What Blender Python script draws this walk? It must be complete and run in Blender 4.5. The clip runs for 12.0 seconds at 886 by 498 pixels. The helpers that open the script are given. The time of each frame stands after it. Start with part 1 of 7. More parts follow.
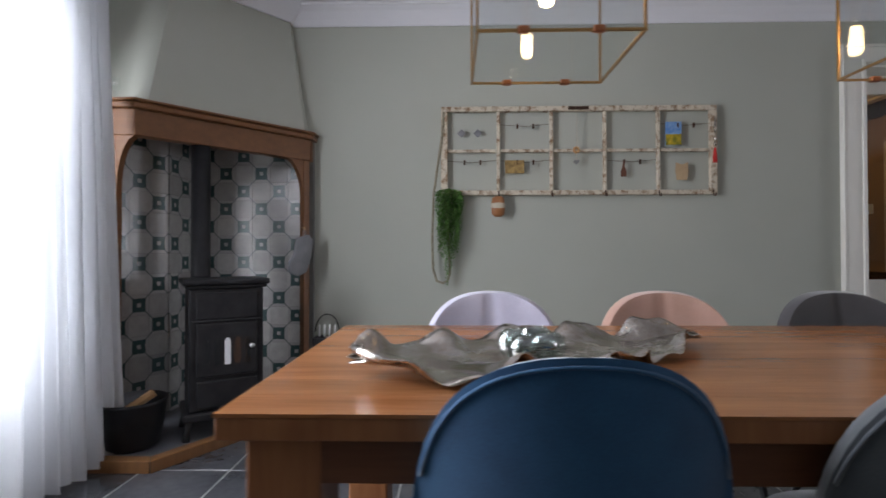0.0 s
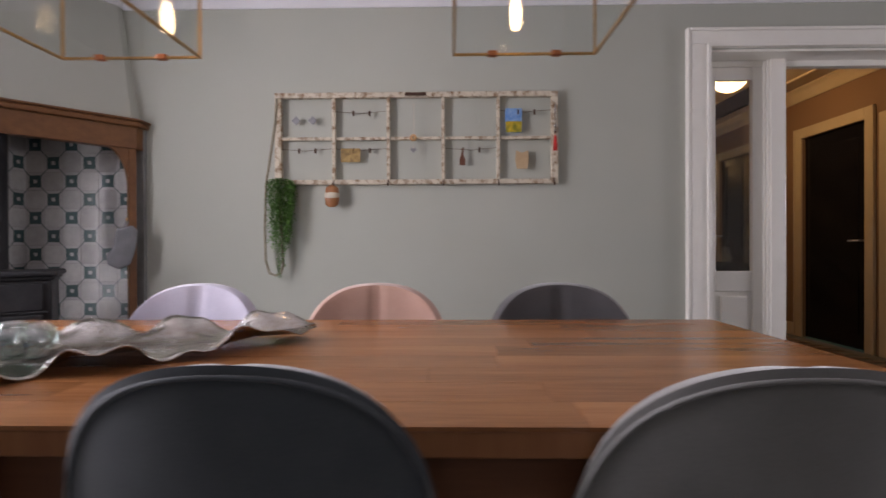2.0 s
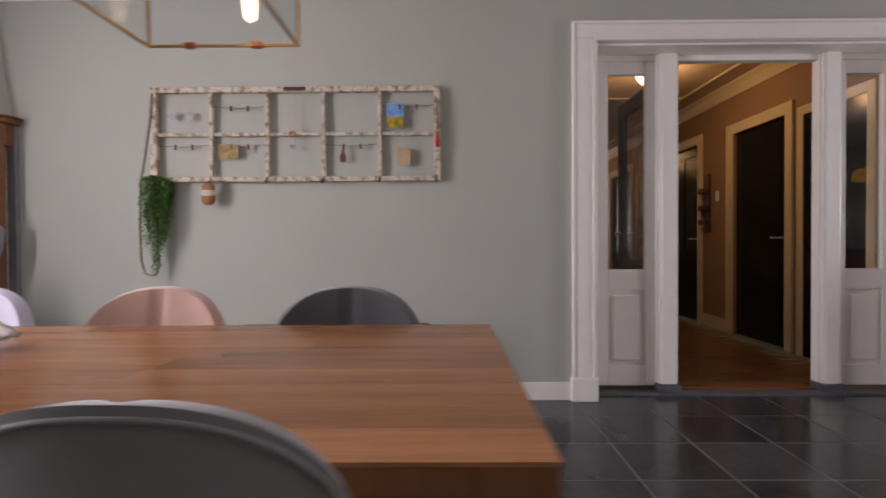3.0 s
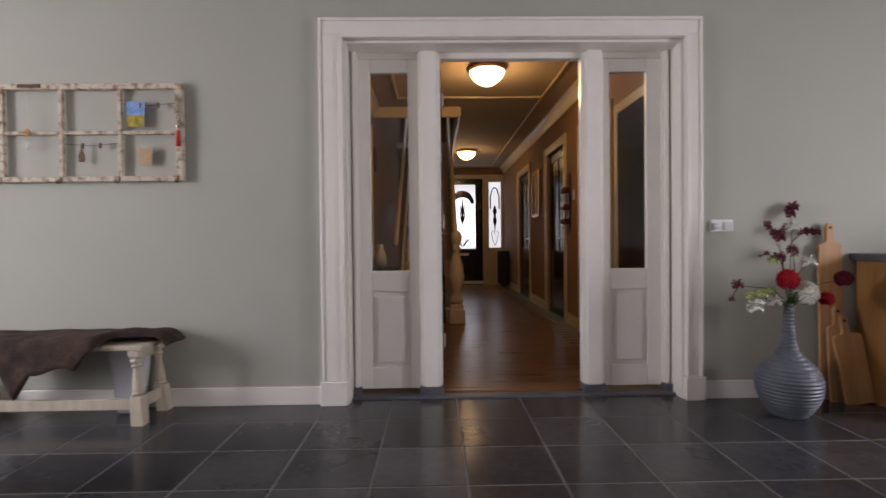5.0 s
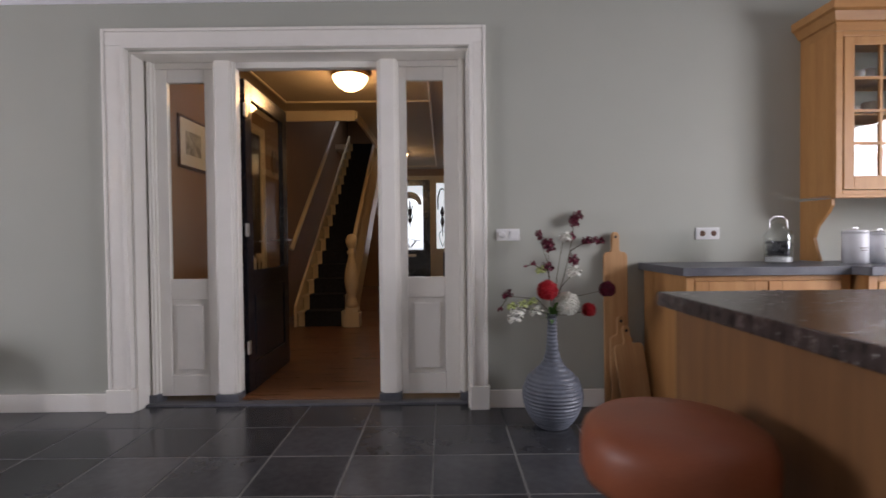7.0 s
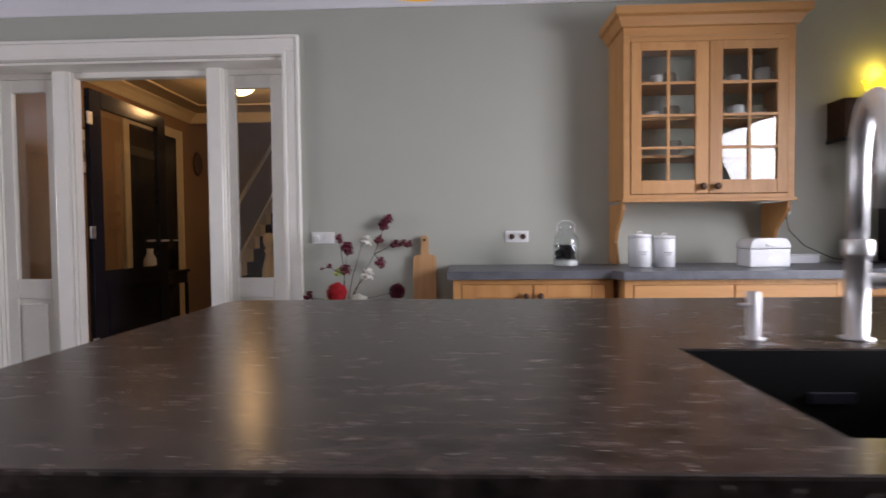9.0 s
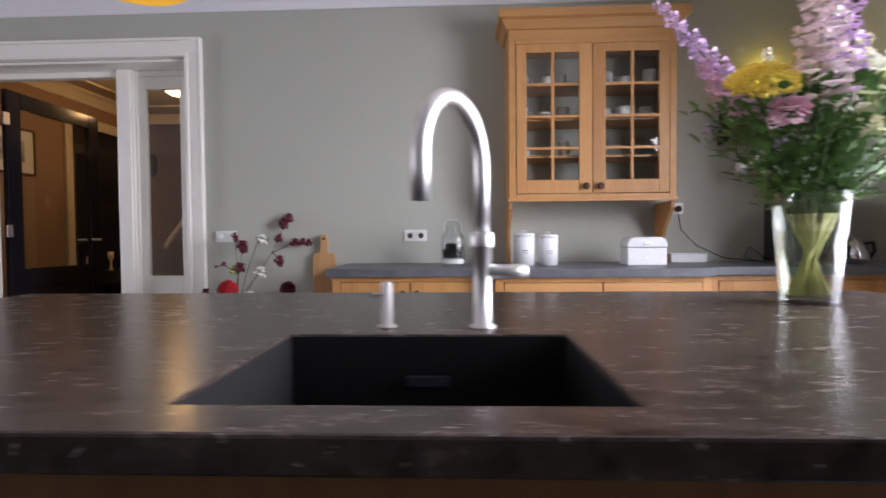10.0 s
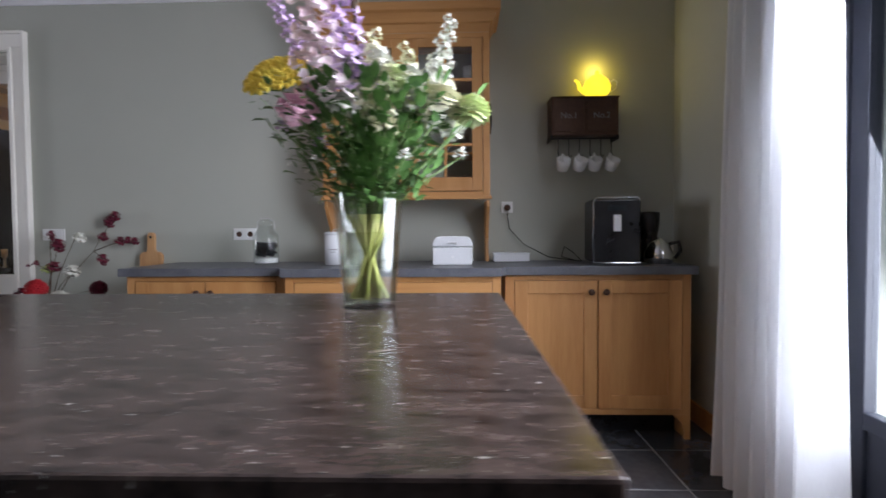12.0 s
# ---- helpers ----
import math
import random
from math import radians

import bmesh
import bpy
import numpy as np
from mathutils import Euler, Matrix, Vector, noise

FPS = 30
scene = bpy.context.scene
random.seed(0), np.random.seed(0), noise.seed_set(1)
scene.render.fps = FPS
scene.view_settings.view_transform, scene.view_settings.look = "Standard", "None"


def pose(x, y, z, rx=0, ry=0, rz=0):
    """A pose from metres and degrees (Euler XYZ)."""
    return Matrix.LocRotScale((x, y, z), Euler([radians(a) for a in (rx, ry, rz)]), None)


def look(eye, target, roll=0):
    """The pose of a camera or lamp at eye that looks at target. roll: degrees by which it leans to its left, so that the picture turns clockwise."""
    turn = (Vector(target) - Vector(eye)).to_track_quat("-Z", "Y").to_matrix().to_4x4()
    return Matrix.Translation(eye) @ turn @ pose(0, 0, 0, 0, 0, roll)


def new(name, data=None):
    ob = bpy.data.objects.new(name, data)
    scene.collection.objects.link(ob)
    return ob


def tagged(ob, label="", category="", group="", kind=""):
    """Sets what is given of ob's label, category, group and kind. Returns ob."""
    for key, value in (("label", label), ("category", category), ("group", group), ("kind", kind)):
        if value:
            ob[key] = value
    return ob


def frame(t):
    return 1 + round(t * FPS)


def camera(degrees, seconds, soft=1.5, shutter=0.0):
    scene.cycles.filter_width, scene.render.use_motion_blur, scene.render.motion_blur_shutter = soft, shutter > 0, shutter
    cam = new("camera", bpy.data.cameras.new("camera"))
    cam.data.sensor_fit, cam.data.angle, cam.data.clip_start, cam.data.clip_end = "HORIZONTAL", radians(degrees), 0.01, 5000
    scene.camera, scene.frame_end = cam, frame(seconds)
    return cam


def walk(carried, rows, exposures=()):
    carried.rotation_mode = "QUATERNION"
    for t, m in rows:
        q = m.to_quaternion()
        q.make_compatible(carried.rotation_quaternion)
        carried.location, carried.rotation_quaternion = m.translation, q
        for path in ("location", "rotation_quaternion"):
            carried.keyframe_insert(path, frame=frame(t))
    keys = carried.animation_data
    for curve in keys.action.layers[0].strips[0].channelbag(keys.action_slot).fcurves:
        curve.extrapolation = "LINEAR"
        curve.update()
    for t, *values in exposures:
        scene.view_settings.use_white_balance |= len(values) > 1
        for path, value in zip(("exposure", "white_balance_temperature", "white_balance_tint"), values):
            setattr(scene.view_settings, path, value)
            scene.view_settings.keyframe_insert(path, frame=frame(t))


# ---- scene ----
cam = camera(83.4, 12.0, soft=1.6, shutter=0.5)
# seconds, eye, target and roll
PATH = [
    (0, (-0.19, 0.135, 1.015), (-0.233, 2.134, 1.036), -0.1),
    (0.5, (0.031, 0.188, 1.015), (-0.004, 2.187, 1.035), -0.1),
    (1, (0.272, 0.213, 1.017), (0.241, 2.212, 1.03), -0.1),
    (1.5, (0.575, 0.201, 1.014), (0.541, 2.201, 1.019), -0.2),
    (2, (0.887, 0.257, 1.003), (0.852, 2.257, 0.995), -0.2),
    (2.5, (1.226, 0.317, 1.017), (1.205, 2.317, 0.994), -0.3),
    (3, (1.62, 0.34, 1.022), (1.603, 2.34, 0.995), -0.3),
    (5, (3.137, 0.398, 1.024), (3.168, 2.397, 0.993), -0.6),
    (5.5, (3.514, 0.4, 1.048), (3.537, 2.4, 1.014), -0.7),
    (6, (3.86, 0.379, 1.058), (3.872, 2.379, 1.026), -0.7),
    (6.5, (4.207, 0.379, 1.051), (4.217, 2.379, 1.018), -0.5),
    (7, (4.554, 0.379, 1.081), (4.552, 2.379, 1.042), -0.6),
    (9, (5.87, 0.302, 1.122), (5.798, 2.3, 1.062), -0.6),
    (9.5, (6.224, 0.275, 1.101), (6.141, 2.273, 1.046), -0.5),
    (10, (6.546, 0.277, 1.099), (6.466, 2.275, 1.045), -0.5),
    (10.5, (6.847, 0.268, 1.113), (6.764, 2.266, 1.06), -0.5),
    (11, (7.128, 0.271, 1.102), (7.048, 2.269, 1.054), -0.5),
    (11.5, (7.387, 0.322, 1.099), (7.31, 2.319, 1.039), -0.5),
    (12, (7.614, 0.355, 1.1), (7.555, 2.353, 1.035), -0.4),
]
walk(cam, [(t, look(eye, target, roll)) for t, eye, target, roll in PATH],
     exposures=[(0, -0.27, 6790, 18), (0.5, -0.25, 6850, 20), (2, 0.03, 7220, 28), (3.2, 0.14, 7320, 31), (5, 0.29, 7270, 27), (6, 0.66, 7180, 26), (7, 0.27, 7000, 26), (9, 0.3, 6890, 25), (9.5, 0.42, 6860, 25), (11, 0.2, 6600, 23), (12, -0.12, 6550, 21)])

# world, sun and large lights
world = bpy.data.worlds.new("sky")
scene.world = world
world.use_nodes = True
wn = world.node_tree
sky = wn.nodes.new("ShaderNodeTexSky")
sky.sky_type, sky.sun_disc, sky.sun_elevation, sky.sun_rotation = "NISHITA", False, radians(38), radians(200)
wn.links.new(sky.outputs[0], wn.nodes["Background"].inputs[0])
wn.nodes["Background"].inputs[1].default_value = 0.07
sun = new("sun", bpy.data.lights.new("sun", "SUN"))
sun.data.energy, sun.data.angle, sun.data.color = 0.45, radians(15), (1.0, 0.96, 0.9)
sun.matrix_world = look((3.0, -8.0, 9.0), (3.5, 2.0, 0.0))


def area(name, eye, target, w, h, watts, color, spread=180):
    ob = new(name, bpy.data.lights.new(name, "AREA"))
    ob.data.shape, ob.data.size, ob.data.size_y, ob.data.energy, ob.data.color = "RECTANGLE", w, h, watts, color
    ob.data.spread = radians(spread)
    ob.matrix_world = look(eye, target)
    return ob


def bulb(name, at, radius, watts, color):
    ob = new(name, bpy.data.lights.new(name, "POINT"))
    ob.data.shadow_soft_size, ob.data.energy, ob.data.color, ob.location = radius, watts, color, at
    return ob


DAY = (0.81, 0.91, 1.0)
WARM = (1.0, 0.62, 0.26)
area("daylight_west", (-2.34, 1.48, 1.2), (3.0, 1.5, 0.0), 1.6, 2.1, 205, DAY, 168)
area("daylight_east", (9.13, 1.38, 1.2), (4.0, 1.5, -1.3), 1.6, 2.1, 172, DAY, 145)
area("daylight_front_door", (3.85, 12.15, 1.5), (3.9, 6.0, 1.0), 0.5, 1.2, 3, DAY)
bulb("light_hall_near", (3.66, 5.27, 2.44), 0.1, 10.0, WARM)
bulb("light_hall_far", (3.74, 9.7, 2.44), 0.1, 3.2, WARM)
# Added fill inside the closed stairwell, which has no window of its own.
area("landing_fill", (2.95, 10.2, 4.5), (2.9, 9.0, 2.0), 0.7, 0.7, 5, DAY)

# ---- materials ----


def mat(name, a, b=None, rough=0.5, metal=0.0, scale=4.0, stretch=(1, 1, 1), bump=0.1, fine=60.0, rough_to=None,
        sheen=0.0, coat=0.0, vary=0.0, transmission=0.0, ior=1.45, emit=None, power=0.0, low=0.35, high=0.65, translucent=0.0):
    """A surface between two colours by a coarse and a fine noise, with relief."""
    m = bpy.data.materials.new(name)
    m.use_nodes = True
    nt = m.node_tree
    N, L = nt.nodes, nt.links
    p = N["Principled BSDF"]
    b = b or a
    co = N.new("ShaderNodeTexCoord")
    mp = N.new("ShaderNodeMapping")
    mp.inputs["Scale"].default_value = stretch
    L.new(co.outputs["Object"], mp.inputs[0])
    where = mp.outputs[0]
    if vary:
        info = N.new("ShaderNodeObjectInfo")
        add = N.new("ShaderNodeVectorMath")
        sc = N.new("ShaderNodeMath")
        sc.operation, sc.inputs[1].default_value = "MULTIPLY", 37.0
        L.new(info.outputs["Random"], sc.inputs[0])
        L.new(mp.outputs[0], add.inputs[0])
        L.new(sc.outputs[0], add.inputs[1])
        where = add.outputs[0]
    n1, n2 = N.new("ShaderNodeTexNoise"), N.new("ShaderNodeTexNoise")
    n1.inputs["Scale"].default_value, n2.inputs["Scale"].default_value = scale, fine
    n1.inputs["Detail"].default_value, n2.inputs["Detail"].default_value = 5, 3
    L.new(where, n1.inputs["Vector"])
    L.new(where, n2.inputs["Vector"])
    mixn = N.new("ShaderNodeMath")
    mixn.operation = "MULTIPLY_ADD"
    mixn.inputs[1].default_value = 0.3
    sub = N.new("ShaderNodeMath")
    sub.operation, sub.inputs[1].default_value = "MULTIPLY", 0.7
    L.new(n1.outputs[0], sub.inputs[0])
    L.new(n2.outputs[0], mixn.inputs[0])
    L.new(sub.outputs[0], mixn.inputs[2])
    ramp = N.new("ShaderNodeValToRGB")
    ramp.color_ramp.elements[0].position, ramp.color_ramp.elements[1].position = low, high
    ramp.color_ramp.elements[0].color, ramp.color_ramp.elements[1].color = (*a, 1), (*b, 1)
    L.new(mixn.outputs[0], ramp.inputs[0])
    col = ramp.outputs[0]
    if vary:
        hsv = N.new("ShaderNodeHueSaturation")
        mr = N.new("ShaderNodeMapRange")
        mr.inputs["To Min"].default_value, mr.inputs["To Max"].default_value = 1 - vary, 1 + vary
        L.new(info.outputs["Random"], mr.inputs["Value"])
        L.new(mr.outputs[0], hsv.inputs["Value"])
        L.new(col, hsv.inputs["Color"])
        col = hsv.outputs[0]
    L.new(col, p.inputs["Base Color"])
    rr = N.new("ShaderNodeMapRange")
    rr.inputs["To Min"].default_value, rr.inputs["To Max"].default_value = rough, rough_to if rough_to is not None else min(1, rough * 1.25)
    L.new(mixn.outputs[0], rr.inputs["Value"])
    L.new(rr.outputs[0], p.inputs["Roughness"])
    p.inputs["Metallic"].default_value = metal
    p.inputs["Sheen Weight"].default_value = sheen
    p.inputs["Coat Weight"].default_value = coat
    p.inputs["Transmission Weight"].default_value = transmission
    p.inputs["IOR"].default_value = ior
    if bump:
        bp = N.new("ShaderNodeBump")
        bp.inputs["Strength"].default_value, bp.inputs["Distance"].default_value = bump, 0.004
        L.new(mixn.outputs[0], bp.inputs["Height"])
        L.new(bp.outputs[0], p.inputs["Normal"])
    if emit:
        p.inputs["Emission Color"].default_value = (*emit, 1)
        p.inputs["Emission Strength"].default_value = power
    if translucent:
        t, mx = N.new("ShaderNodeBsdfTranslucent"), N.new("ShaderNodeMixShader")
        t.inputs[0].default_value = (*b, 1)
        mx.inputs[0].default_value = translucent
        L.new(p.outputs[0], mx.inputs[1])
        L.new(t.outputs[0], mx.inputs[2])
        L.new(mx.outputs[0], N["Material Output"].inputs[0])
    return m


def wood(name, a, b, along="x", rough=0.4, vary=0.0, bump=0.15, scale=3.0):
    s = {"x": (0.7, 9, 9), "y": (9, 0.7, 9), "z": (9, 9, 0.7)}[along]
    return mat(name, a, b, rough=rough, scale=scale, stretch=s, fine=14, bump=bump, vary=vary, low=0.3, high=0.7)


WALL = mat("painted_plaster_sage", (0.41, 0.42, 0.366), (0.437, 0.445, 0.39), rough=0.75, scale=1.5, fine=180, bump=0.12)
TAUPE = mat("painted_plaster_taupe", (0.38, 0.37, 0.34), (0.41, 0.40, 0.37), rough=0.75, scale=1.5, fine=180, bump=0.12)
HALLCEIL = mat("beige_ceiling_paint", (0.44, 0.37, 0.27), (0.50, 0.43, 0.32), rough=0.7, scale=2, fine=150, bump=0.08)
HALLWALL = mat("painted_plaster_brown", (0.29, 0.18, 0.11), (0.33, 0.205, 0.125), rough=0.7, scale=1.5, fine=180, bump=0.12)
CEIL = mat("ceiling_paint", (0.74, 0.73, 0.76), (0.78, 0.77, 0.8), rough=0.8, scale=2, fine=150, bump=0.06)
WHITE = mat("white_gloss_paint", (0.85, 0.82, 0.755), (0.89, 0.86, 0.80), rough=0.2, scale=6, fine=90, bump=0.05)
CREAM = mat("cream_gloss_paint", (0.66, 0.55, 0.38), (0.7, 0.6, 0.43), rough=0.3, scale=6, fine=90, bump=0.05)
STONE = mat("bluestone_tile", (0.038, 0.040, 0.046), (0.075, 0.077, 0.084), rough=0.13, rough_to=0.26, scale=2.2, fine=26, bump=0.05, vary=0.25)
GROUT = mat("grey_grout", (0.17, 0.17, 0.165), (0.24, 0.24, 0.235), rough=0.85, scale=8, fine=200)
GRANITE = mat("leathered_dark_stone", (0.014, 0.0095, 0.009), (0.098, 0.068, 0.060), rough=0.17, rough_to=0.34, scale=20, stretch=(1, 2.4, 1), fine=70, bump=0.045, low=0.33, high=0.68)
gt = GRANITE.node_tree
gp = gt.nodes["Principled BSDF"]
under = gp.inputs["Base Color"].links[0].from_socket
gc, gm = gt.nodes.new("ShaderNodeTexCoord"), gt.nodes.new("ShaderNodeMapping")
gm.inputs["Scale"].default_value = (0.9, 2.2, 1)
gt.links.new(gc.outputs["Object"], gm.inputs[0])
gn, gr, gx = gt.nodes.new("ShaderNodeTexNoise"), gt.nodes.new("ShaderNodeValToRGB"), gt.nodes.new("ShaderNodeMix")
gn.inputs["Scale"].default_value, gn.inputs["Detail"].default_value = 75, 2
gr.color_ramp.elements[0].position, gr.color_ramp.elements[1].position = 0.695, 0.755
gt.links.new(gm.outputs[0], gn.inputs["Vector"])
gt.links.new(gn.outputs[0], gr.inputs[0])
gx.data_type = "RGBA"
gt.links.new(gr.outputs[0], gx.inputs[0])
gt.links.new(under, gx.inputs[6])
gx.inputs[7].default_value = (0.34, 0.32, 0.30, 1)
gt.links.new(gx.outputs[2], gp.inputs["Base Color"])
SLATE = mat("grey_stone_worktop", (0.075, 0.078, 0.092), (0.13, 0.135, 0.15), rough=0.3, rough_to=0.5, scale=9, fine=90, bump=0.08)
TABLE = wood("oiled_acacia", (0.25, 0.088, 0.03), (0.46, 0.195, 0.076), "x", 0.22, vary=0.17, bump=0.05, scale=1.4)
TABLEY = wood("oiled_acacia_upright", (0.24, 0.085, 0.032), (0.36, 0.15, 0.058), "z", 0.4)
OAK = wood("honey_oak", (0.40, 0.175, 0.056), (0.55, 0.285, 0.105), "z", 0.42, scale=1.6, vary=0.10)
OAKX = wood("honey_oak_rail", (0.42, 0.195, 0.066), (0.54, 0.275, 0.10), "x", 0.42, scale=1.6)
MANTEL = wood("brown_oak", (0.13, 0.05, 0.017), (0.20, 0.082, 0.028), "x", 0.4)
# Honey oak darkened for the shade on the island; hearth edging reuses it.
ISLANDOAK = wood("island_oak_darkened", (0.17, 0.075, 0.027), (0.25, 0.115, 0.042), "z", 0.45)
PINE = wood("worn_painted_wood", (0.42, 0.36, 0.27), (0.60, 0.53, 0.42), "z", 0.6)
PARQUET = wood("hall_parquet", (0.11, 0.05, 0.024), (0.19, 0.09, 0.042), "x", 0.25, vary=0.28)
BOARD = wood("cutting_board_wood", (0.42, 0.21, 0.085), (0.58, 0.34, 0.16), "z", 0.5)
BLACKDOOR = mat("black_gloss_paint", (0.008, 0.008, 0.012), (0.014, 0.014, 0.018), rough=0.15, scale=5, fine=70, bump=0.03)
IRON = mat("cast_iron", (0.012, 0.012, 0.014), (0.028, 0.028, 0.031), rough=0.45, metal=0.3, scale=12, fine=160, bump=0.25)
BRASS = mat("brushed_brass", (0.42, 0.24, 0.10), (0.55, 0.33, 0.14), rough=0.3, metal=1, scale=20, bump=0.02)
COPPER = mat("copper_clip", (0.42, 0.16, 0.08), (0.5, 0.2, 0.1), rough=0.3, metal=1, bump=0)
STEEL = mat("brushed_steel", (0.74, 0.74, 0.75), (0.84, 0.84, 0.85), rough=0.40, metal=1, scale=30, stretch=(1, 1, 0.1), bump=0.03)
CHROME = mat("polished_chrome", (0.7, 0.7, 0.72), rough=0.08, metal=1, bump=0)
SILVER = mat("aged_nickel", (0.34, 0.29, 0.24), (0.66, 0.63, 0.60), rough=0.12, rough_to=0.38, metal=1, scale=10, fine=70, bump=0.12)


def thin_glass(name, tint, gloss=0.04, rough=0.0, edge=0.5):
    """Clear thin glass: seen through, glossier where it is seen at a slant."""
    m = bpy.data.materials.new(name)
    m.use_nodes = True
    N, L = m.node_tree.nodes, m.node_tree.links
    N.remove(N["Principled BSDF"])
    t, g, f, x, w = [N.new("ShaderNode" + k) for k in ("BsdfTransparent", "BsdfGlossy", "LayerWeight", "MixShader", "MapRange")]
    t.inputs[0].default_value, g.inputs["Roughness"].default_value, f.inputs["Blend"].default_value = (*tint, 1), rough, 0.2
    w.inputs["To Min"].default_value, w.inputs["To Max"].default_value = gloss, edge
    L.new(f.outputs["Facing"], w.inputs["Value"])
    L.new(w.outputs[0], x.inputs[0])
    L.new(t.outputs[0], x.inputs[1])
    L.new(g.outputs[0], x.inputs[2])
    L.new(x.outputs[0], N["Material Output"].inputs[0])
    return m


GLASS = thin_glass("clear_glass", (0.97, 0.985, 0.98), 0.028, 0.0, 0.4)
PALEGLASS = thin_glass("lantern_glass", (0.97, 0.98, 0.975), 0.05, 0.0, 0.2)
VASEGLASS = thin_glass("vase_glass", (0.96, 0.98, 0.97), 0.05, 0.01)
# Daylight behind the front door's glass is given as a faint emission.
FROST = mat("etched_glass_daylit", (0.85, 0.9, 0.92), rough=0.45, transmission=0.85, bump=0, emit=(0.85, 0.95, 1.0), power=0.28)
DARKPANE = mat("obscured_dark_glass", (0.010, 0.010, 0.012), (0.03, 0.03, 0.034), rough=0.12, rough_to=0.3, scale=6, bump=0.1)
BLACKPLASTIC = mat("black_plastic", (0.010, 0.010, 0.012), (0.016, 0.016, 0.018), rough=0.22, scale=8, bump=0.03)
SINKMAT = mat("black_composite", (0.006, 0.006, 0.007), (0.012, 0.012, 0.013), rough=0.45, fine=300, bump=0.08)
CARPET = mat("dark_stair_carpet", (0.010, 0.011, 0.018), (0.022, 0.024, 0.036), rough=0.95, scale=30, fine=400, bump=0.5)
VOILE = mat("white_voile", (0.74, 0.75, 0.77), (0.8, 0.81, 0.83), rough=0.8, scale=200, fine=900, stretch=(1, 1, 0.2), bump=0.05, translucent=0.5)
DARKFRAME = mat("anthracite_frame", (0.025, 0.028, 0.04), (0.035, 0.038, 0.052), rough=0.35, bump=0.03)
LEATHER = mat("brown_leather", (0.23, 0.06, 0.025), (0.33, 0.095, 0.04), rough=0.35, rough_to=0.55, scale=5, fine=220, bump=0.3)
PORCELAIN = mat("white_glazed_ceramic", (0.76, 0.76, 0.75), (0.8, 0.8, 0.79), rough=0.15, bump=0.02)
ENAMEL = mat("white_enamel", (0.70, 0.71, 0.73), (0.76, 0.77, 0.79), rough=0.18, bump=0.02)
DARKKNOB = mat("oxidised_bronze", (0.06, 0.03, 0.02), (0.11, 0.06, 0.04), rough=0.4, metal=0.6, bump=0.1)
LAMPGLASS = mat("opal_lamp_glass", (0.9, 0.85, 0.7), rough=0.3, bump=0, emit=(1.0, 0.78, 0.42), power=4.5)
FILAMENT = mat("glowing_bulb", (0.9, 0.8, 0.6), rough=0.3, bump=0, emit=(1.0, 0.74, 0.40), power=34)
TEAPOTGLOW = mat("glowing_yellow_teapot", (0.8, 0.7, 0.1), rough=0.4, bump=0, emit=(1.0, 0.78, 0.03), power=1.6)


def velvet(name, a, b):
    return mat(name, a, b, rough=0.75, scale=6, fine=260, bump=0.25, sheen=0.45)


# ---- mesh helpers ----


def box(bm, x0, x1, y0, y1, z0, z1):
    v = [bm.verts.new(c) for c in ((x0, y0, z0), (x1, y0, z0), (x1, y1, z0), (x0, y1, z0), (x0, y0, z1), (x1, y0, z1), (x1, y1, z1), (x0, y1, z1))]
    for f in ((0, 3, 2, 1), (4, 5, 6, 7), (0, 1, 5, 4), (1, 2, 6, 5), (2, 3, 7, 6), (3, 0, 4, 7)):
        bm.faces.new([v[i] for i in f])
    return bm


def boxes(*bs):
    bm = bmesh.new()
    for b in bs:
        box(bm, *b)
    return bm


def lathe(bm, profile, n=24, at=(0, 0, 0), squash=1.0):
    """Turned shape; profile is (radius, z) from bottom to top."""
    rings = []
    for r, z in profile:
        rings.append([bm.verts.new((at[0] + r * math.cos(2 * math.pi * i / n), at[1] + squash * r * math.sin(2 * math.pi * i / n), at[2] + z)) for i in range(n)])
    for a, b in zip(rings, rings[1:]):
        for i in range(n):
            bm.faces.new((a[i], a[(i + 1) % n], b[(i + 1) % n], b[i]))
    bm.faces.new(rings[0][::-1])
    bm.faces.new(rings[-1])
    return bm


def tube(bm, pts, r, n=8):
    """A round tube along points; r is one radius or one for each point."""
    pts = [Vector(p) for p in pts]
    rs = r if isinstance(r, (list, tuple)) else [r] * len(pts)
    rings = []
    u = None
    for i, p in enumerate(pts):
        d = (pts[min(i + 1, len(pts) - 1)] - pts[max(i - 1, 0)]).normalized()
        if u is None:
            u = d.cross(Vector((0, 0, 1)) if abs(d.z) < 0.9 else Vector((0, 1, 0)))
        u = (u - d * u.dot(d)).normalized()
        w = d.cross(u)
        rings.append([bm.verts.new(p + rs[i] * (math.cos(2 * math.pi * k / n) * u + math.sin(2 * math.pi * k / n) * w)) for k in range(n)])
    for a, b in zip(rings, rings[1:]):
        for k in range(n):
            bm.faces.new((a[k], a[(k + 1) % n], b[(k + 1) % n], b[k]))
    bm.faces.new(rings[0][::-1])
    bm.faces.new(rings[-1])
    return bm


def prism(bm, poly, z0, z1, poly_top=None):
    """A floor outline drawn up from z0 to z1."""
    a = [bm.verts.new((x, y, z0)) for x, y in poly]
    b = [bm.verts.new((x, y, z1)) for x, y in (poly_top or poly)]
    n = len(poly)
    bm.faces.new(a[::-1])
    bm.faces.new(b)
    for i in range(n):
        bm.faces.new((a[i], a[(i + 1) % n], b[(i + 1) % n], b[i]))
    return bm


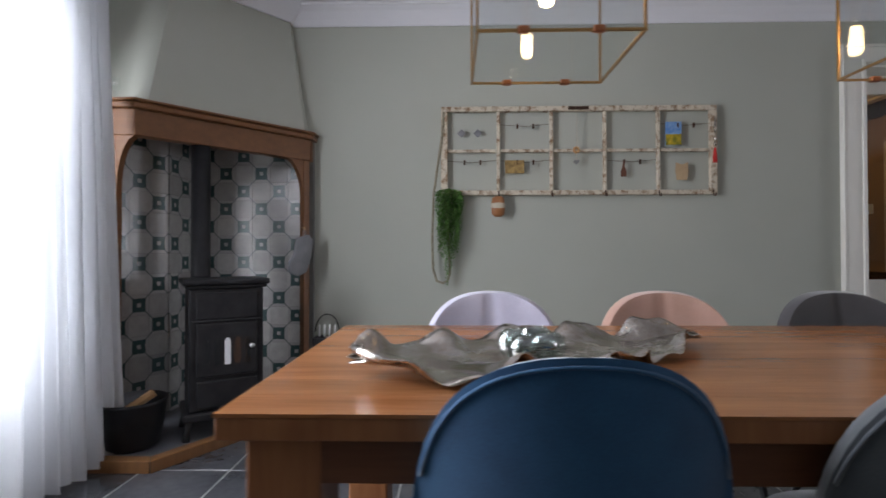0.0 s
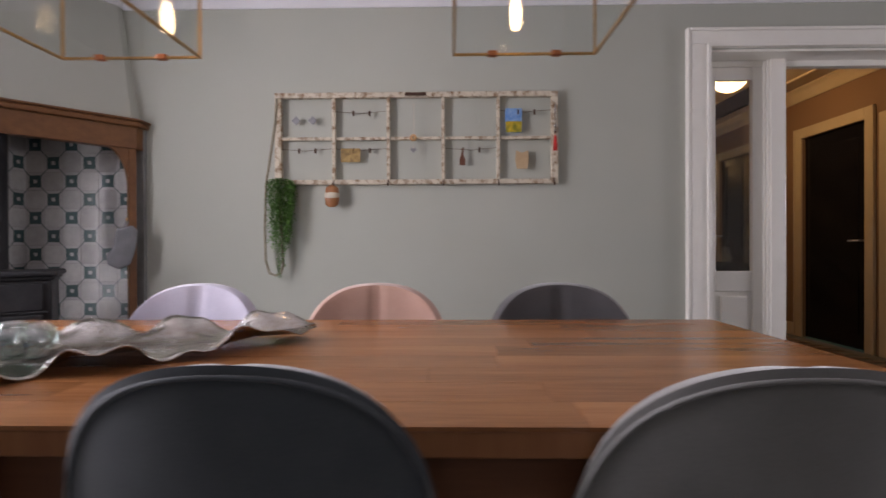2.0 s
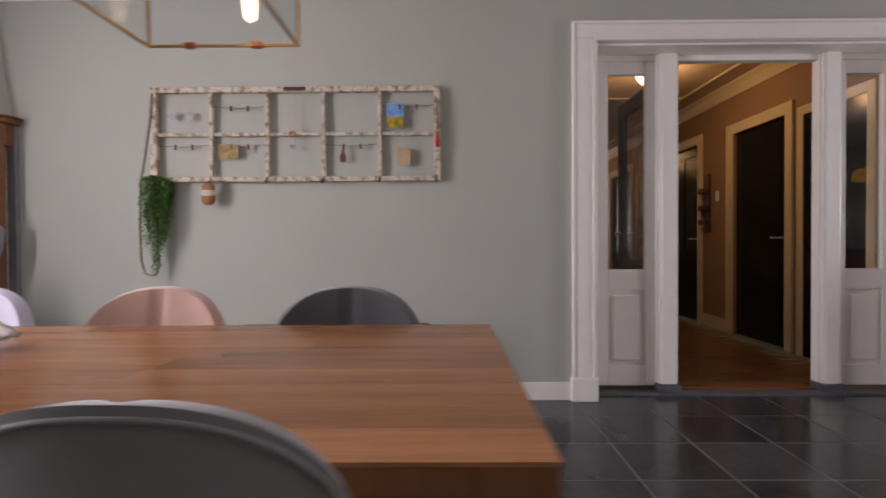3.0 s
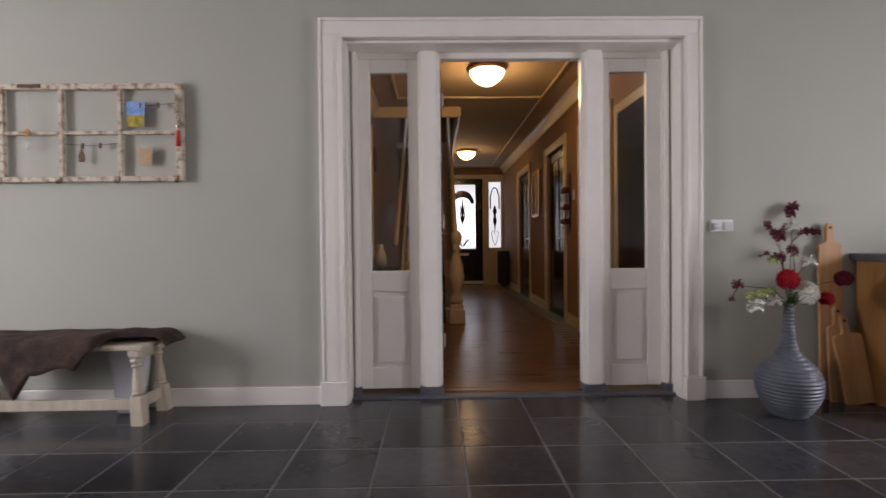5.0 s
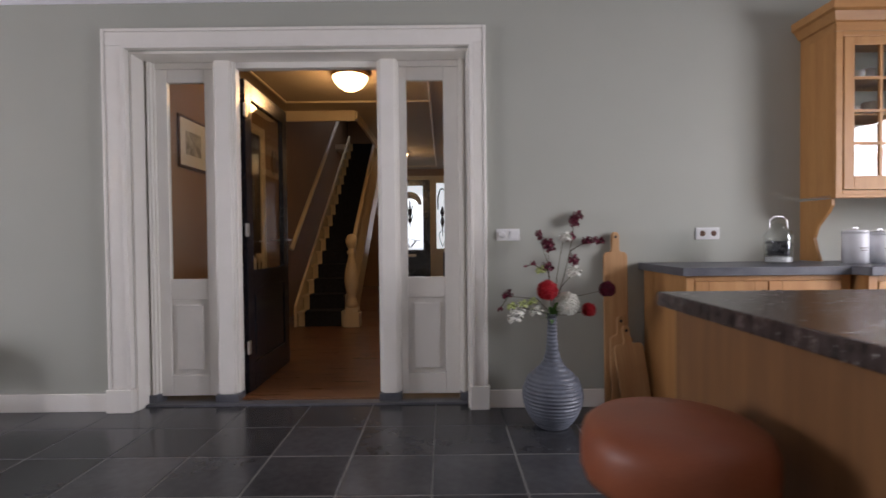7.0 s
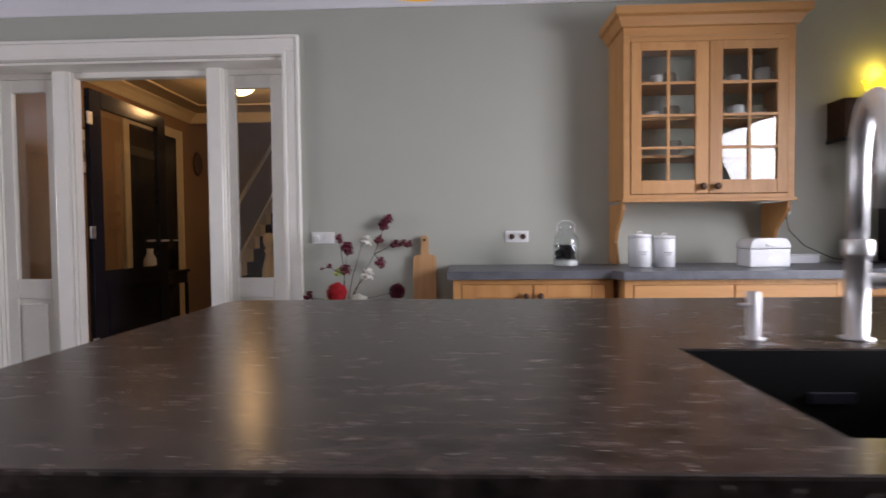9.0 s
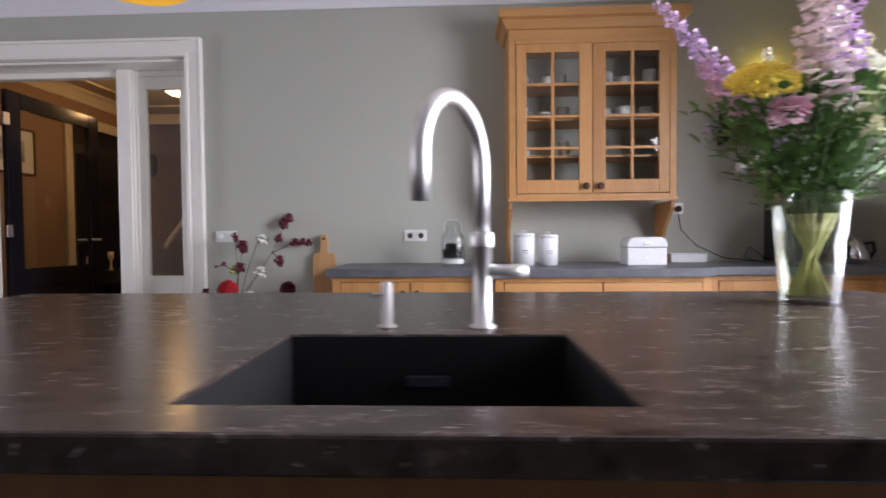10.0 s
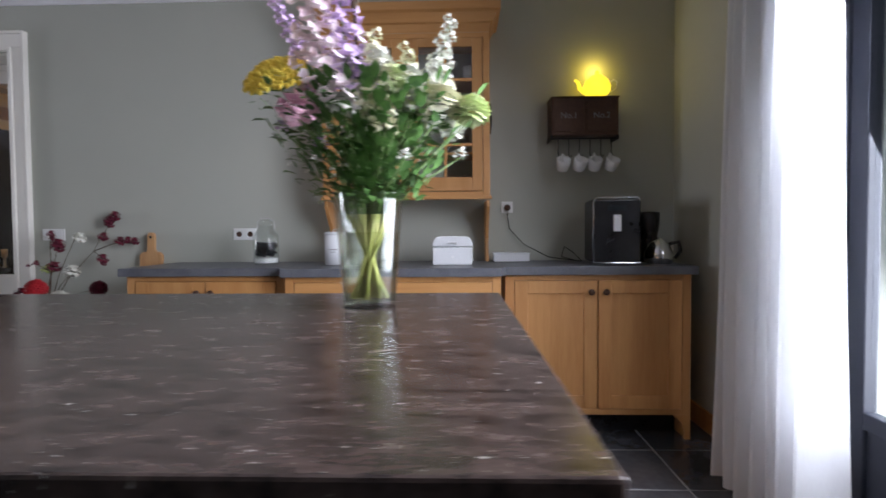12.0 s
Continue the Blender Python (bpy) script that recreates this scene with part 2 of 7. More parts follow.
def slab(bm, outline, y0, y1):
    """An outline in x and z, of thickness y0 to y1."""
    a = [bm.verts.new((x, y0, z)) for x, z in outline]
    b = [bm.verts.new((x, y1, z)) for x, z in outline]
    n = len(outline)
    bm.faces.new(a)
    bm.faces.new(b[::-1])
    for i in range(n):
        bm.faces.new((a[i], b[i], b[(i + 1) % n], a[(i + 1) % n]))
    return bm


def part(name, bm, material, parent=None, label="", bevel=0.0, smooth=False, kind="", group="", category="", segments=2):
    me = bpy.data.meshes.new(name)
    bmesh.ops.recalc_face_normals(bm, faces=bm.faces)
    bm.to_mesh(me)
    bm.free()
    me.materials.append(material)
    if smooth:
        for f in me.polygons:
            f.use_smooth = True
    ob = new(name, me)
    if bevel:
        m = ob.modifiers.new("bevel", "BEVEL")
        m.width, m.segments, m.limit_method, m.angle_limit = bevel, segments, "ANGLE", radians(40)
    if parent:
        ob.parent = parent
    return tagged(ob, label, category, group, kind)


def thing(name, at, label, category, group="", turn=0.0):
    ob = new(name)
    ob.matrix_basis = pose(*at, 0, 0, turn)
    return tagged(ob, label, category, group)


def struct(name, bm, material, label="", bevel=0.0, smooth=False, parent=None):
    return part(name, bm, material, parent, label, bevel, smooth, kind="structure")


def wall_with_holes(x0, x1, z1, holes, y0, y1, axis="y"):
    """A wall from x0 to x1 with holes (a, b, bottom, top), thickness y0 to y1."""
    bm = bmesh.new()
    bx = (lambda a, b, c, d: box(bm, a, b, y0, y1, c, d)) if axis == "y" else (lambda a, b, c, d: box(bm, y0, y1, a, b, c, d))
    at = x0
    for a, b, lo, hi in sorted(holes):
        if a > at:
            bx(at, a, 0, z1)
        if lo > 0:
            bx(a, b, 0, lo)
        if hi < z1:
            bx(a, b, hi, z1)
        at = b
    if at < x1:
        bx(at, x1, 0, z1)
    return bm


# ---- structure ----
H = 2.72
NY = 3.55
struct("wall_north", wall_with_holes(-2.20, 8.98, H, [(2.56, 4.735, 0, 2.29)], NY, 3.84), WALL, "sage grey painted plaster wall")
struct("wall_south", boxes((-2.20, 8.98, -2.45, -2.2, 0, H)), TAUPE)
struct("wall_west", wall_with_holes(-2.45, 3.84, H, [(0.60, 2.36, 0, 2.3)], -2.45, -2.20, "x"), WALL)
struct("wall_east", wall_with_holes(-2.45, 3.84, H, [(0.50, 2.26, 0, 2.3)], 8.98, 9.24, "x"), WALL)
struct("ceiling", boxes((-2.45, 9.24, -2.45, 3.84, H, H + 0.15)), CEIL, "white plaster ceiling")
struct("floor", boxes((-2.45, 9.24, -2.45, 3.70, -0.15, -0.002)), GROUT, "dark bluestone tiled floor with pale joints")
cove = [(0, 0), (0.0, -0.13), (-0.012, -0.13), (-0.02, -0.115), (-0.03, -0.09), (-0.06, -0.045), (-0.09, -0.022), (-0.10, -0.02), (-0.10, 0)]
bm = bmesh.new()
a = [bm.verts.new((-1.30, NY + y, H + z)) for y, z in cove]
b = [bm.verts.new((8.98, NY + y, H + z)) for y, z in cove]
for i in range(len(cove)):
    bm.faces.new((a[i], a[(i + 1) % len(cove)], b[(i + 1) % len(cove)], b[i]))
struct("cornice", bm, CEIL, "white moulded plaster cornice")
struct("baseboard", boxes((-1.1, 2.41, NY - 0.016, NY, 0, 0.115), (4.84, 5.80, NY - 0.016, NY, 0, 0.115)), WHITE, "white painted baseboard", bevel=0.004)
struct("baseboard", boxes((8.964, 8.98, 2.27, NY, 0, 0.115)), OAK, "wooden baseboard", bevel=0.004)

# hall shell
HX0, HX1, HY1, HH = 2.36, 4.75, 12.00, 2.72
struct("hall_wall", wall_with_holes(3.84, HY1, HH + 2, [(4.96, 5.80, 0, 2.18), (6.56, 7.49, 0, 2.22), (8.84, 9.86, 0, 2.22)], HX1, HX1 + 0.2, "x"), HALLWALL, "brown painted hall wall")
struct("hall_wall", wall_with_holes(3.84, HY1, HH + 2, [], HX0 - 0.2, HX0, "x"), HALLWALL)
struct("hall_wall", wall_with_holes(HX0 - 0.2, HX1 + 0.2, HH + 2, [(3.22, 4.75, 0, 2.565)], HY1, HY1 + 0.2), HALLWALL)
struct("hall_wall", boxes((HX0 - 0.2, HX1 + 0.2, 3.6, 3.84, HH + 0.15, HH + 2)), HALLWALL)
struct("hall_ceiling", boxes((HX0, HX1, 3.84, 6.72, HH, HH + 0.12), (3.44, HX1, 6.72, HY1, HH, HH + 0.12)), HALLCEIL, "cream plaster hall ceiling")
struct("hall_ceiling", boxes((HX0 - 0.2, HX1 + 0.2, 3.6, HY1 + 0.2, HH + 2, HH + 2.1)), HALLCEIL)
struct("hall_floor", boxes((HX0, HX1, 3.70, HY1, -0.15, -0.004)), GROUT)
struct("stair_trim", boxes((HX0, 3.46, 6.68, 6.72, HH - 0.13, HH), (3.44, 3.48, 6.72, HY1, HH - 0.10, HH)), CREAM, "cream painted trim round the stairwell", bevel=0.006)
for x0, x1, s in ((HX1 - 0.10, HX1, 1), (HX0, HX0 + 0.10, -1)):
    bm = bmesh.new()
    e0, e1 = (3.84, HY1) if s > 0 else (3.84, 6.68)
    xw = HX1 if s > 0 else HX0
    a = [bm.verts.new((xw + s * y, e0, HH + z)) for y, z in cove]
    b = [bm.verts.new((xw + s * y, e1, HH + z)) for y, z in cove]
    for i in range(len(cove)):
        bm.faces.new((a[i], a[(i + 1) % len(cove)], b[(i + 1) % len(cove)], b[i]))
    struct("hall_cornice", bm, CREAM, "cream plaster cornice")
struct("ceiling_moulding", boxes((4.40, 4.43, 4.2, 11.5, HH - 0.02, HH), (2.70, 4.40, 6.25, 6.28, HH - 0.02, HH), (2.70, 2.73, 4.2, 6.25, HH - 0.02, HH), (3.62, 4.40, 11.47, 11.5, HH - 0.02, HH)), CREAM, "cream plaster panel moulding", bevel=0.006)
struct("hall_baseboard", boxes((HX1 - 0.018, HX1, 3.84, 3.98, 0, 0.14), (HX1 - 0.018, HX1, 5.92, 6.44, 0, 0.14), (HX1 - 0.018, HX1, 7.61, 8.72, 0, 0.14), (HX1 - 0.018, HX1, 9.98, HY1, 0, 0.14), (HX0, HX0 + 0.018, 3.84, 6.5, 0, 0.14)), CREAM, "cream baseboard", bevel=0.005)

# wide cased opening with side lights
dr = thing("door_frame", (0, NY - 0.03, 0), "white painted door casing with glazed side panels and an opening to the hall", "door frame")
dr["kind"] = "structure"
F = -0.005
CO0, CO1, CI0, CI1, CT, CB = 2.42, 4.83, 2.572, 4.723, 2.42, 2.295
part("casing", boxes((CO0, CO0 + 0.02, -0.012, 0.03, 0.15, CT), (CO0 + 0.02, CI0 - 0.025, F, 0.03, 0.15, CB + 0.02), (CI0 - 0.025, CI0, F - 0.012, 0.03, 0.15, CB),
                     (CO1 - 0.02, CO1, -0.012, 0.03, 0.15, CT), (CI1 + 0.025, CO1 - 0.02, F, 0.03, 0.15, CB + 0.02), (CI1, CI1 + 0.025, F - 0.012, 0.03, 0.15, CB),
                     (CO0 + 0.02, CO1 - 0.02, F, 0.03, CB + 0.02, CT - 0.02), (CO0 + 0.02, CO1 - 0.02, -0.014, 0.03, CT - 0.02, CT), (CI0 - 0.025, CI1 + 0.025, F - 0.012, 0.03, CB, CB + 0.02)), WHITE, dr, bevel=0.005)
part("plinth_block", boxes((CO0 - 0.01, CI0 + 0.008, -0.022, 0.03, 0, 0.15), (CI1 - 0.008, CO1 + 0.01, -0.022, 0.03, 0, 0.15)), WHITE, dr, bevel=0.005)
part("jamb_lining", boxes((CI0, CI0 + 0.015, 0.03, 0.32, 0.0, CB - 0.005), (CI1 - 0.015, CI1, 0.03, 0.32, 0, CB - 0.005), (CI0 + 0.015, CI1 - 0.015, 0.03, 0.32, CB - 0.02, CB - 0.005)), WHITE, dr)
P0, P1, OT = CI0 + 0.015, CI1 - 0.015, 2.235
posts = [(P0, P0 + 0.05), (3.03, 3.18), (4.12, 4.265), (P1 - 0.05, P1)]
for a, b in posts:
    part("post", boxes((a, b, 0.19, 0.26, 0.06, CB - 0.02), (a + 0.012, b - 0.012, 0.165, 0.19, 0.06, CB - 0.02), (a + 0.024, b - 0.024, 0.152, 0.165, 0.06, CB - 0.02)), WHITE, dr, bevel=0.010, segments=3)
    part("stone_foot", boxes((a - 0.002, b + 0.002, 0.145, 0.265, -0.004, 0.06)), SLATE, dr, "dark stone foot block", bevel=0.003)
for a, b in ((P0 + 0.05, 3.03), (3.18, 4.12), (4.265, P1 - 0.05)):
    part("head_rail", boxes((a, b, 0.195, 0.26, OT, CB - 0.02)), WHITE, dr, bevel=0.004)
for a, b, p0, p1 in ((P0 + 0.05, 3.03, 2.712, 2.963), (4.265, P1 - 0.05, 4.314, 4.562)):
    part("side_panel", boxes((a, p0, 0.205, 0.245, 0.04, OT), (p1, b, 0.205, 0.245, 0.04, OT), (p0, p1, 0.205, 0.245, 2.147, OT),
                             (p0, p1, 0.205, 0.245, 0.69, 0.83), (p0, p1, 0.205, 0.245, 0.04, 0.18)), WHITE, dr, bevel=0.004)
    part("lower_panel", boxes((p0, p1, 0.217, 0.235, 0.18, 0.69), (p0 + 0.035, p1 - 0.035, 0.200, 0.217, 0.215, 0.655)), WHITE, dr, bevel=0.004)
    part("pane", boxes((p0, p1, 0.223, 0.229, 0.83, 2.147)), GLASS, dr, "clear glass side pane")
part("threshold", boxes((3.18, 4.12, 0.20, 0.36, -0.004, 0.02)), PARQUET, dr, "worn wooden threshold", bevel=0.004)
part("stone_sill", boxes((P0, P1, 0.10, 0.185, -0.004, 0.012)), SLATE, dr, bevel=0.003)

leaf = thing("door_leaf", (3.168, 3.84, 0.01), "black glazed hall door standing open", "door", turn=90.5)
part("leaf_frame", boxes((0, 0.12, -0.02, 0.02, 0, 2.2), (0.82, 0.94, -0.02, 0.02, 0, 2.2), (0.12, 0.82, -0.02, 0.02, 2.08, 2.2), (0.12, 0.82, -0.02, 0.02, 0.72, 0.86), (0.12, 0.82, -0.02, 0.02, 0, 0.2)), BLACKDOOR, leaf, bevel=0.004)
part("leaf_panel", boxes((0.12, 0.82, -0.01, 0.01, 0.2, 0.72), (0.16, 0.78, -0.016, 0.016, 0.24, 0.68)), BLACKDOOR, leaf, bevel=0.004)
part("pane", boxes((0.12, 0.82, -0.003, 0.003, 0.86, 2.08)), GLASS, leaf, "clear glass door pane")
part("handle", tube(tube(bmesh.new(), [(0.88, -0.02, 1.08), (0.88, -0.06, 1.08), (0.77, -0.065, 1.08)], 0.009), [(0.88, 0.02, 1.08), (0.88, 0.06, 1.08), (0.77, 0.065, 1.08)], 0.009), STEEL, leaf, "steel lever handle", smooth=True)
for z in (0.33, 1.15, 1.98):
    part("hinge", boxes((-0.035, 0.012, -0.034, -0.021, z - 0.045, z + 0.045)), STEEL, leaf, "pale steel hinge", bevel=0.002)

# glazed garden doors, west and east


def garden_door(x, side, y=0.7):
    g = thing("garden_door", (x, y, 0), "anthracite framed glazed garden door", "glass door")
    s = side
    t = boxes((0, 0.07 * s, 0.0, 0.06, 0, 2.3), (0, 0.07 * s, 1.70, 1.76, 0, 2.3), (0, 0.07 * s, 0.06, 1.70, 2.24, 2.3)) if s > 0 else boxes((0.07 * s, 0, 0.0, 0.06, 0, 2.3), (0.07 * s, 0, 1.70, 1.76, 0, 2.3), (0.07 * s, 0, 0.06, 1.70, 2.24, 2.3))
    part("outer_frame", t, DARKFRAME, g, bevel=0.004)
    for a, b in ((0.06, 0.875), (0.885, 1.70)):
        x0, x1 = sorted((0.01 * s, 0.06 * s))
        part("sash", boxes((x0, x1, a, a + 0.08, 0.02, 2.24), (x0, x1, b - 0.08, b, 0.02, 2.24), (x0, x1, a + 0.08, b - 0.08, 2.15, 2.24), (x0, x1, a + 0.08, b - 0.08, 0.02, 0.12), (x0, x1, a + 0.08, b - 0.08, 0.40, 0.46)), DARKFRAME, g, bevel=0.004)
        x0, x1 = sorted((0.025 * s, 0.045 * s))
        part("lower_panel", boxes((x0, x1, a + 0.08, b - 0.08, 0.12, 0.40)), DARKFRAME, g, bevel=0.004)
        x0, x1 = sorted((0.032 * s, 0.038 * s))
        pn = part("pane", boxes((x0, x1, a + 0.08, b - 0.08, 0.46, 2.15)), GLASS, g, "clear glass pane")
        pn.visible_shadow = False
    return g


garden_door(9.02, 1, 0.50)
garden_door(-2.24, -1, 0.60)


def curtain(at, y0, y1, z1, label, bulge=0.0, folds=7, depth=0.07, seed=0):
    c = thing("curtain", at, label, "curtain")
    bm = bmesh.new()
    rnd = random.Random(seed)
    ph = [rnd.uniform(0, 6.28) for _ in range(4)]
    nu, nv = 120, 24
    grid = []
    for j in range(nv + 1):
        v = j / nv
        row = []
        for i in range(nu + 1):
            u = i / nu
            spread = 1.0 + 0.12 * (1 - v)
            y = (y0 + y1) / 2 + (u - 0.5) * (y1 - y0) * spread
            d = depth * (0.55 + 0.45 * (1 - v)) * math.sin(2 * math.pi * folds * u + ph[0] + 0.5 * math.sin(3 * v + ph[1])) + 0.012 * math.sin(2 * math.pi * 2.7 * folds * u + ph[2] + v)
            row.append(bm.verts.new((d + bulge * (1 - v) * u, y + 0.01 * math.sin(9 * u + 2 * v), 0.015 + v * (z1 - 0.015) + (1 - v) * 0.008 * math.sin(30 * u))))
        grid.append(row)
    for j in range(nv):
        for i in range(nu):
            bm.faces.new((grid[j][i], grid[j][i + 1], grid[j + 1][i + 1], grid[j + 1][i]))
    ob = part("cloth", bm, VOILE, c, smooth=True)
    return c


curtain((8.80, 0, 0), 1.99, 2.56, 2.56, "white voile curtain gathered beside the garden door", folds=7, seed=3)
curtain((-1.94, 0, 0), 2.02, 2.56, 2.56, "white voile curtain hanging beside the garden door", bulge=0.06, folds=8, seed=5)
struct("curtain_rail", boxes((8.78, 8.82, 0.3, 2.7, 2.56, 2.59), (-1.96, -1.92, 0.4, 2.5, 2.56, 2.59)), WHITE)

# ground outside and a hedge
struct("ground", boxes((-150, 150, -150, 150, -0.4, -0.2)), mat("lawn", (0.05, 0.09, 0.02), (0.09, 0.14, 0.035), rough=0.9, scale=1, fine=20, bump=0.5))

# ---- dining corner ----
LEAF = mat("leaf_green", (0.055, 0.15, 0.03), (0.12, 0.26, 0.055), rough=0.5, scale=20, bump=0.1)


def chair(at, turn, cloth, label, broad=1.0):
    c = thing("dining_chair", at, label, "chair", "chairs round the table", turn)
    bm = bmesh.new()
    nu, nv = 28, 14
    def shell(inner):
        rows = []
        for j in range(nv + 1):
            v = j / nv
            row = []
            for i in range(nu + 1):
                a = -1 + 2 * i / nu
                # rounded top outline
                top = 0.44 + 0.43 * (max(0.0, 1 - abs(a) ** 2.3)) ** (1 / 2.1)
                z = 0.44 + (top - 0.44) * v
                wide = 0.268 * broad * (0.86 + 0.14 * math.sin(min(1, v * 1.15) * math.pi * 0.5))
                x = wide * math.sin(a * 1.28) / math.sin(1.28)
                y = -0.20 - 0.05 * v + 0.11 * (1 - math.cos(a * 1.28)) / (1 - math.cos(1.28)) + (0.055 * (1 - 0.3 * v) if inner else 0)
                if inner:
                    y += 0.012 * math.exp(-(a / 0.05) ** 2) * -1
                    x *= 0.93
                    z = 0.44 + (z - 0.44) * 0.985
                row.append(bm.verts.new((x, y, z)))
            rows.append(row)
        return rows
    o, n = shell(False), shell(True)
    for R in (o, n):
        for j in range(nv):
            for i in range(nu):
                bm.faces.new((R[j][i], R[j][i + 1], R[j + 1][i + 1], R[j + 1][i]))
    def ring(R):
        return R[0][:] + [R[j][nu] for j in range(1, nv + 1)] + R[nv][nu - 1::-1] + [R[j][0] for j in range(nv - 1, 0, -1)]
    ra, rb = ring(o), ring(n)
    for i in range(len(ra)):
        bm.faces.new((ra[i], ra[(i + 1) % len(ra)], rb[(i + 1) % len(rb)], rb[i]))
    bmesh.ops.remove_doubles(bm, verts=bm.verts, dist=0.0004)
    back = part("backrest", bm, cloth, c, smooth=True)
    bv = back.modifiers.new("round", "BEVEL")
    bv.width, bv.segments, bv.limit_method, bv.angle_limit = 0.018, 3, "ANGLE", radians(50)
    # piping along the top
    pts = []
    for i in range(2, nu - 1):
        a = -1 + 2 * i / nu
        top = 0.44 + 0.43 * (max(0.0, 1 - abs(a) ** 2.3)) ** (1 / 2.1)
        pts.append((0.268 * broad * math.sin(a * 1.28) / math.sin(1.28) * 0.985, -0.25 + 0.11 * (1 - math.cos(a * 1.28)) / (1 - math.cos(1.28)) - 0.001, top - 0.014))
    part("piping", tube(bmesh.new(), pts, 0.0035, 6), cloth, c, smooth=True)
    seat = bmesh.new()
    lathe(seat, [(0.17, 0.40), (0.225, 0.405), (0.24, 0.43), (0.24, 0.455), (0.225, 0.478), (0.16, 0.49), (0.05, 0.492)], 28, (0, 0.0, 0))
    part("seat", seat, cloth, c, smooth=True)
    for sx, sy in ((-1, -1), (1, -1), (-1, 1), (1, 1)):
        part("leg", tube(bmesh.new(), [(sx * 0.14, sy * 0.12, 0.405), (sx * 0.21, sy * 0.20, 0.0)], [0.014, 0.009]), IRON, c, "black metal leg", smooth=True)
    return c


BLUE = velvet("petrol_blue_velvet", (0.010, 0.070, 0.17), (0.022, 0.125, 0.27))
GREYBLUE = velvet("slate_velvet", (0.052, 0.062, 0.073), (0.085, 0.098, 0.11))
GREY = velvet("warm_grey_velvet", (0.19, 0.185, 0.18), (0.25, 0.243, 0.235))
LILAC = velvet("lilac_velvet", (0.42, 0.40, 0.50), (0.56, 0.54, 0.64))
PINK = velvet("blush_velvet", (0.46, 0.27, 0.21), (0.58, 0.36, 0.29))
DARKGREY = velvet("anthracite_velvet", (0.055, 0.052, 0.056), (0.085, 0.08, 0.085))
chair((-0.004, 1.085, 0), 0, BLUE, "petrol blue velvet chair tucked against the table", 0.98)
chair((0.622, 1.065, 0), 0, GREYBLUE, "slate grey velvet chair tucked against the table", 0.98)
chair((1.289, 1.055, 0), 0, GREY, "warm grey velvet chair tucked against the table", 1.0)
chair((-0.047, 1.86, 0), 180, LILAC, "lilac velvet chair facing the table from the wall side", 1.04)
chair((0.612, 1.86, 0), 180, PINK, "blush pink velvet chair facing the table", 1.05)
chair((1.277, 1.86, 0), 180, DARKGREY, "anthracite velvet chair facing the table", 1.08)

table = thing("dining_table", (0.588, 1.4375, 0), "large oiled hardwood dining table with square legs", "table")
TX, TY, TZ = 1.17, 0.5025, 0.757
# Acacia with the shade below the tabletop put into its colour.
APRON = wood("shaded_acacia_apron", (0.13, 0.045, 0.02), (0.2, 0.078, 0.034), "x", 0.4)
part("top_core", boxes((-TX + 0.002, TX - 0.002, -TY + 0.002, TY - 0.002, TZ - 0.045, TZ - 0.006)), TABLEY, table, bevel=0.003)
rnd = random.Random(11)
rows_n = 9
for r in range(rows_n):
    x = -TX
    while x < TX - 0.01:
        ln = min(rnd.uniform(0.45, 1.2), TX - x)
        if TX - x - ln < 0.25:
            ln = TX - x
        w = 2 * TY / rows_n
        part("stave", boxes((x + 0.0003, x + ln - 0.0003, -TY + r * w + 0.0003, -TY + (r + 1) * w - 0.0003, TZ - 0.006, TZ)), TABLE, table)
        x += ln
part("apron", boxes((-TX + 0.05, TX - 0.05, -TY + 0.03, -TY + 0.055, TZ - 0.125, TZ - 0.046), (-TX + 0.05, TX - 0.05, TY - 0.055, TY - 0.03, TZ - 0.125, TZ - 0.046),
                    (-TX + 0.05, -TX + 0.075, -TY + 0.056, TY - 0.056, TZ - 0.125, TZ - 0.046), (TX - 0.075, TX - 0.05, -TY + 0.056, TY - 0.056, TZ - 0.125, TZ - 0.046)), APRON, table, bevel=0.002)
for sx in (-1, 1):
    for sy in (-1, 1):
        x, y = sx * (TX - 0.107), sy * (TY - 0.092)
        part("leg", boxes((x - 0.064, x + 0.064, y - 0.064, y + 0.064, 0, TZ - 0.047)), TABLEY, table, bevel=0.005)

# wavy nickel dish and glass ornament
dish = thing("wavy_dish", (0.05, 1.40, TZ), "crinkled polished nickel leaf-shaped dish on the table", "dish", turn=25)
bm = bmesh.new()
nu, nv = 120, 20
rows = []
for j in range(nv + 1):
    row = []
    for i in range(nu + 1):
        u, v = -1 + 2 * i / nu, -1 + 2 * j / nv
        near = v < 0
        half = (0.235 if near else 0.15) * (1 - abs(u) ** 2.6) ** 0.5 * (1 - 0.5 * max(0, u)) + 0.012
        edge = abs(v) ** 1.8
        wave = math.sin((11.5 if near else 15) * u + (0.2 if near else 2.6)) + 0.3 * math.sin(29 * u + 1.1)
        z = 0.008 + edge * ((0.022 if near else 0.036) + 0.021 * wave) + 0.020 * max(0, abs(u) - 0.6) / 0.4 + 0.006 * edge * math.sin(31 * u + 5 * v)
        row.append(bm.verts.new((0.50 * u + 0.012 * math.sin(9 * v), half * v * (1 + 0.09 * math.sin(17 * u + v)), max(z, 0.003))))
    rows.append(row)
for j in range(nv):
    for i in range(nu):
        bm.faces.new((rows[j][i], rows[j][i + 1], rows[j + 1][i + 1], rows[j + 1][i]))
ob = part("dish_shell", bm, SILVER, dish, smooth=True)
so = ob.modifiers.new("thickness", "SOLIDIFY")
so.thickness = 0.003

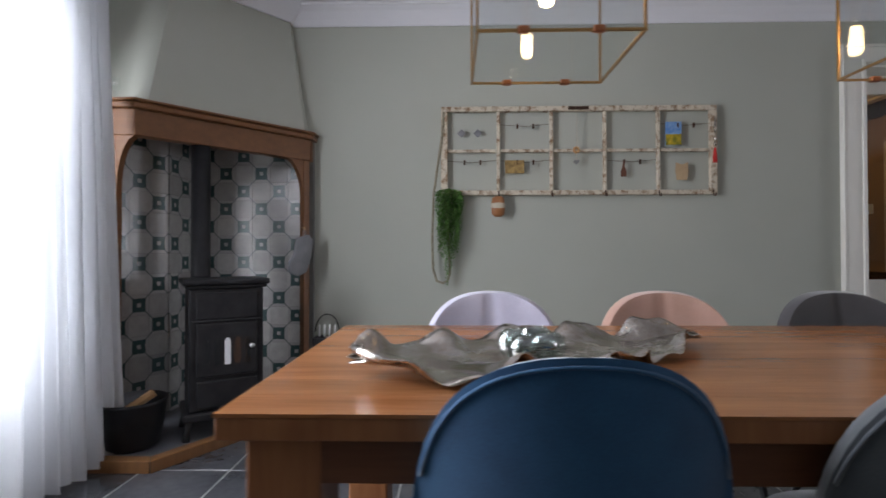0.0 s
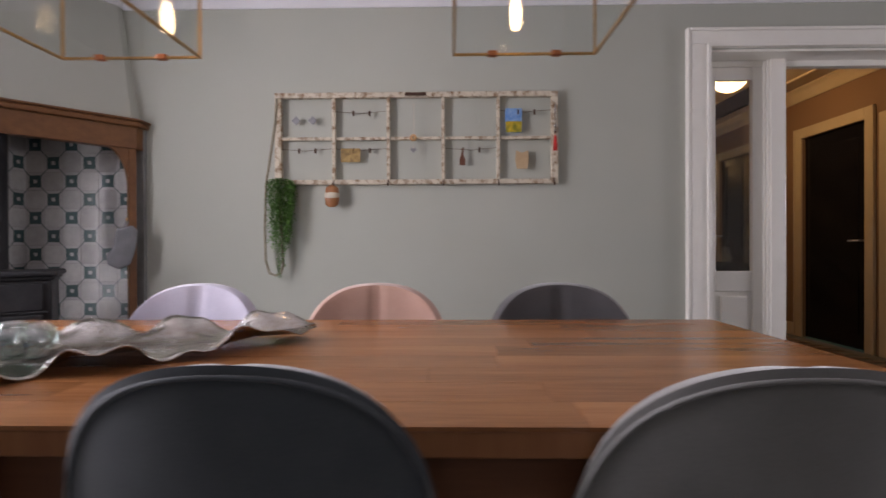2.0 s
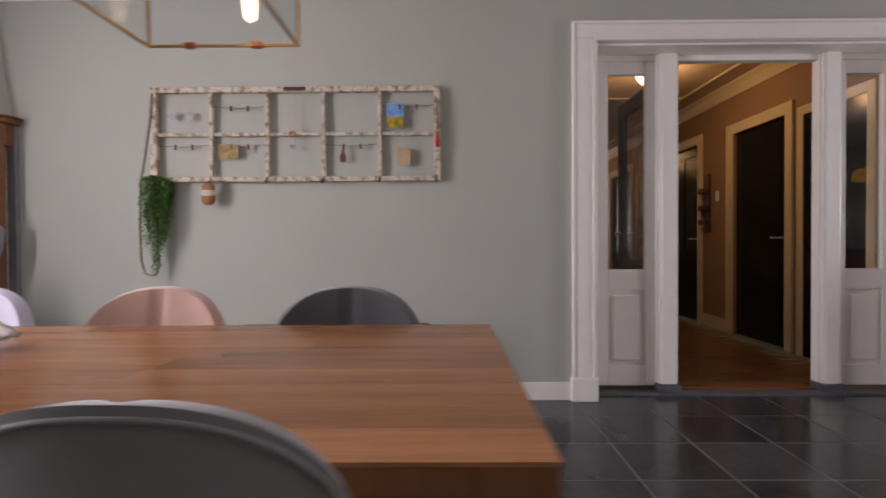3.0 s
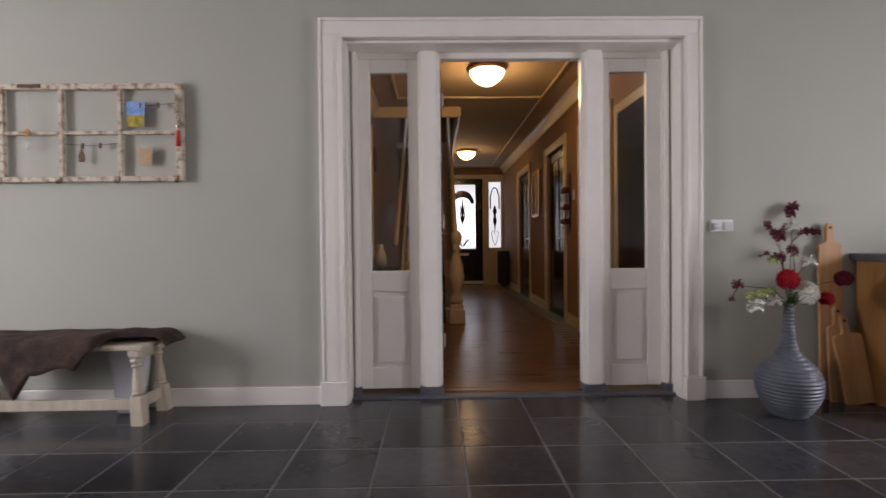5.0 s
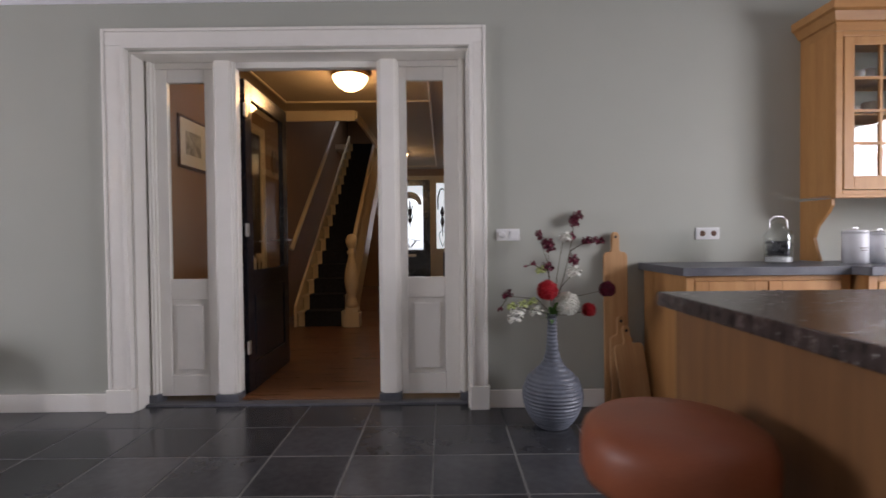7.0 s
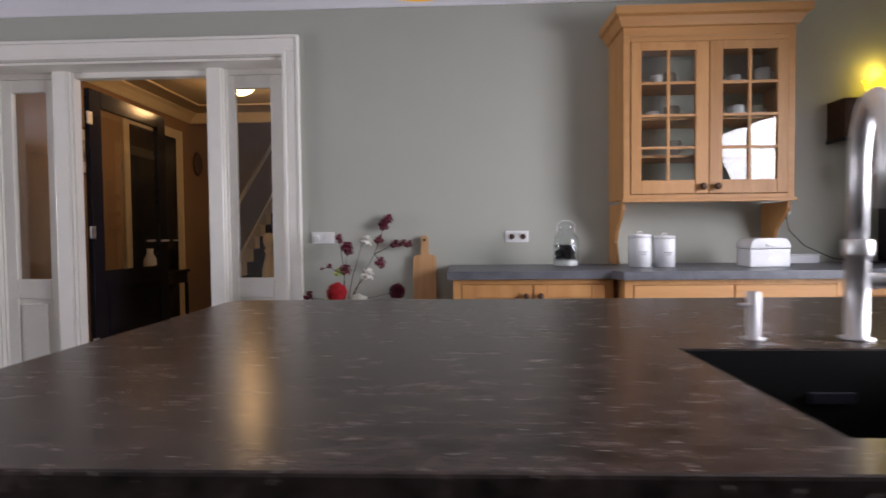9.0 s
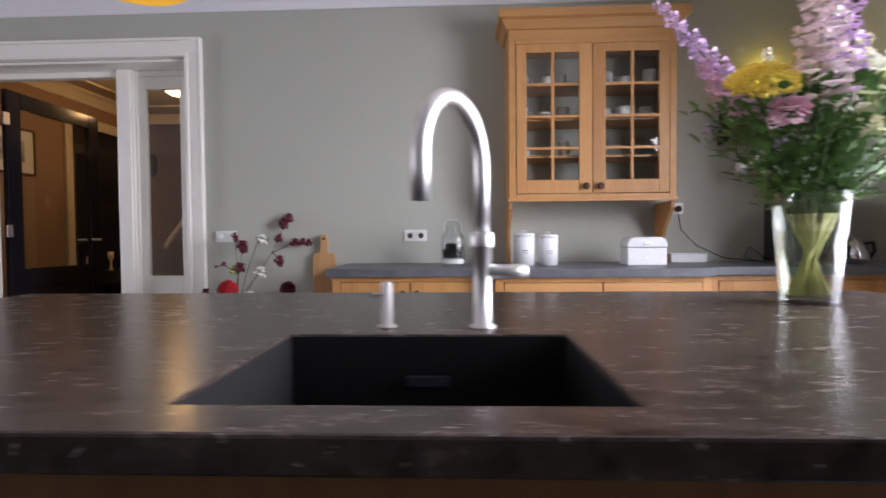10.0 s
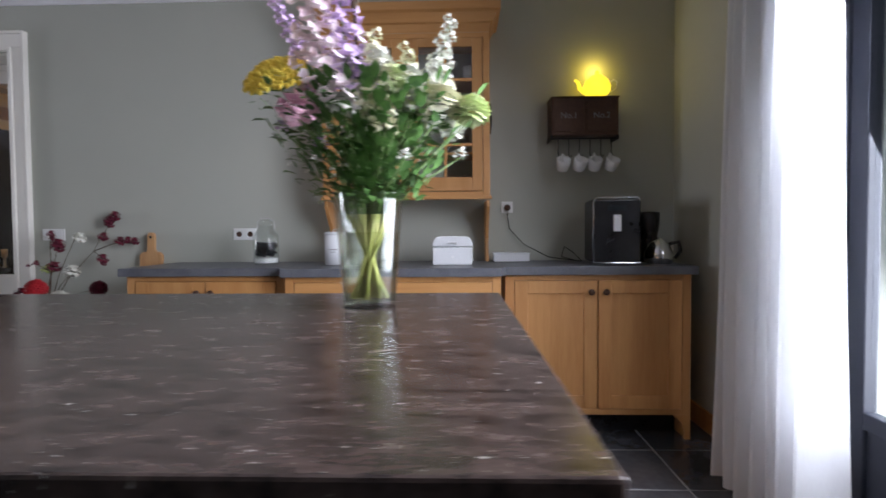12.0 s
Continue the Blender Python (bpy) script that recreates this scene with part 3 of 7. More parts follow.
orn = thing("glass_ornament", (-0.015, 1.262, TZ + 0.014), "clear glass candle holder of clustered globes in the dish", "candle holder")
bm = bmesh.new()
for k in range(6):
    a = k * math.pi / 3
    lathe(bm, [(0.006, -0.032), (0.022, -0.026), (0.032, -0.010), (0.034, 0.004), (0.028, 0.022), (0.016, 0.031), (0.013, 0.030), (0.024, 0.020), (0.028, 0.003), (0.005, -0.026)], 16, (0.044 * math.cos(a), 0.044 * math.sin(a), 0.036 + 0.008 * (k % 2)))
lathe(bm, [(0.018, 0.004), (0.026, 0.02), (0.028, 0.045), (0.024, 0.078), (0.020, 0.082), (0.022, 0.045), (0.012, 0.01)], 16)
part("globe_cluster", bm, thin_glass("moulded_glass", (0.84, 0.90, 0.88), 0.22, 0.03, 0.7), orn, "clear glass holder of clustered globes", smooth=True, kind="stuff")

# glass box pendant lamps


def lantern(x, y, z0, w, d, h, label):
    l = thing("pendant_lantern", (x, y, z0), label, "pendant lamp", "lanterns over the table")
    e = 0.006
    bars = []
    for sx in (-1, 1):
        for sy in (-1, 1):
            bars.append((sx * w / 2 - e / 2, sx * w / 2 + e / 2, sy * d / 2 - e / 2, sy * d / 2 + e / 2, 0, h))
    for z in (0, h - e):
        for sy in (-1, 1):
            bars.append((-w / 2 + e / 2, w / 2 - e / 2, sy * d / 2 - e / 2, sy * d / 2 + e / 2, z, z + e))
        for sx in (-1, 1):
            bars.append((sx * w / 2 - e / 2, sx * w / 2 + e / 2, -d / 2 + e / 2, d / 2 - e / 2, z, z + e))
    part("frame", boxes(*bars), BRASS, l)
    for sy in (-1, 1):
        p = part("glass_panel", boxes((-w / 2 + e, w / 2 - e, sy * (d / 2) - 0.0015, sy * (d / 2) + 0.0015, e, h - e)), PALEGLASS, l)
        p.visible_shadow = False
        for sx in (-0.45, 0.45):
            part("clip", boxes((sx * w / 2 - 0.013, sx * w / 2 + 0.013, sy * d / 2 - 0.008, sy * d / 2 + 0.008, -0.003, 0.012)), COPPER, l, "small copper clip", bevel=0.003)
    for sx in (-1, 1):
        p = part("glass_panel", boxes((sx * w / 2 - 0.0015, sx * w / 2 + 0.0015, -d / 2 + e, d / 2 - e, e, h - e)), PALEGLASS, l)
        p.visible_shadow = False
    part("cross_bar", boxes((-w / 2, w / 2, -0.006, 0.006, h - 0.002, h + 0.01)), BRASS, l)
    part("bulb_socket", lathe(bmesh.new(), [(0.012, 0.229), (0.016, 0.24), (0.016, 0.31), (0.006, 0.32), (0.003, h)], 14), BRASS, l, smooth=True)
    part("bulb", lathe(bmesh.new(), [(0.006, 0.138), (0.016, 0.144), (0.0195, 0.160), (0.0185, 0.198), (0.013, 0.228)], 16), FILAMENT, l, "glowing filament bulb", smooth=True)
    part("rod", tube(bmesh.new(), [(0, 0, h), (0, 0, H - z0 - 0.02)], 0.006), BRASS, l)
    part("ceiling_cup", lathe(bmesh.new(), [(0.05, H - z0 - 0.025), (0.05, H - z0 - 0.0)], 20), BRASS, l)
    return l


lantern(0.045, 1.386, 1.50, 0.365, 0.335, 0.5, "brass and glass box lantern hanging over the table")
lantern(1.077, 1.386, 1.50, 0.365, 0.335, 0.5, "brass and glass box lantern hanging over the table")

# ---- corner fireplace ----
fp = thing("corner_fireplace", (0, 0, 0), "corner fireplace with brown oak mantel and patterned tile niche", "fireplace")
fp["kind"] = "structure"
hood0 = [(-2.20, 2.76), (-1.83, 2.76), (-1.19, 3.46), (-1.19, NY), (-2.20, NY)]
hood1 = [(-2.20, 2.96), (-1.78, 2.96), (-1.33, 3.50), (-1.33, NY), (-2.20, NY)]
part("hood", prism(bmesh.new(), hood0, 1.82, H, hood1), WALL, fp, "sage painted tapering chimney hood")
part("hood_cornice", prism(bmesh.new(), [(-2.20, 2.93), (-1.765, 2.93), (-1.30, 3.49), (-1.30, NY), (-2.20, NY)], H - 0.12, H, [(-2.20, 2.83), (-1.72, 2.83), (-1.20, 3.46), (-1.20, NY), (-2.20, NY)]), CEIL, fp, "white cornice round the hood")


def mantel_ring(o, z0, z1):
    return prism(bmesh.new(), [(-2.20, 2.70 - o), (-1.86 + 0.4 * o, 2.70 - o), (-1.153 + o, 3.45 - 0.4 * o), (-1.153 + o, NY), (-1.22, NY), (-1.22, 3.48), (-1.89, 2.77), (-2.20, 2.77)], z0, z1)


part("mantel_beam", mantel_ring(0.0, 1.645, 1.785), MANTEL, fp, bevel=0.004)
part("mantel_crown", mantel_ring(0.025, 1.785, 1.82), MANTEL, fp, bevel=0.01)
part("mantel_shelf", prism(bmesh.new(), [(-2.20, 2.665), (-1.845, 2.665), (-1.118, 3.435), (-1.118, NY), (-2.20, NY)], 1.82, 1.835), MANTEL, fp, bevel=0.005)
dx, dy = 0.686, 0.728


def diag_box(bm, s0, s1, t0, t1, z0, z1):
    """A box along the diagonal front; s runs along it, t goes into the niche."""
    q = [(-1.86 + dx * s - dy * t, 2.70 + dy * s + dx * t) for s, t in ((s0, t0), (s1, t0), (s1, t1), (s0, t1))]
    return prism(bm, q, z0, z1)


LN = 1.030
for s0, s1, sg in ((LN - 0.045, LN, -1),):
    bm = diag_box(bmesh.new(), s0, s1, 0.005, 0.055, 0.06, 1.645)
    part("mantel_post", bm, MANTEL, fp, bevel=0.004)
    bm = bmesh.new()
    pts = [(0, 1.645)] + [(0.12 - 0.12 * math.sin(k * math.pi / 16), 1.385 + 0.26 * math.cos(k * math.pi / 16)) for k in range(0, 9)]
    base = s1 if sg > 0 else s0
    A = [bm.verts.new((-1.86 + dx * (base + sg * s) - dy * 0.012, 2.70 + dy * (base + sg * s) + dx * 0.012, z)) for s, z in pts]
    B = [bm.verts.new((-1.86 + dx * (base + sg * s) - dy * 0.05, 2.70 + dy * (base + sg * s) + dx * 0.05, z)) for s, z in pts]
    n = len(pts)
    bm.faces.new(A), bm.faces.new(B[::-1])
    for i in range(n):
        bm.faces.new((A[i], B[i], B[(i + 1) % n], A[(i + 1) % n]))
    part("bracket", bm, MANTEL, fp, bevel=0.003)
ol = [(-2.19, 1.645)] + [(-1.85 - 0.11 * math.sin(k * math.pi / 16), 1.36 + 0.285 * math.cos(k * math.pi / 16)) for k in range(0, 9)] + [(-1.96, 0.07), (-2.19, 0.07)]
part("bracket", slab(bmesh.new(), ol, 2.705, 2.75), MANTEL, fp, bevel=0.003)
part("niche_backing", prism(bmesh.new(), [(-2.20, 2.78), (-2.17, 2.75), (-1.945, 3.14), (-1.94, 3.515), (-1.15, 3.515), (-1.15, NY), (-2.20, NY)], 0, 1.80), GROUT, fp)
part("hearth", prism(bmesh.new(), [(-2.20, 2.48), (-1.63, 2.48), (-1.08, 3.41), (-1.08, 3.51), (-2.20, 3.51)], 0, 0.055), SLATE, fp, "dark stone hearth slab")
bm = prism(bmesh.new(), [(-2.20, 2.415), (-1.60, 2.415), (-1.635, 2.48), (-2.20, 2.48)], 0, 0.058)
prism(bm, [(-1.595, 2.415), (-1.02, 3.38), (-1.08, 3.41), (-1.63, 2.48)], 0, 0.058)
part("hearth_edge", bm, ISLANDOAK, fp, "brown oak hearth edging", bevel=0.004)

TILE = bpy.data.materials.new("patterned_delft_tile")
TILE.use_nodes = True
nt = TILE.node_tree
N, L = nt.nodes, nt.links
P = N["Principled BSDF"]
co = N.new("ShaderNodeTexCoord")
sep = N.new("ShaderNodeSeparateXYZ")
L.new(co.outputs["Object"], sep.inputs[0])


def mth(op, a, b=None, clamp=False):
    n = N.new("ShaderNodeMath")
    n.operation, n.use_clamp = op, clamp
    for k, v in enumerate((a, b)):
        if v is None:
            continue
        if isinstance(v, (int, float)):
            n.inputs[k].default_value = v
        else:
            L.new(v, n.inputs[k])
    return n.outputs[0]


ax, az = mth("ABSOLUTE", sep.outputs["X"]), mth("ABSOLUTE", sep.outputs["Z"])
cheb = mth("MAXIMUM", ax, az)
info = N.new("ShaderNodeObjectInfo")
nz = N.new("ShaderNodeTexNoise")
nz.inputs["Scale"].default_value = 40
L.new(co.outputs["Object"], nz.inputs["Vector"])
wob = mth("MULTIPLY", mth("SUBTRACT", nz.outputs[0], 0.5), 0.006)
chebw = mth("ADD", cheb, wob)
sq = mth("MULTIPLY", mth("LESS_THAN", chebw, 0.040), mth("GREATER_THAN", chebw, 0.012))
corner = mth("ADD", ax, az)
line = mth("LESS_THAN", mth("ABSOLUTE", mth("SUBTRACT", mth("ABSOLUTE", mth("SUBTRACT", ax, az)), 0.0)), 0.005)
line = mth("MULTIPLY", line, mth("GREATER_THAN", cheb, 0.036))
ink = mth("MAXIMUM", sq, mth("MULTIPLY", line, 0.75))
mixc = N.new("ShaderNodeMix")
mixc.data_type = "RGBA"
mixc.inputs[6].default_value, mixc.inputs[7].default_value = (0.42, 0.41, 0.40, 1), (0.05, 0.09, 0.09, 1)
L.new(ink, mixc.inputs[0])
hs = N.new("ShaderNodeHueSaturation")
mr = N.new("ShaderNodeMapRange")
mr.inputs["To Min"].default_value, mr.inputs["To Max"].default_value = 0.85, 1.12
L.new(info.outputs["Random"], mr.inputs["Value"])
L.new(mr.outputs[0], hs.inputs["Value"])
L.new(mixc.outputs[2], hs.inputs["Color"])
L.new(hs.outputs[0], P.inputs["Base Color"])
P.inputs["Roughness"].default_value = 0.22
PLAIN = mat("plain_glazed_tile", (0.37, 0.36, 0.35), (0.45, 0.44, 0.425), rough=0.22, scale=20, fine=120, bump=0.1, vary=0.12)

T = 0.121
bm = boxes((-T / 2 + 0.0008, T / 2 - 0.0008, -0.004, 0.004, -T / 2 + 0.0008, T / 2 - 0.0008))
tile_a = bpy.data.meshes.new("tile")
bm.to_mesh(tile_a)
bm.free()
tile_b = tile_a.copy()
tile_a.materials.append(TILE)
tile_b.materials.append(PLAIN)
for (xa, ya), (xb, yb), first in (((-2.163, 2.748), (-1.938, 3.138), 0), ((-1.935, 3.145), (-1.935, 3.507), 1), ((-1.93, 3.508), (-1.20, 3.508), 0)):
    ln = math.hypot(xb - xa, yb - ya)
    n = max(1, round(ln / T))
    ang = math.degrees(math.atan2(yb - ya, xb - xa))
    for i in range(n):
        for k in range(14):
            c = (i + 0.5) * ln / n
            ob = new("tile", tile_a if (i + k + first) % 2 else tile_b)
            ob.parent = fp
            ob.matrix_basis = pose(xa + (xb - xa) * c / ln, ya + (yb - ya) * c / ln, 0.055 + (k + 0.5) * T, 0, 0, ang) @ Matrix.Diagonal((ln / n / T, 1, 1, 1))

stove = thing("wood_stove", (-1.47, 2.88, 0.056), "black cast iron wood stove on the stone hearth", "stove", turn=32)
part("body", boxes((-0.185, 0.185, -0.14, 0.14, 0.14, 0.78)), IRON, stove, bevel=0.012, segments=3)
part("top_plate", boxes((-0.215, 0.215, -0.17, 0.17, 0.80, 0.83), (-0.20, 0.20, -0.155, 0.155, 0.78, 0.80)), IRON, stove, bevel=0.01, segments=3)
part("base_plate", boxes((-0.21, 0.21, -0.165, 0.165, 0.10, 0.14)), IRON, stove, bevel=0.01)
part("fire_door", boxes((-0.15, 0.15, -0.158, -0.141, 0.32, 0.60)), IRON, stove, bevel=0.008)
part("ash_door", boxes((-0.15, 0.15, -0.156, -0.141, 0.16, 0.30)), IRON, stove, bevel=0.006)
part("upper_panel", boxes((-0.15, 0.15, -0.152, -0.141, 0.62, 0.76), (-0.17, 0.17, -0.16, -0.141, 0.605, 0.617)), IRON, stove, bevel=0.005)
for k in range(5):
    bm = slab(bmesh.new(), [(-0.115 + k * 0.05, 0.38), (-0.085 + k * 0.05, 0.38), (-0.085 + k * 0.05, 0.50), (-0.093 + k * 0.05, 0.52), (-0.107 + k * 0.05, 0.52), (-0.115 + k * 0.05, 0.50)], -0.1605, -0.1585)
    # The middle window is white enamel, a bright reflection put into its colour.
    part("door_slot", bm, GLASS if k != 2 else ENAMEL, stove, "narrow arched mica window")
part("door_knob", lathe(bmesh.new(), [(0.008, 0), (0.014, 0.01), (0.01, 0.02)], 12, (0.12, -0.17, 0.46)), STEEL, stove, smooth=True)
for sx in (-1, 1):
    for sy in (-1, 1):
        part("foot", tube(bmesh.new(), [(sx * 0.17, sy * 0.12, 0.11), (sx * 0.19, sy * 0.135, 0.05), (sx * 0.195, sy * 0.14, 0.0)], [0.022, 0.016, 0.02]), IRON, stove, smooth=True)
part("flue_pipe", lathe(bmesh.new(), [(0.058, 0.8), (0.058, 0.815), (0.052, 0.82), (0.052, 1.70)], 20, (-0.10, 0.20, 0)), IRON, stove, "black flue pipe", smooth=True)

bk = thing("log_basket", (-1.80, 2.60, 0.056), "dark metal log bucket on the hearth with split logs", "bucket")
part("bucket", lathe(bmesh.new(), [(0.10, 0), (0.125, 0.02), (0.155, 0.22), (0.162, 0.235), (0.155, 0.24), (0.143, 0.2), (0.115, 0.18)], 24), IRON, bk, smooth=True)
part("log", tube(bmesh.new(), [(-0.05, -0.03, 0.16), (0.09, 0.03, 0.26)], 0.022, 7), BOARD, bk, "split firewood log")

tool = thing("fireside_stand", (-0.985, 3.25, 0), "black iron fireside stand with white candles and arched handle", "stand")
part("holder", boxes((-0.08, 0.08, -0.06, 0.06, 0.10, 0.50)), IRON, tool, bevel=0.006)
for sx in (-0.0675, 0.0675):
    part("foot", boxes((sx - 0.0075, sx + 0.0075, -0.055, 0.055, 0, 0.10)), IRON, tool)
part("arch_handle", tube(bmesh.new(), [(0.075 * math.cos(math.pi * k / 14), 0, 0.53 + 0.11 * math.sin(math.pi * k / 14)) for k in range(15)], 0.004), IRON, tool, smooth=True)
for k in range(4):
    part("candle", lathe(bmesh.new(), [(0.007, 0.50), (0.007, 0.57), (0.002, 0.575)], 10, (-0.05 + k * 0.033, 0, 0)), PORCELAIN, tool, "white candle", smooth=True)

mitt = thing("oven_mitt", (-1.175, 3.375, 1.05), "grey quilted oven mitt hanging from a brass hook", "oven mitt", turn=38)
MITT = mat("grey_cotton", (0.16, 0.16, 0.175), (0.24, 0.24, 0.25), rough=0.9, scale=14, fine=260, bump=0.4)
bm = slab(bmesh.new(), [(-0.055, 0.07), (0.03, 0.10), (0.065, 0.06), (0.05, -0.05), (0.02, -0.15), (-0.04, -0.18), (-0.10, -0.15), (-0.105, -0.09), (-0.07, -0.04)], -0.02, 0.01)
part("mitt_body", bm, MITT, mitt, bevel=0.012, segments=3, smooth=True)
part("loop", tube(bmesh.new(), [(0.0, -0.005, 0.08), (0.01, -0.01, 0.12), (0.0, -0.01, 0.13), (-0.01, -0.005, 0.09)], 0.003, 6), MITT, mitt)
part("hook", tube(bmesh.new(), [(0, 0.02, 0.14), (0, -0.02, 0.14), (0, -0.025, 0.125)], 0.005, 6), BRASS, mitt, "small brass hook")
jarm = thing("candle_stick", (-1.99, 2.74, 1.836), "small clear glass candlestick on the mantel", "candlestick")
part("stick", lathe(bmesh.new(), [(0.03, 0), (0.03, 0.006), (0.008, 0.015), (0.01, 0.06), (0.02, 0.07), (0.022, 0.12), (0.018, 0.122)], 18), GLASS, jarm, smooth=True)

# ---- old window frame with keepsakes ----
OLD = mat("peeling_cream_paint", (0.22, 0.12, 0.06), (0.60, 0.53, 0.42), rough=0.7, scale=22, fine=130, bump=0.7, low=0.38, high=0.53)
wf = thing("old_window_frame", (0.654, NY, 1.717), "weathered white wooden window frame hung on the wall as a memo board", "wall decoration")
W2, H2 = 0.929, 0.302
part("outer_rails", boxes((-W2, W2, -0.045, -0.008, H2 - 0.035, H2), (-W2, W2, -0.045, -0.008, -H2, -H2 + 0.032), (-W2, -W2 + 0.045, -0.046, -0.008, -H2 + 0.032, H2 - 0.035), (W2 - 0.045, W2, -0.046, -0.008, -H2 + 0.032, H2 - 0.035)), OLD, wf, bevel=0.005)
cols = [-W2 + 0.03 + k * (2 * W2 - 0.06) / 5 for k in range(6)]
for x in cols[1:5]:
    part("muntin", boxes((x - 0.011, x + 0.011, -0.04, -0.012, -H2 + 0.032, H2 - 0.035)), OLD, wf, bevel=0.003)
for k in range(5):
    part("muntin", boxes((cols[k] + 0.016, cols[k + 1] - 0.016, -0.038, -0.014, -0.010, 0.010)), OLD, wf, bevel=0.003)
part("latch", boxes((-0.07, 0.07, -0.052, -0.045, H2 - 0.028, H2 - 0.006)), DARKKNOB, wf, "rusty iron latch plate", bevel=0.002)
for x in cols[1:]:
    part("hook", tube(bmesh.new(), [(x, -0.046, -H2 + 0.03), (x, -0.05, -H2 - 0.005), (x, -0.075, -H2 - 0.012), (x, -0.08, -H2 + 0.006)], 0.0045, 6), DARKKNOB, wf, "dark iron coat hook")
for k, up in ((0, 0), (1, 1), (1, 0), (3, 0), (4, 1)):
    z = 0.17 if up else -0.075
    part("wire", tube(bmesh.new(), [(cols[k] + 0.014, -0.03, z + 0.008), ((cols[k] + cols[k + 1]) / 2, -0.03, z - 0.004), (cols[k + 1] - 0.014, -0.03, z + 0.01)], 0.0015, 5), DARKKNOB, wf)
    for q in (0.36, 0.66):
        x = cols[k] + q * (cols[k + 1] - cols[k])
        part("clip", boxes((x - 0.006, x + 0.006, -0.038, -0.027, z - 0.02, z + 0.012)), DARKKNOB, wf, "small dark clip")


def keepsake(name, x, z, bm, material, label):
    t = thing(name, (0.654 + x, NY - 0.034, 1.717 + z), label, "keepsake")
    part(name + "_body", bm, material, t, bevel=0.002)
    return t


PICT = mat("landscape_print", (0.04, 0.20, 0.55), (0.30, 0.45, 0.65), rough=0.4, scale=16, fine=60, bump=0)
k4 = keepsake("picture_card", cols[4] + 0.10, 0.115, boxes((-0.055, 0.055, -0.004, 0.0, -0.085, 0.075)), PICT, "small colourful landscape card clipped to a wire")
part("meadow", boxes((-0.053, 0.053, -0.0055, -0.0042, -0.083, -0.01)), mat("meadow_print", (0.06, 0.10, 0.01), (0.62, 0.42, 0.03), rough=0.4, scale=22, bump=0), k4, "printed yellow and green meadow")
keepsake("picture_card", cols[1] + 0.11, -0.11, boxes((-0.065, 0.065, -0.004, 0.0, -0.045, 0.045)), mat("gold_print", (0.12, 0.07, 0.03), (0.5, 0.33, 0.12), rough=0.35, scale=22, bump=0), "gold and brown photo card clipped to a wire")
WOODTAG = mat("pale_wood_tag", (0.42, 0.28, 0.16), (0.52, 0.37, 0.22), rough=0.6)
keepsake("wooden_owl", cols[4] + 0.155, -0.145, slab(bmesh.new(), [(-0.035, -0.06), (0.035, -0.06), (0.045, 0.0), (0.04, 0.06), (0.0, 0.045), (-0.04, 0.06), (-0.045, 0.0)], -0.005, 0), WOODTAG, "pale wooden owl cutout hanging in the frame")
keepsake("wooden_tag", cols[3] + 0.125, -0.145, slab(bmesh.new(), [(-0.018, -0.035), (0.018, -0.035), (0.02, 0.0), (0.008, 0.035), (0.004, 0.07), (-0.004, 0.07), (-0.008, 0.035), (-0.02, 0.0)], -0.006, 0), mat("dark_red_tag", (0.12, 0.04, 0.02), rough=0.5), "dark red wooden tag on a string")
TIN = mat("pewter", (0.20, 0.20, 0.21), (0.30, 0.30, 0.31), rough=0.4, metal=0.8)
for q in (0.11, 0.22):
    keepsake("pewter_charm", cols[0] + q, 0.12, slab(bmesh.new(), [(0, -0.03), (0.03, 0), (0, 0.03), (-0.03, 0)], -0.004, 0), TIN, "small diamond pewter charm on a wire")
t = thing("bead_garland", (0.654 + cols[2] + 0.165, NY - 0.05, 1.717), "string of wooden beads with a small heart", "keepsake")
part("cord", tube(bmesh.new(), [(0, 0, H2 - 0.03), (0.004, 0, 0.1), (0, 0, -0.07)], 0.002, 5), PINE, t)
bm = bmesh.new()
for k in range(7):
    a = k * 2 * math.pi / 7
    lathe(bm, [(0.003, -0.009), (0.009, -0.004), (0.009, 0.004), (0.003, 0.009)], 10, (0.016 * math.cos(a), 0, 0.016 * math.sin(a)))
part("beads", bm, BOARD, t, smooth=True)
part("heart", slab(bmesh.new(), [(0, -0.10), (0.02, -0.078), (0.012, -0.066), (0, -0.072), (-0.012, -0.066), (-0.02, -0.078)], -0.004, 0.004), TIN, t)
RED = mat("red_thread", (0.45, 0.02, 0.02), (0.55, 0.04, 0.03), rough=0.8)
t = thing("red_tassel", (0.654 + W2 - 0.022, NY - 0.055, 1.717), "red tassel with silver beads hanging on the frame", "keepsake")
part("tassel", lathe(bmesh.new(), [(0.014, -0.09), (0.013, -0.05), (0.008, 0.0), (0.004, 0.01)], 12), RED, t, smooth=True)
part("beads", lathe(lathe(lathe(bmesh.new(), [(0.004, 0.02), (0.013, 0.035), (0.004, 0.05)], 12), [(0.004, 0.055), (0.011, 0.07), (0.004, 0.085)], 12), [(0.002, 0.085), (0.008, 0.15), (0.002, 0.22)], 10), SILVER, t, smooth=True)
t = thing("small_clog", (0.654 + cols[1] - 0.005, NY - 0.07, 1.717 - H2 - 0.075), "pair of small brown wooden shoes hanging from a hook", "keepsake")
part("clog", lathe(bmesh.new(), [(0.020, -0.075), (0.042, -0.058), (0.048, -0.01), (0.040, 0.05), (0.022, 0.065)], 14, (0, 0, 0), 0.5), TABLEY, t, smooth=True)
part("clog_band", lathe(bmesh.new(), [(0.044, -0.02), (0.048, -0.012), (0.048, 0.012), (0.042, 0.02)], 14, (0, 0, 0), 0.52), PINE, t, smooth=True)
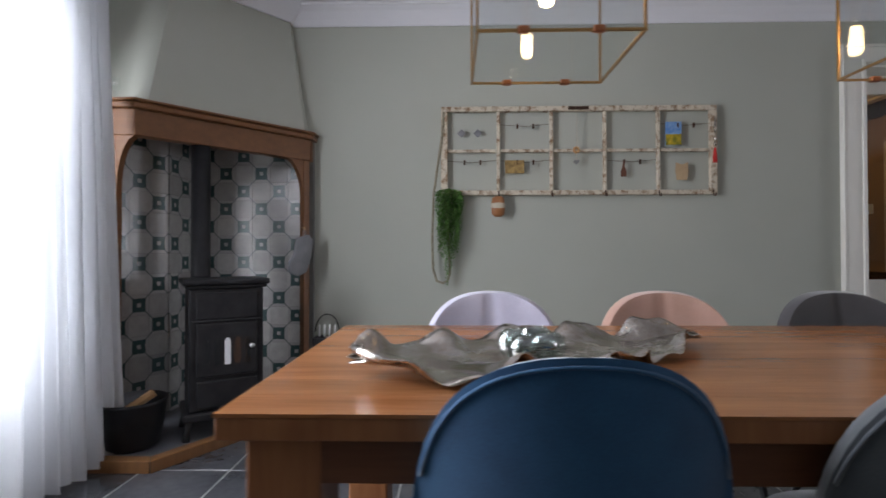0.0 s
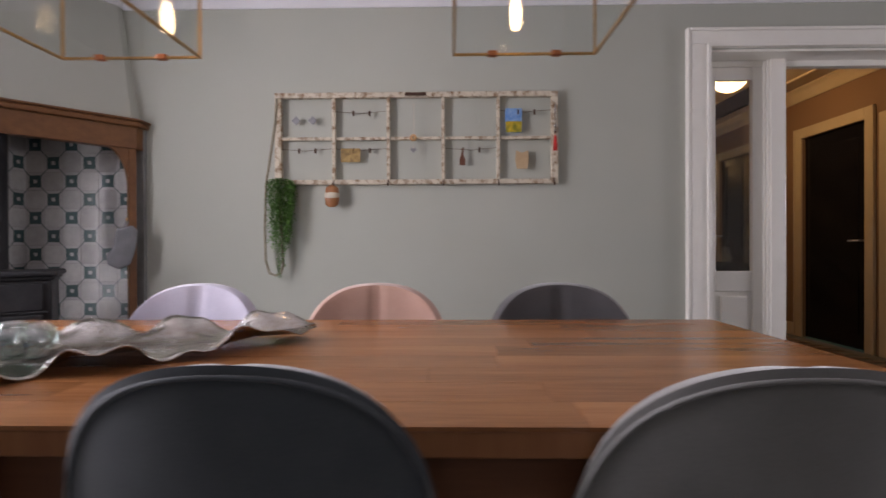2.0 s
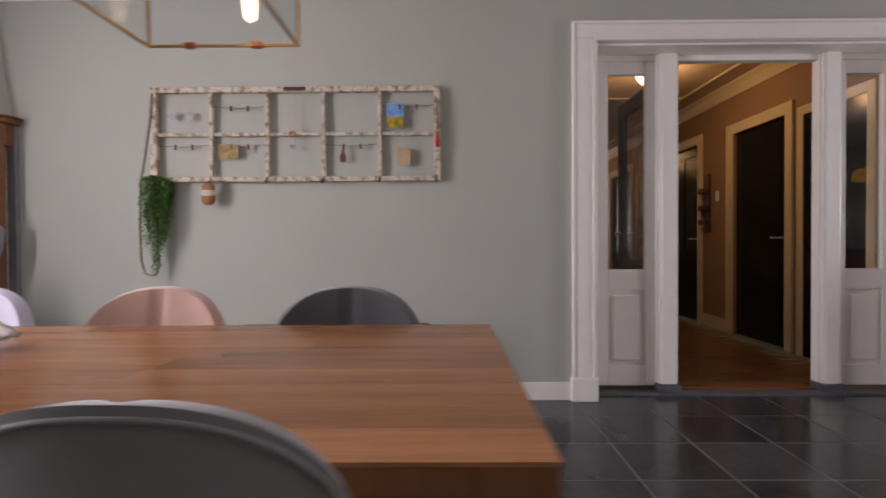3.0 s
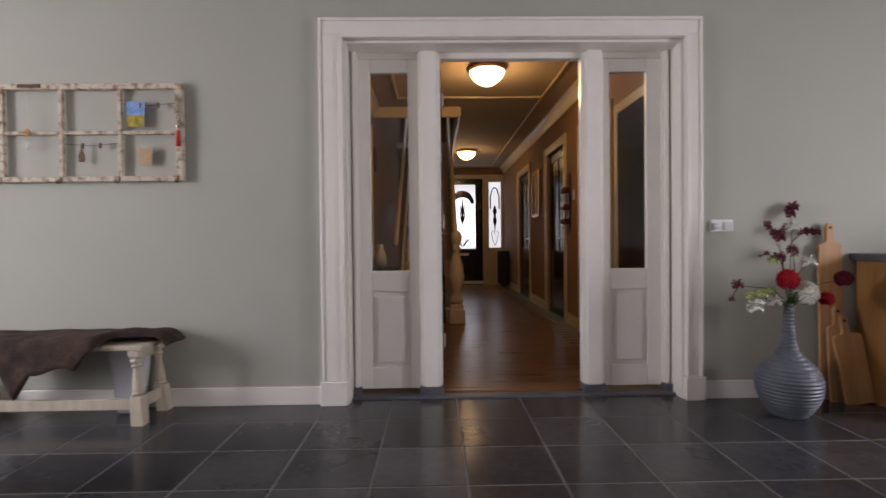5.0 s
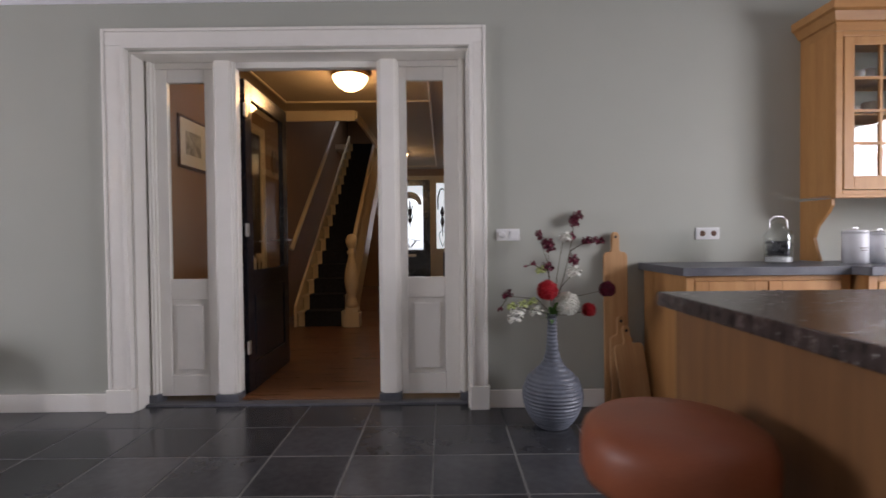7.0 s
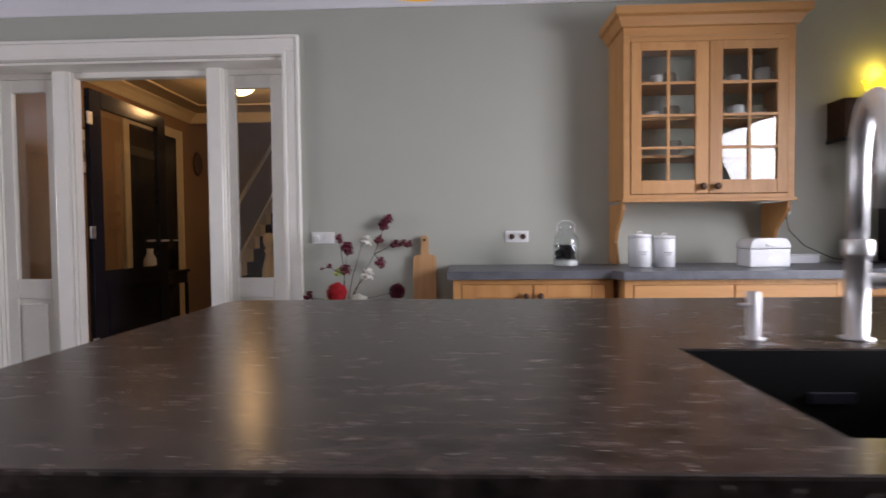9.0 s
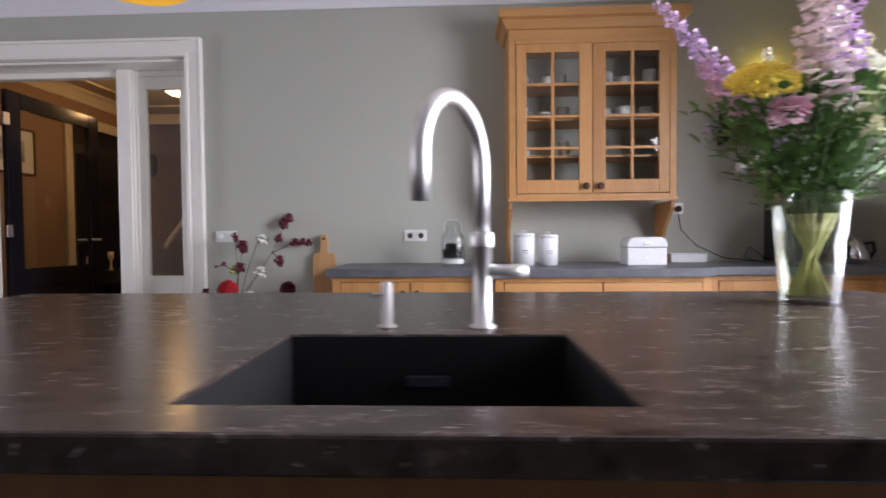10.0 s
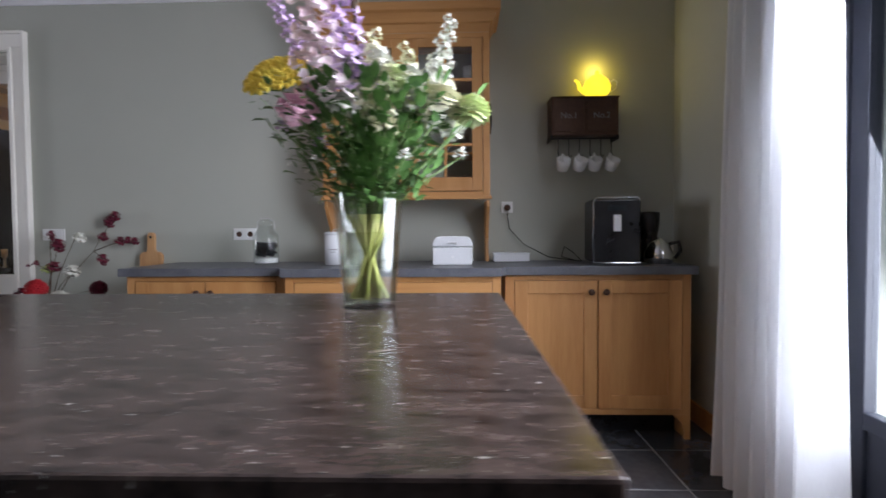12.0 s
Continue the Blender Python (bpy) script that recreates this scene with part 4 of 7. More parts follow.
part("string", tube(bmesh.new(), [(0, 0, 0.062), (0, 0.0, 0.085)], 0.003, 5), PINE, t)

pl = thing("hanging_plant", (-0.245, NY - 0.06, 1.42), "trailing green plant in a rope sling hanging from the window frame", "hanging plant")
rope = [(-0.012, 0.015, 0.56), (-0.022, 0.01, 0.40), (-0.055, 0.01, 0.18), (-0.080, 0, 0.0), (-0.09, 0, -0.3), (-0.085, 0, -0.50), (-0.06, 0, -0.585), (-0.02, 0, -0.60), (0.015, 0, -0.585), (0.03, 0, -0.53), (0.02, 0, -0.3), (0.0, 0, -0.05)]
part("rope", tube(bmesh.new(), rope, 0.008, 7), mat("jute_rope", (0.20, 0.17, 0.12), (0.32, 0.28, 0.2), rough=0.9, scale=60, bump=0.6), pl, "jute rope loop", smooth=True)
bm = bmesh.new()
rnd = random.Random(4)
for s in range(95):
    x0, y0 = rnd.uniform(-0.06, 0.11), rnd.uniform(-0.05, 0.03)
    ln = rnd.uniform(0.24, 0.66) * (1 - 0.4 * abs(x0 - 0.02) / 0.1)
    n = int(ln / 0.011)
    for k in range(n):
        z = 0.035 - 3.2 * (x0 - 0.02) ** 2 - k * 0.011
        xx = x0 * (0.65 + 0.35 * math.cos(k / n * 1.5)) + 0.006 * math.sin(k * 0.5 + s)
        a = rnd.uniform(0, 6.28)
        d = Vector((math.cos(a), math.sin(a) * 0.7, -0.5)) * rnd.uniform(0.013, 0.024)
        p = Vector((xx, y0 * (1 + 0.3 * k / n), z))
        w = Vector((-d.y, d.x, 0)).normalized() * 0.0085
        v = [bm.verts.new(p), bm.verts.new(p + d * 0.5 + w), bm.verts.new(p + d), bm.verts.new(p + d * 0.5 - w)]
        bm.faces.new(v)
part("trailing_leaves", bm, LEAF, pl, kind="stuff")

# ---- bench with hide ----
be = thing("bench", (0.915, 3.365, 0), "worn painted wooden bench with turned legs against the wall", "bench")
part("seat_board", boxes((-0.56, 0.56, -0.14, 0.14, 0.42, 0.45)), PINE, be, bevel=0.008)
def skewed(bm, x, y, z0, z1, r, dx, dy):
    """A square block between two heights that leans outward towards the floor."""
    o = [(x + dx * (1 - z / 0.42) + sx * r, y + dy * (1 - z / 0.42) + sy * r) for z in (z0, z1) for sx, sy in ((-1, -1), (1, -1), (1, 1), (-1, 1))]
    return prism(bm, o[:4], z0, z1, o[4:])


for sx in (-1, 1):
    for sy in (-1, 1):
        dx, dy, x, y = sx * 0.035, sy * 0.03, sx * 0.50, sy * 0.10
        bm = skewed(bmesh.new(), x, y, 0, 0.165, 0.034, dx, dy)
        skewed(bm, x, y, 0.385, 0.42, 0.032, dx, dy)
        prof = [(0.165, 0.024), (0.175, 0.034), (0.185, 0.026), (0.20, 0.030), (0.25, 0.026), (0.32, 0.020), (0.33, 0.028), (0.34, 0.022), (0.36, 0.033), (0.37, 0.025), (0.385, 0.030)]
        tube(bm, [(x + dx * (1 - z / 0.42), y + dy * (1 - z / 0.42), z) for z, r in prof], [r for z, r in prof], 14)
        part("leg", bm, PINE, be, bevel=0.003)
    part("side_rail", boxes((sx * 0.525 - 0.014, sx * 0.525 + 0.014, -0.09, 0.09, 0.085, 0.145)), PINE, be, bevel=0.004)
    part("seat_rail", boxes((sx * 0.50 - 0.012, sx * 0.50 + 0.012, -0.068, 0.068, 0.36, 0.419)), PINE, be, bevel=0.004)
part("stretcher", boxes((-0.49, 0.49, -0.135, -0.108, 0.085, 0.145)), PINE, be, bevel=0.004)
FUR = mat("brown_hide", (0.012, 0.007, 0.006), (0.085, 0.050, 0.038), rough=0.9, scale=9, fine=120, bump=1.0)
hd = thing("animal_hide", (0.835, 3.365, 0.457), "dark brown hide draped over the bench", "hide")
bm = bmesh.new()
rows = []
for j in range(25):
    row = []
    for i in range(73):
        u, v = i / 72, j / 24
        x = -0.50 + 1.225 * u
        drop = 0.19 + 0.05 * math.sin(9 * x) if x < -0.12 else (0.31 - 1.6 * abs(x + 0.04) if x < 0.06 else (0.155 + 0.02 * math.sin(20 * x) if x < 0.30 else max(0.0, 0.15 - 1.3 * (x - 0.30))))
        lip = -0.165 + 0.13 * min(1.0, max(0.0, (x - 0.38) / 0.06))
        y = lip + (0.15 - lip) * max(0.0, (v - 0.25) / 0.75)
        z = 0.022 + 0.014 * noise.noise((6 * u, 3 * v, 1.0)) + 0.022 * math.exp(-((x - 0.5) / 0.2) ** 2) * math.sin(math.pi * v)
        if v < 0.25:
            k = (0.25 - v) / 0.25
            z -= k * drop
            y = lip - 0.012 * k + 0.012 * math.sin(8 * u) * k
        if u > 0.93:
            z -= 0.05 * ((u - 0.93) / 0.07) ** 2
        row.append(bm.verts.new((x, y, z)))
    rows.append(row)
for j in range(24):
    for i in range(72):
        bm.faces.new((rows[j][i], rows[j][i + 1], rows[j + 1][i + 1], rows[j + 1][i]))
ob = part("hide", bm, FUR, hd, smooth=True)
so = ob.modifiers.new("thickness", "SOLIDIFY")
so.thickness, so.offset = 0.022, 1
pw = thing("cushion", (1.27, 3.455, 0), "white folded cushion standing beneath the bench against the wall", "cushion")
part("cushion_body", slab(bmesh.new(), [(-0.07, 0.0), (0.07, 0.0), (0.085, 0.14), (0.12, 0.36), (0.09, 0.40), (-0.08, 0.40), (-0.12, 0.37), (-0.09, 0.15)], -0.045, 0.045), mat("white_cotton", (0.55, 0.55, 0.58), (0.66, 0.66, 0.68), rough=0.9, bump=0.4), pw, bevel=0.03, segments=4, smooth=True)

# ---- hall things ----
def wall_door(y0, y1, top, label, glazed):
    d = thing("hall_door", (HX1, y0, 0), label, "door")
    w = y1 - y0
    part("casing", boxes((-0.02, 0.0, -0.11, 0.0, 0, top + 0.11), (-0.02, 0.0, w, w + 0.11, 0, top + 0.11), (-0.02, 0.0, 0, w, top, top + 0.11), (-0.03, -0.02, -0.11, -0.09, 0, top + 0.11), (-0.03, -0.02, w + 0.09, w + 0.11, 0, top + 0.11)), CREAM, d, "cream painted casing", bevel=0.004)
    if glazed:
        part("leaf_frame", boxes((0.03, 0.07, 0, 0.11, 0.01, top), (0.03, 0.07, w - 0.11, w, 0.01, top), (0.03, 0.07, 0.11, w - 0.11, top - 0.12, top), (0.03, 0.07, 0.11, w - 0.11, 0.01, 0.9)), BLACKDOOR, d, bevel=0.004)
        part("pane", boxes((0.045, 0.05, 0.11, w - 0.11, 0.9, top - 0.12)), DARKPANE, d, "dark obscured glass pane")
        part("glazing_bar", boxes((0.035, 0.062, w / 2 - 0.012, w / 2 + 0.012, 0.9, top - 0.12)), BLACKDOOR, d)
    else:
        part("leaf", boxes((0.03, 0.07, 0, w, 0.01, top)), BLACKDOOR, d, bevel=0.004)
        part("panel", boxes((0.024, 0.03, 0.12, w - 0.12, 0.95, top - 0.14), (0.024, 0.03, 0.12, w - 0.12, 0.15, 0.8)), BLACKDOOR, d, bevel=0.004)
    part("handle", tube(bmesh.new(), [(0.03, 0.07, 1.05), (-0.025, 0.07, 1.05), (-0.03, 0.18, 1.05)], 0.008), STEEL, d, "steel lever handle", smooth=True)


wall_door(4.96, 5.80, 2.18, "black painted panel door in a cream casing", False)
wall_door(6.56, 7.49, 2.22, "black glazed hall door in a cream casing", True)
wall_door(8.84, 9.86, 2.22, "black glazed hall door in a cream casing", True)
wl = thing("hall_cupboard_door", (HX1 - 0.001, 4.0, 0), "dark door in a cream casing beside the passage", "door")
part("casing", boxes((-0.02, 0.0, -0.02, 0.06, 0, 2.2), (-0.02, 0.0, 0.72, 0.80, 0, 2.2), (-0.02, 0.0, 0.06, 0.72, 2.12, 2.2)), CREAM, wl, bevel=0.004)
part("leaf", boxes((-0.012, 0.0, 0.06, 0.72, 0.01, 2.12)), BLACKDOOR, wl)

wd = thing("hall_door", (HX0, 5.47, 0), "black painted panel door in a cream casing", "door")
part("casing", boxes((0, 0.022, -0.11, 0.0, 0, 2.44), (0, 0.022, 0.88, 0.99, 0, 2.44), (0, 0.022, 0, 0.88, 2.33, 2.44), (0.022, 0.034, -0.11, -0.085, 0, 2.44), (0.022, 0.034, 0.965, 0.99, 0, 2.44)), CREAM, wd, "cream painted casing", bevel=0.004)
part("leaf", boxes((0, 0.008, 0, 0.88, 0.01, 2.33)), BLACKDOOR, wd)
part("panel", boxes((0.008, 0.014, 0.13, 0.75, 1.0, 2.2), (0.008, 0.014, 0.13, 0.75, 0.15, 0.85)), BLACKDOOR, wd, bevel=0.004)
part("handle", tube(bmesh.new(), [(0.008, 0.80, 1.08), (0.06, 0.80, 1.08), (0.065, 0.69, 1.08)], 0.008), STEEL, wd, "steel lever handle", smooth=True)
ov = thing("oval_ornament", (HX0, 6.85, 2.09), "dark oval carved ornament hung on the stair wall", "ornament")
part("ornament", lathe(bmesh.new(), [(0.16, 0), (0.165, 0.01), (0.14, 0.025), (0.12, 0.018), (0.05, 0.022)], 28, (0, 0, 0), 0.68), DARKKNOB, ov, smooth=True).matrix_basis = pose(0, 0, 0, 0, 90, 0)

fd = thing("front_door", (3.78, HY1, 0), "black front door with etched glass in a cream frame", "door")
part("frame", boxes((-0.50, -0.42, -0.02, 0.08, 0, 2.25), (0.42, 0.55, -0.02, 0.08, 0, 2.25), (-0.42, 0.42, -0.02, 0.08, 2.17, 2.25), (0.80, 0.87, -0.02, 0.08, 0, 2.25), (0.55, 0.80, -0.02, 0.08, 2.10, 2.25), (0.55, 0.80, 0.0, 0.06, 0, 0.76)), CREAM, fd, bevel=0.005)
part("leaf", boxes((-0.42, -0.27, 0.01, 0.06, 0, 2.17), (0.27, 0.42, 0.01, 0.06, 0, 2.17), (-0.27, 0.27, 0.01, 0.06, 0, 0.74), (-0.27, 0.27, 0.01, 0.06, 2.05, 2.17)), BLACKDOOR, fd, bevel=0.005)
part("pane", boxes((-0.27, 0.27, 0.03, 0.036, 0.74, 2.05)), FROST, fd, "etched glass pane")
part("side_pane", boxes((0.55, 0.80, 0.03, 0.036, 0.76, 2.10)), FROST, fd, "etched glass side pane")
arch = [(0.25 * math.cos(math.pi * k / 14), 1.66 + 0.27 * math.sin(math.pi * k / 14)) for k in range(15)] + [(-0.17 * math.cos(math.pi * k / 14), 1.66 + 0.13 * math.sin(math.pi * k / 14)) for k in range(15)]
part("arch_grille", slab(bmesh.new(), arch, 0.0, 0.02), BLACKDOOR, fd, "black arched grille")
bm = bmesh.new()
for s in (-1, 1):
    for k in range(5):
        q = 0.03 + 0.045 * k
        tube(bm, [(s * 0.012, 0.01, 0.78), (s * q * 0.7, 0.01, 0.86 + 0.02 * k), (s * q, 0.01, 0.98 - 0.012 * k), (s * (q + 0.012), 0.01, 0.93 - 0.014 * k)], 0.006, 6)
    tube(bm, [(s * 0.02, 0.01, 1.30), (s * 0.05, 0.01, 1.42), (s * 0.03, 0.01, 1.52), (s * 0.055, 0.01, 1.66)], 0.012, 6)
tube(bm, [(0, 0.01, 1.18), (0, 0.01, 1.30), (0, 0.01, 1.48), (0, 0.01, 1.75)], [0.004, 0.02, 0.03, 0.012], 8)
part("door_scrolls", bm, BLACKDOOR, fd, "black scrollwork before the glass")
bm = bmesh.new()
tube(bm, [(0.675, 0.01, 1.02), (0.675, 0.01, 1.20), (0.675, 0.01, 1.30), (0.675, 0.01, 1.42), (0.675, 0.01, 1.50), (0.675, 0.01, 1.62)], [0.006, 0.014, 0.045, 0.02, 0.05, 0.01], 10)
for s in (-1, 1):
    tube(bm, [(0.675, 0.01, 0.80), (0.675 + s * 0.05, 0.01, 0.92), (0.675 + s * 0.07, 0.01, 1.06), (0.675 + s * 0.03, 0.01, 1.12)], 0.007, 6)
    tube(bm, [(0.675 + s * 0.09, 0.01, 1.55), (0.675 + s * 0.09, 0.01, 1.80), (0.675 + s * 0.05, 0.01, 1.95), (0.675, 0.01, 1.99)], 0.014, 6)
part("side_scrolls", bm, BLACKDOOR, fd, "black scrollwork before the side pane")
part("letter_plate", boxes((-0.12, 0.12, -0.005, 0.01, 0.60, 0.65)), STEEL, fd)
part("weather_bar", boxes((-0.42, 0.42, -0.01, 0.01, 0.02, 0.08)), STEEL, fd)

fd.scale = (1.12, 1, 1.14)
rd = thing("radiator", (4.63, 11.35, 0), "dark column radiator by the front door", "radiator")
for k in range(8):
    part("column", boxes((-0.09, 0.09, -0.32 + k * 0.08, -0.27 + k * 0.08, 0.06, 0.80)), IRON, rd, bevel=0.02, segments=2)
pc = thing("framed_picture", (HX1 - 0.003, 8.22, 1.75), "pale picture in a gilt frame on the hall wall", "picture")
part("frame", boxes((-0.03, 0, -0.27, 0.27, -0.36, -0.31), (-0.03, 0, -0.27, 0.27, 0.31, 0.36), (-0.03, 0, -0.27, -0.22, -0.31, 0.31), (-0.03, 0, 0.22, 0.27, -0.31, 0.31)), BRASS, pc, bevel=0.006)
part("print", boxes((-0.012, 0, -0.22, 0.22, -0.31, 0.31)), mat("pale_print", (0.45, 0.4, 0.3), (0.62, 0.58, 0.48), rough=0.5, scale=7), pc)
pc = thing("framed_picture", (HX0 + 0.003, 4.75, 1.93), "grey print with white mount in a dark frame", "picture")
part("frame", boxes((0, 0.02, -0.25, 0.25, -0.22, -0.20), (0, 0.02, -0.25, 0.25, 0.20, 0.22), (0, 0.02, -0.25, -0.23, -0.20, 0.20), (0, 0.02, 0.23, 0.25, -0.20, 0.20)), DARKKNOB, pc, bevel=0.003)
part("mount", boxes((0, 0.01, -0.23, 0.23, -0.20, 0.20)), PORCELAIN, pc)
part("print", boxes((0.01, 0.013, -0.13, 0.13, -0.10, 0.10)), mat("grey_drawing", (0.18, 0.18, 0.17), (0.5, 0.5, 0.48), rough=0.6, scale=14, fine=50), pc)
ct = thing("wall_telephone_shelf", (HX1 - 0.002, 6.33, 1.47), "dark red carved wooden rack on the hall wall", "coat rack")
DARKRED = wood("dark_red_wood", (0.06, 0.012, 0.01), (0.12, 0.03, 0.02), "z", 0.35)
part("rack_board", boxes((-0.02, 0, -0.07, 0.07, -0.35, 0.35)), DARKRED, ct, bevel=0.01)
for z in (-0.22, -0.05, 0.15):
    part("rack_arm", boxes((-0.10, -0.02, -0.10, 0.06, z - 0.04, z + 0.03)), DARKRED, ct, bevel=0.02)
part("rack_knob", lathe(bmesh.new(), [(0.005, 0), (0.02, 0.015), (0.005, 0.03)], 12, (-0.09, -0.05, -0.32)), CHROME, ct, smooth=True)
hs2 = thing("light_switch", (HX1 - 0.002, 6.12, 1.54), "small white switch on the hall wall", "switch")
part("plate", boxes((-0.012, 0, -0.035, 0.035, -0.06, 0.06)), PORCELAIN, hs2, bevel=0.004)

sd = thing("hall_side_table", (2.61, 5.6, 0), "dark side table with ornaments by the hall wall", "side table")
part("tabletop", boxes((-0.22, 0.12, -0.35, 0.35, 0.72, 0.75)), BLACKDOOR, sd, bevel=0.004)
part("drawer_box", boxes((-0.20, 0.10, -0.33, 0.33, 0.60, 0.72)), BLACKDOOR, sd, bevel=0.004)
for sx in (-0.19, 0.09):
    for sy in (-0.32, 0.32):
        part("leg", boxes((sx - 0.015, sx + 0.015, sy - 0.015, sy + 0.015, 0, 0.60)), BLACKDOOR, sd)
on = thing("vase_ornament", (2.58, 5.45, 0.75), "pale ceramic ornament on the hall table", "ornament")
part("vase", lathe(bmesh.new(), [(0.04, 0), (0.065, 0.05), (0.06, 0.14), (0.03, 0.2), (0.035, 0.25)], 18), PORCELAIN, on, smooth=True)
lp = thing("candle_ornament", (2.56, 5.75, 0.75), "small glass candle holder on the hall table", "candle holder")
part("holder", lathe(bmesh.new(), [(0.03, 0), (0.012, 0.02), (0.012, 0.1), (0.03, 0.12), (0.03, 0.2)], 16), CREAM, lp, smooth=True)


def dome(at, r, label):
    d = thing("ceiling_lamp", at, label, "ceiling lamp", "hall lamps")
    part("rim", lathe(bmesh.new(), [(r * 1.04, -0.045), (r * 1.08, -0.03), (r * 1.0, 0.0)], 32), BRASS, d, "aged brass rim", smooth=True)
    part("shade", lathe(bmesh.new(), [(0.01, -0.045 - r * 0.78), (r * 0.35, -0.045 - r * 0.72), (r * 0.65, -0.045 - r * 0.55), (r * 0.88, -0.045 - r * 0.3), (r * 0.98, -0.045 - 0.01), (r * 0.98, -0.046)], 32), LAMPGLASS, d, "glowing opal glass shade", smooth=True).visible_shadow = False


dome((3.66, 5.27, HH), 0.175, "round opal glass ceiling lamp, lit, in the hall")
dome((3.74, 9.7, HH), 0.175, "round opal glass ceiling lamp, lit, in the hall")

# stairs
st = thing("staircase", (2.40, 6.64, 0), "cream painted wooden stairs with a dark runner", "stairs")
RISE, GO, NS = 0.185, 0.235, 16
for k in range(NS):
    y = k * GO
    part("step", boxes((0.32, 0.98, y, y + GO + 0.02, k * RISE + 0.001, (k + 1) * RISE - 0.002), (0.30, 1.0, y - 0.02, y + GO, (k + 1) * RISE - 0.03, (k + 1) * RISE)), CREAM, st)
    part("runner", boxes((0.40, 0.86, y - 0.026, y - 0.020, (k) * RISE, (k + 1) * RISE + 0.006), (0.40, 0.86, y - 0.026, y + GO - 0.02, (k + 1) * RISE + 0.0005, (k + 1) * RISE + 0.008)), CARPET, st, "dark blue stair carpet")
for x in (0.27, 0.985):
    bm = bmesh.new()
    a = []
    ol = [(-0.05, 0.0), (-0.05, 0.26), (NS * GO, NS * RISE + 0.22), (NS * GO, NS * RISE - 0.12), (0.15, 0.0)]
    A = [bm.verts.new((x, y, z)) for y, z in ol]
    B = [bm.verts.new((x + 0.035, y, z)) for y, z in ol]
    bm.faces.new(A), bm.faces.new(B[::-1])
    for i in range(5):
        bm.faces.new((A[i], B[i], B[(i + 1) % 5], A[(i + 1) % 5]))
    part("string_board", bm, CREAM, st, bevel=0.004)
SL = RISE / GO
for x, name in ((0.24, "wall_handrail"), (1.0, "handrail")):
    z0 = 0.98
    part(name, tube(bmesh.new(), [(x, 0.0, z0), (x, NS * GO, z0 + NS * RISE)], 0.03, 10), CREAM, st, smooth=True)
for k in range(NS * 2):
    y = 0.10 + k * GO / 2
    z = y * SL + 0.24
    part("baluster", lathe(bmesh.new(), [(0.011, 0), (0.018, 0.08), (0.011, 0.16), (0.016, 0.35), (0.011, 0.55), (0.011, 0.74)], 8, (1.0, y, z)), CREAM, st, smooth=True)
nw = part("newel_base", boxes((0.90, 1.10, -0.12, 0.08, 0, 0.18), (0.92, 1.08, -0.10, 0.06, 0.18, 0.24)), CREAM, st, bevel=0.008)
part("newel_post", lathe(bmesh.new(), [(0.06, 0.24), (0.085, 0.28), (0.055, 0.34), (0.045, 0.38), (0.075, 0.44), (0.095, 0.56), (0.085, 0.70), (0.05, 0.84), (0.04, 0.90), (0.065, 0.93), (0.04, 0.96), (0.055, 1.0), (0.07, 1.04), (0.075, 1.09), (0.05, 1.14), (0.02, 1.16)], 20, (1.0, -0.02, 0)), CREAM, st, "turned cream newel post", smooth=True)
lm = struct("upper_landing", boxes((HX0, 3.44, 10.6, HY1, 2.95, 3.05)), CREAM)

# ---- by the kitchen wall ----
VASE = mat("blue_grey_ceramic", (0.085, 0.097, 0.12), (0.155, 0.172, 0.205), rough=0.32, rough_to=0.5, scale=7, fine=90, bump=0.2)
BURG = mat("burgundy_petals", (0.085, 0.006, 0.020), (0.19, 0.014, 0.038), rough=0.7, scale=30)
CRIM = mat("crimson_petals", (0.40, 0.01, 0.02), (0.58, 0.03, 0.04), rough=0.7, scale=30)
WPET = mat("white_petals", (0.66, 0.66, 0.58), (0.8, 0.8, 0.74), rough=0.6, scale=30)
GPET = mat("lime_petals", (0.42, 0.52, 0.14), (0.6, 0.68, 0.3), rough=0.6, scale=30)
TWIG = mat("dark_twig", (0.05, 0.03, 0.02), (0.09, 0.06, 0.035), rough=0.8, scale=40)
STEM = mat("green_stem", (0.07, 0.14, 0.03), (0.14, 0.22, 0.06), rough=0.5, scale=30)


def petals(bm, c, r, n, seed, flat=1.0, size=0.5, cup=0.35):
    """A bloom: n curved petals round a centre."""
    rnd = random.Random(seed)
    c = Vector(c)
    for k in range(n):
        th, ph = k * 2.39996, math.acos(1 - 1.55 * (k + 0.5) / n)
        d = Vector((math.sin(ph) * math.cos(th), math.sin(ph) * math.sin(th), math.cos(ph) * flat))
        t = d.cross(Vector((0.13, 0.21, 1))).normalized()
        b = d.cross(t).normalized()
        s = r * size * rnd.uniform(0.8, 1.2)
        o = c + d * r * 0.55
        tip = c + d * r * rnd.uniform(0.92, 1.1) + b * s * cup
        v = [bm.verts.new(q) for q in (o - t * s * 0.35, o + t * s * 0.35, c + d * r * 0.85 + t * s * 0.6 + b * s * 0.1, tip, c + d * r * 0.85 - t * s * 0.6 + b * s * 0.1)]
        bm.faces.new(v)
    return bm


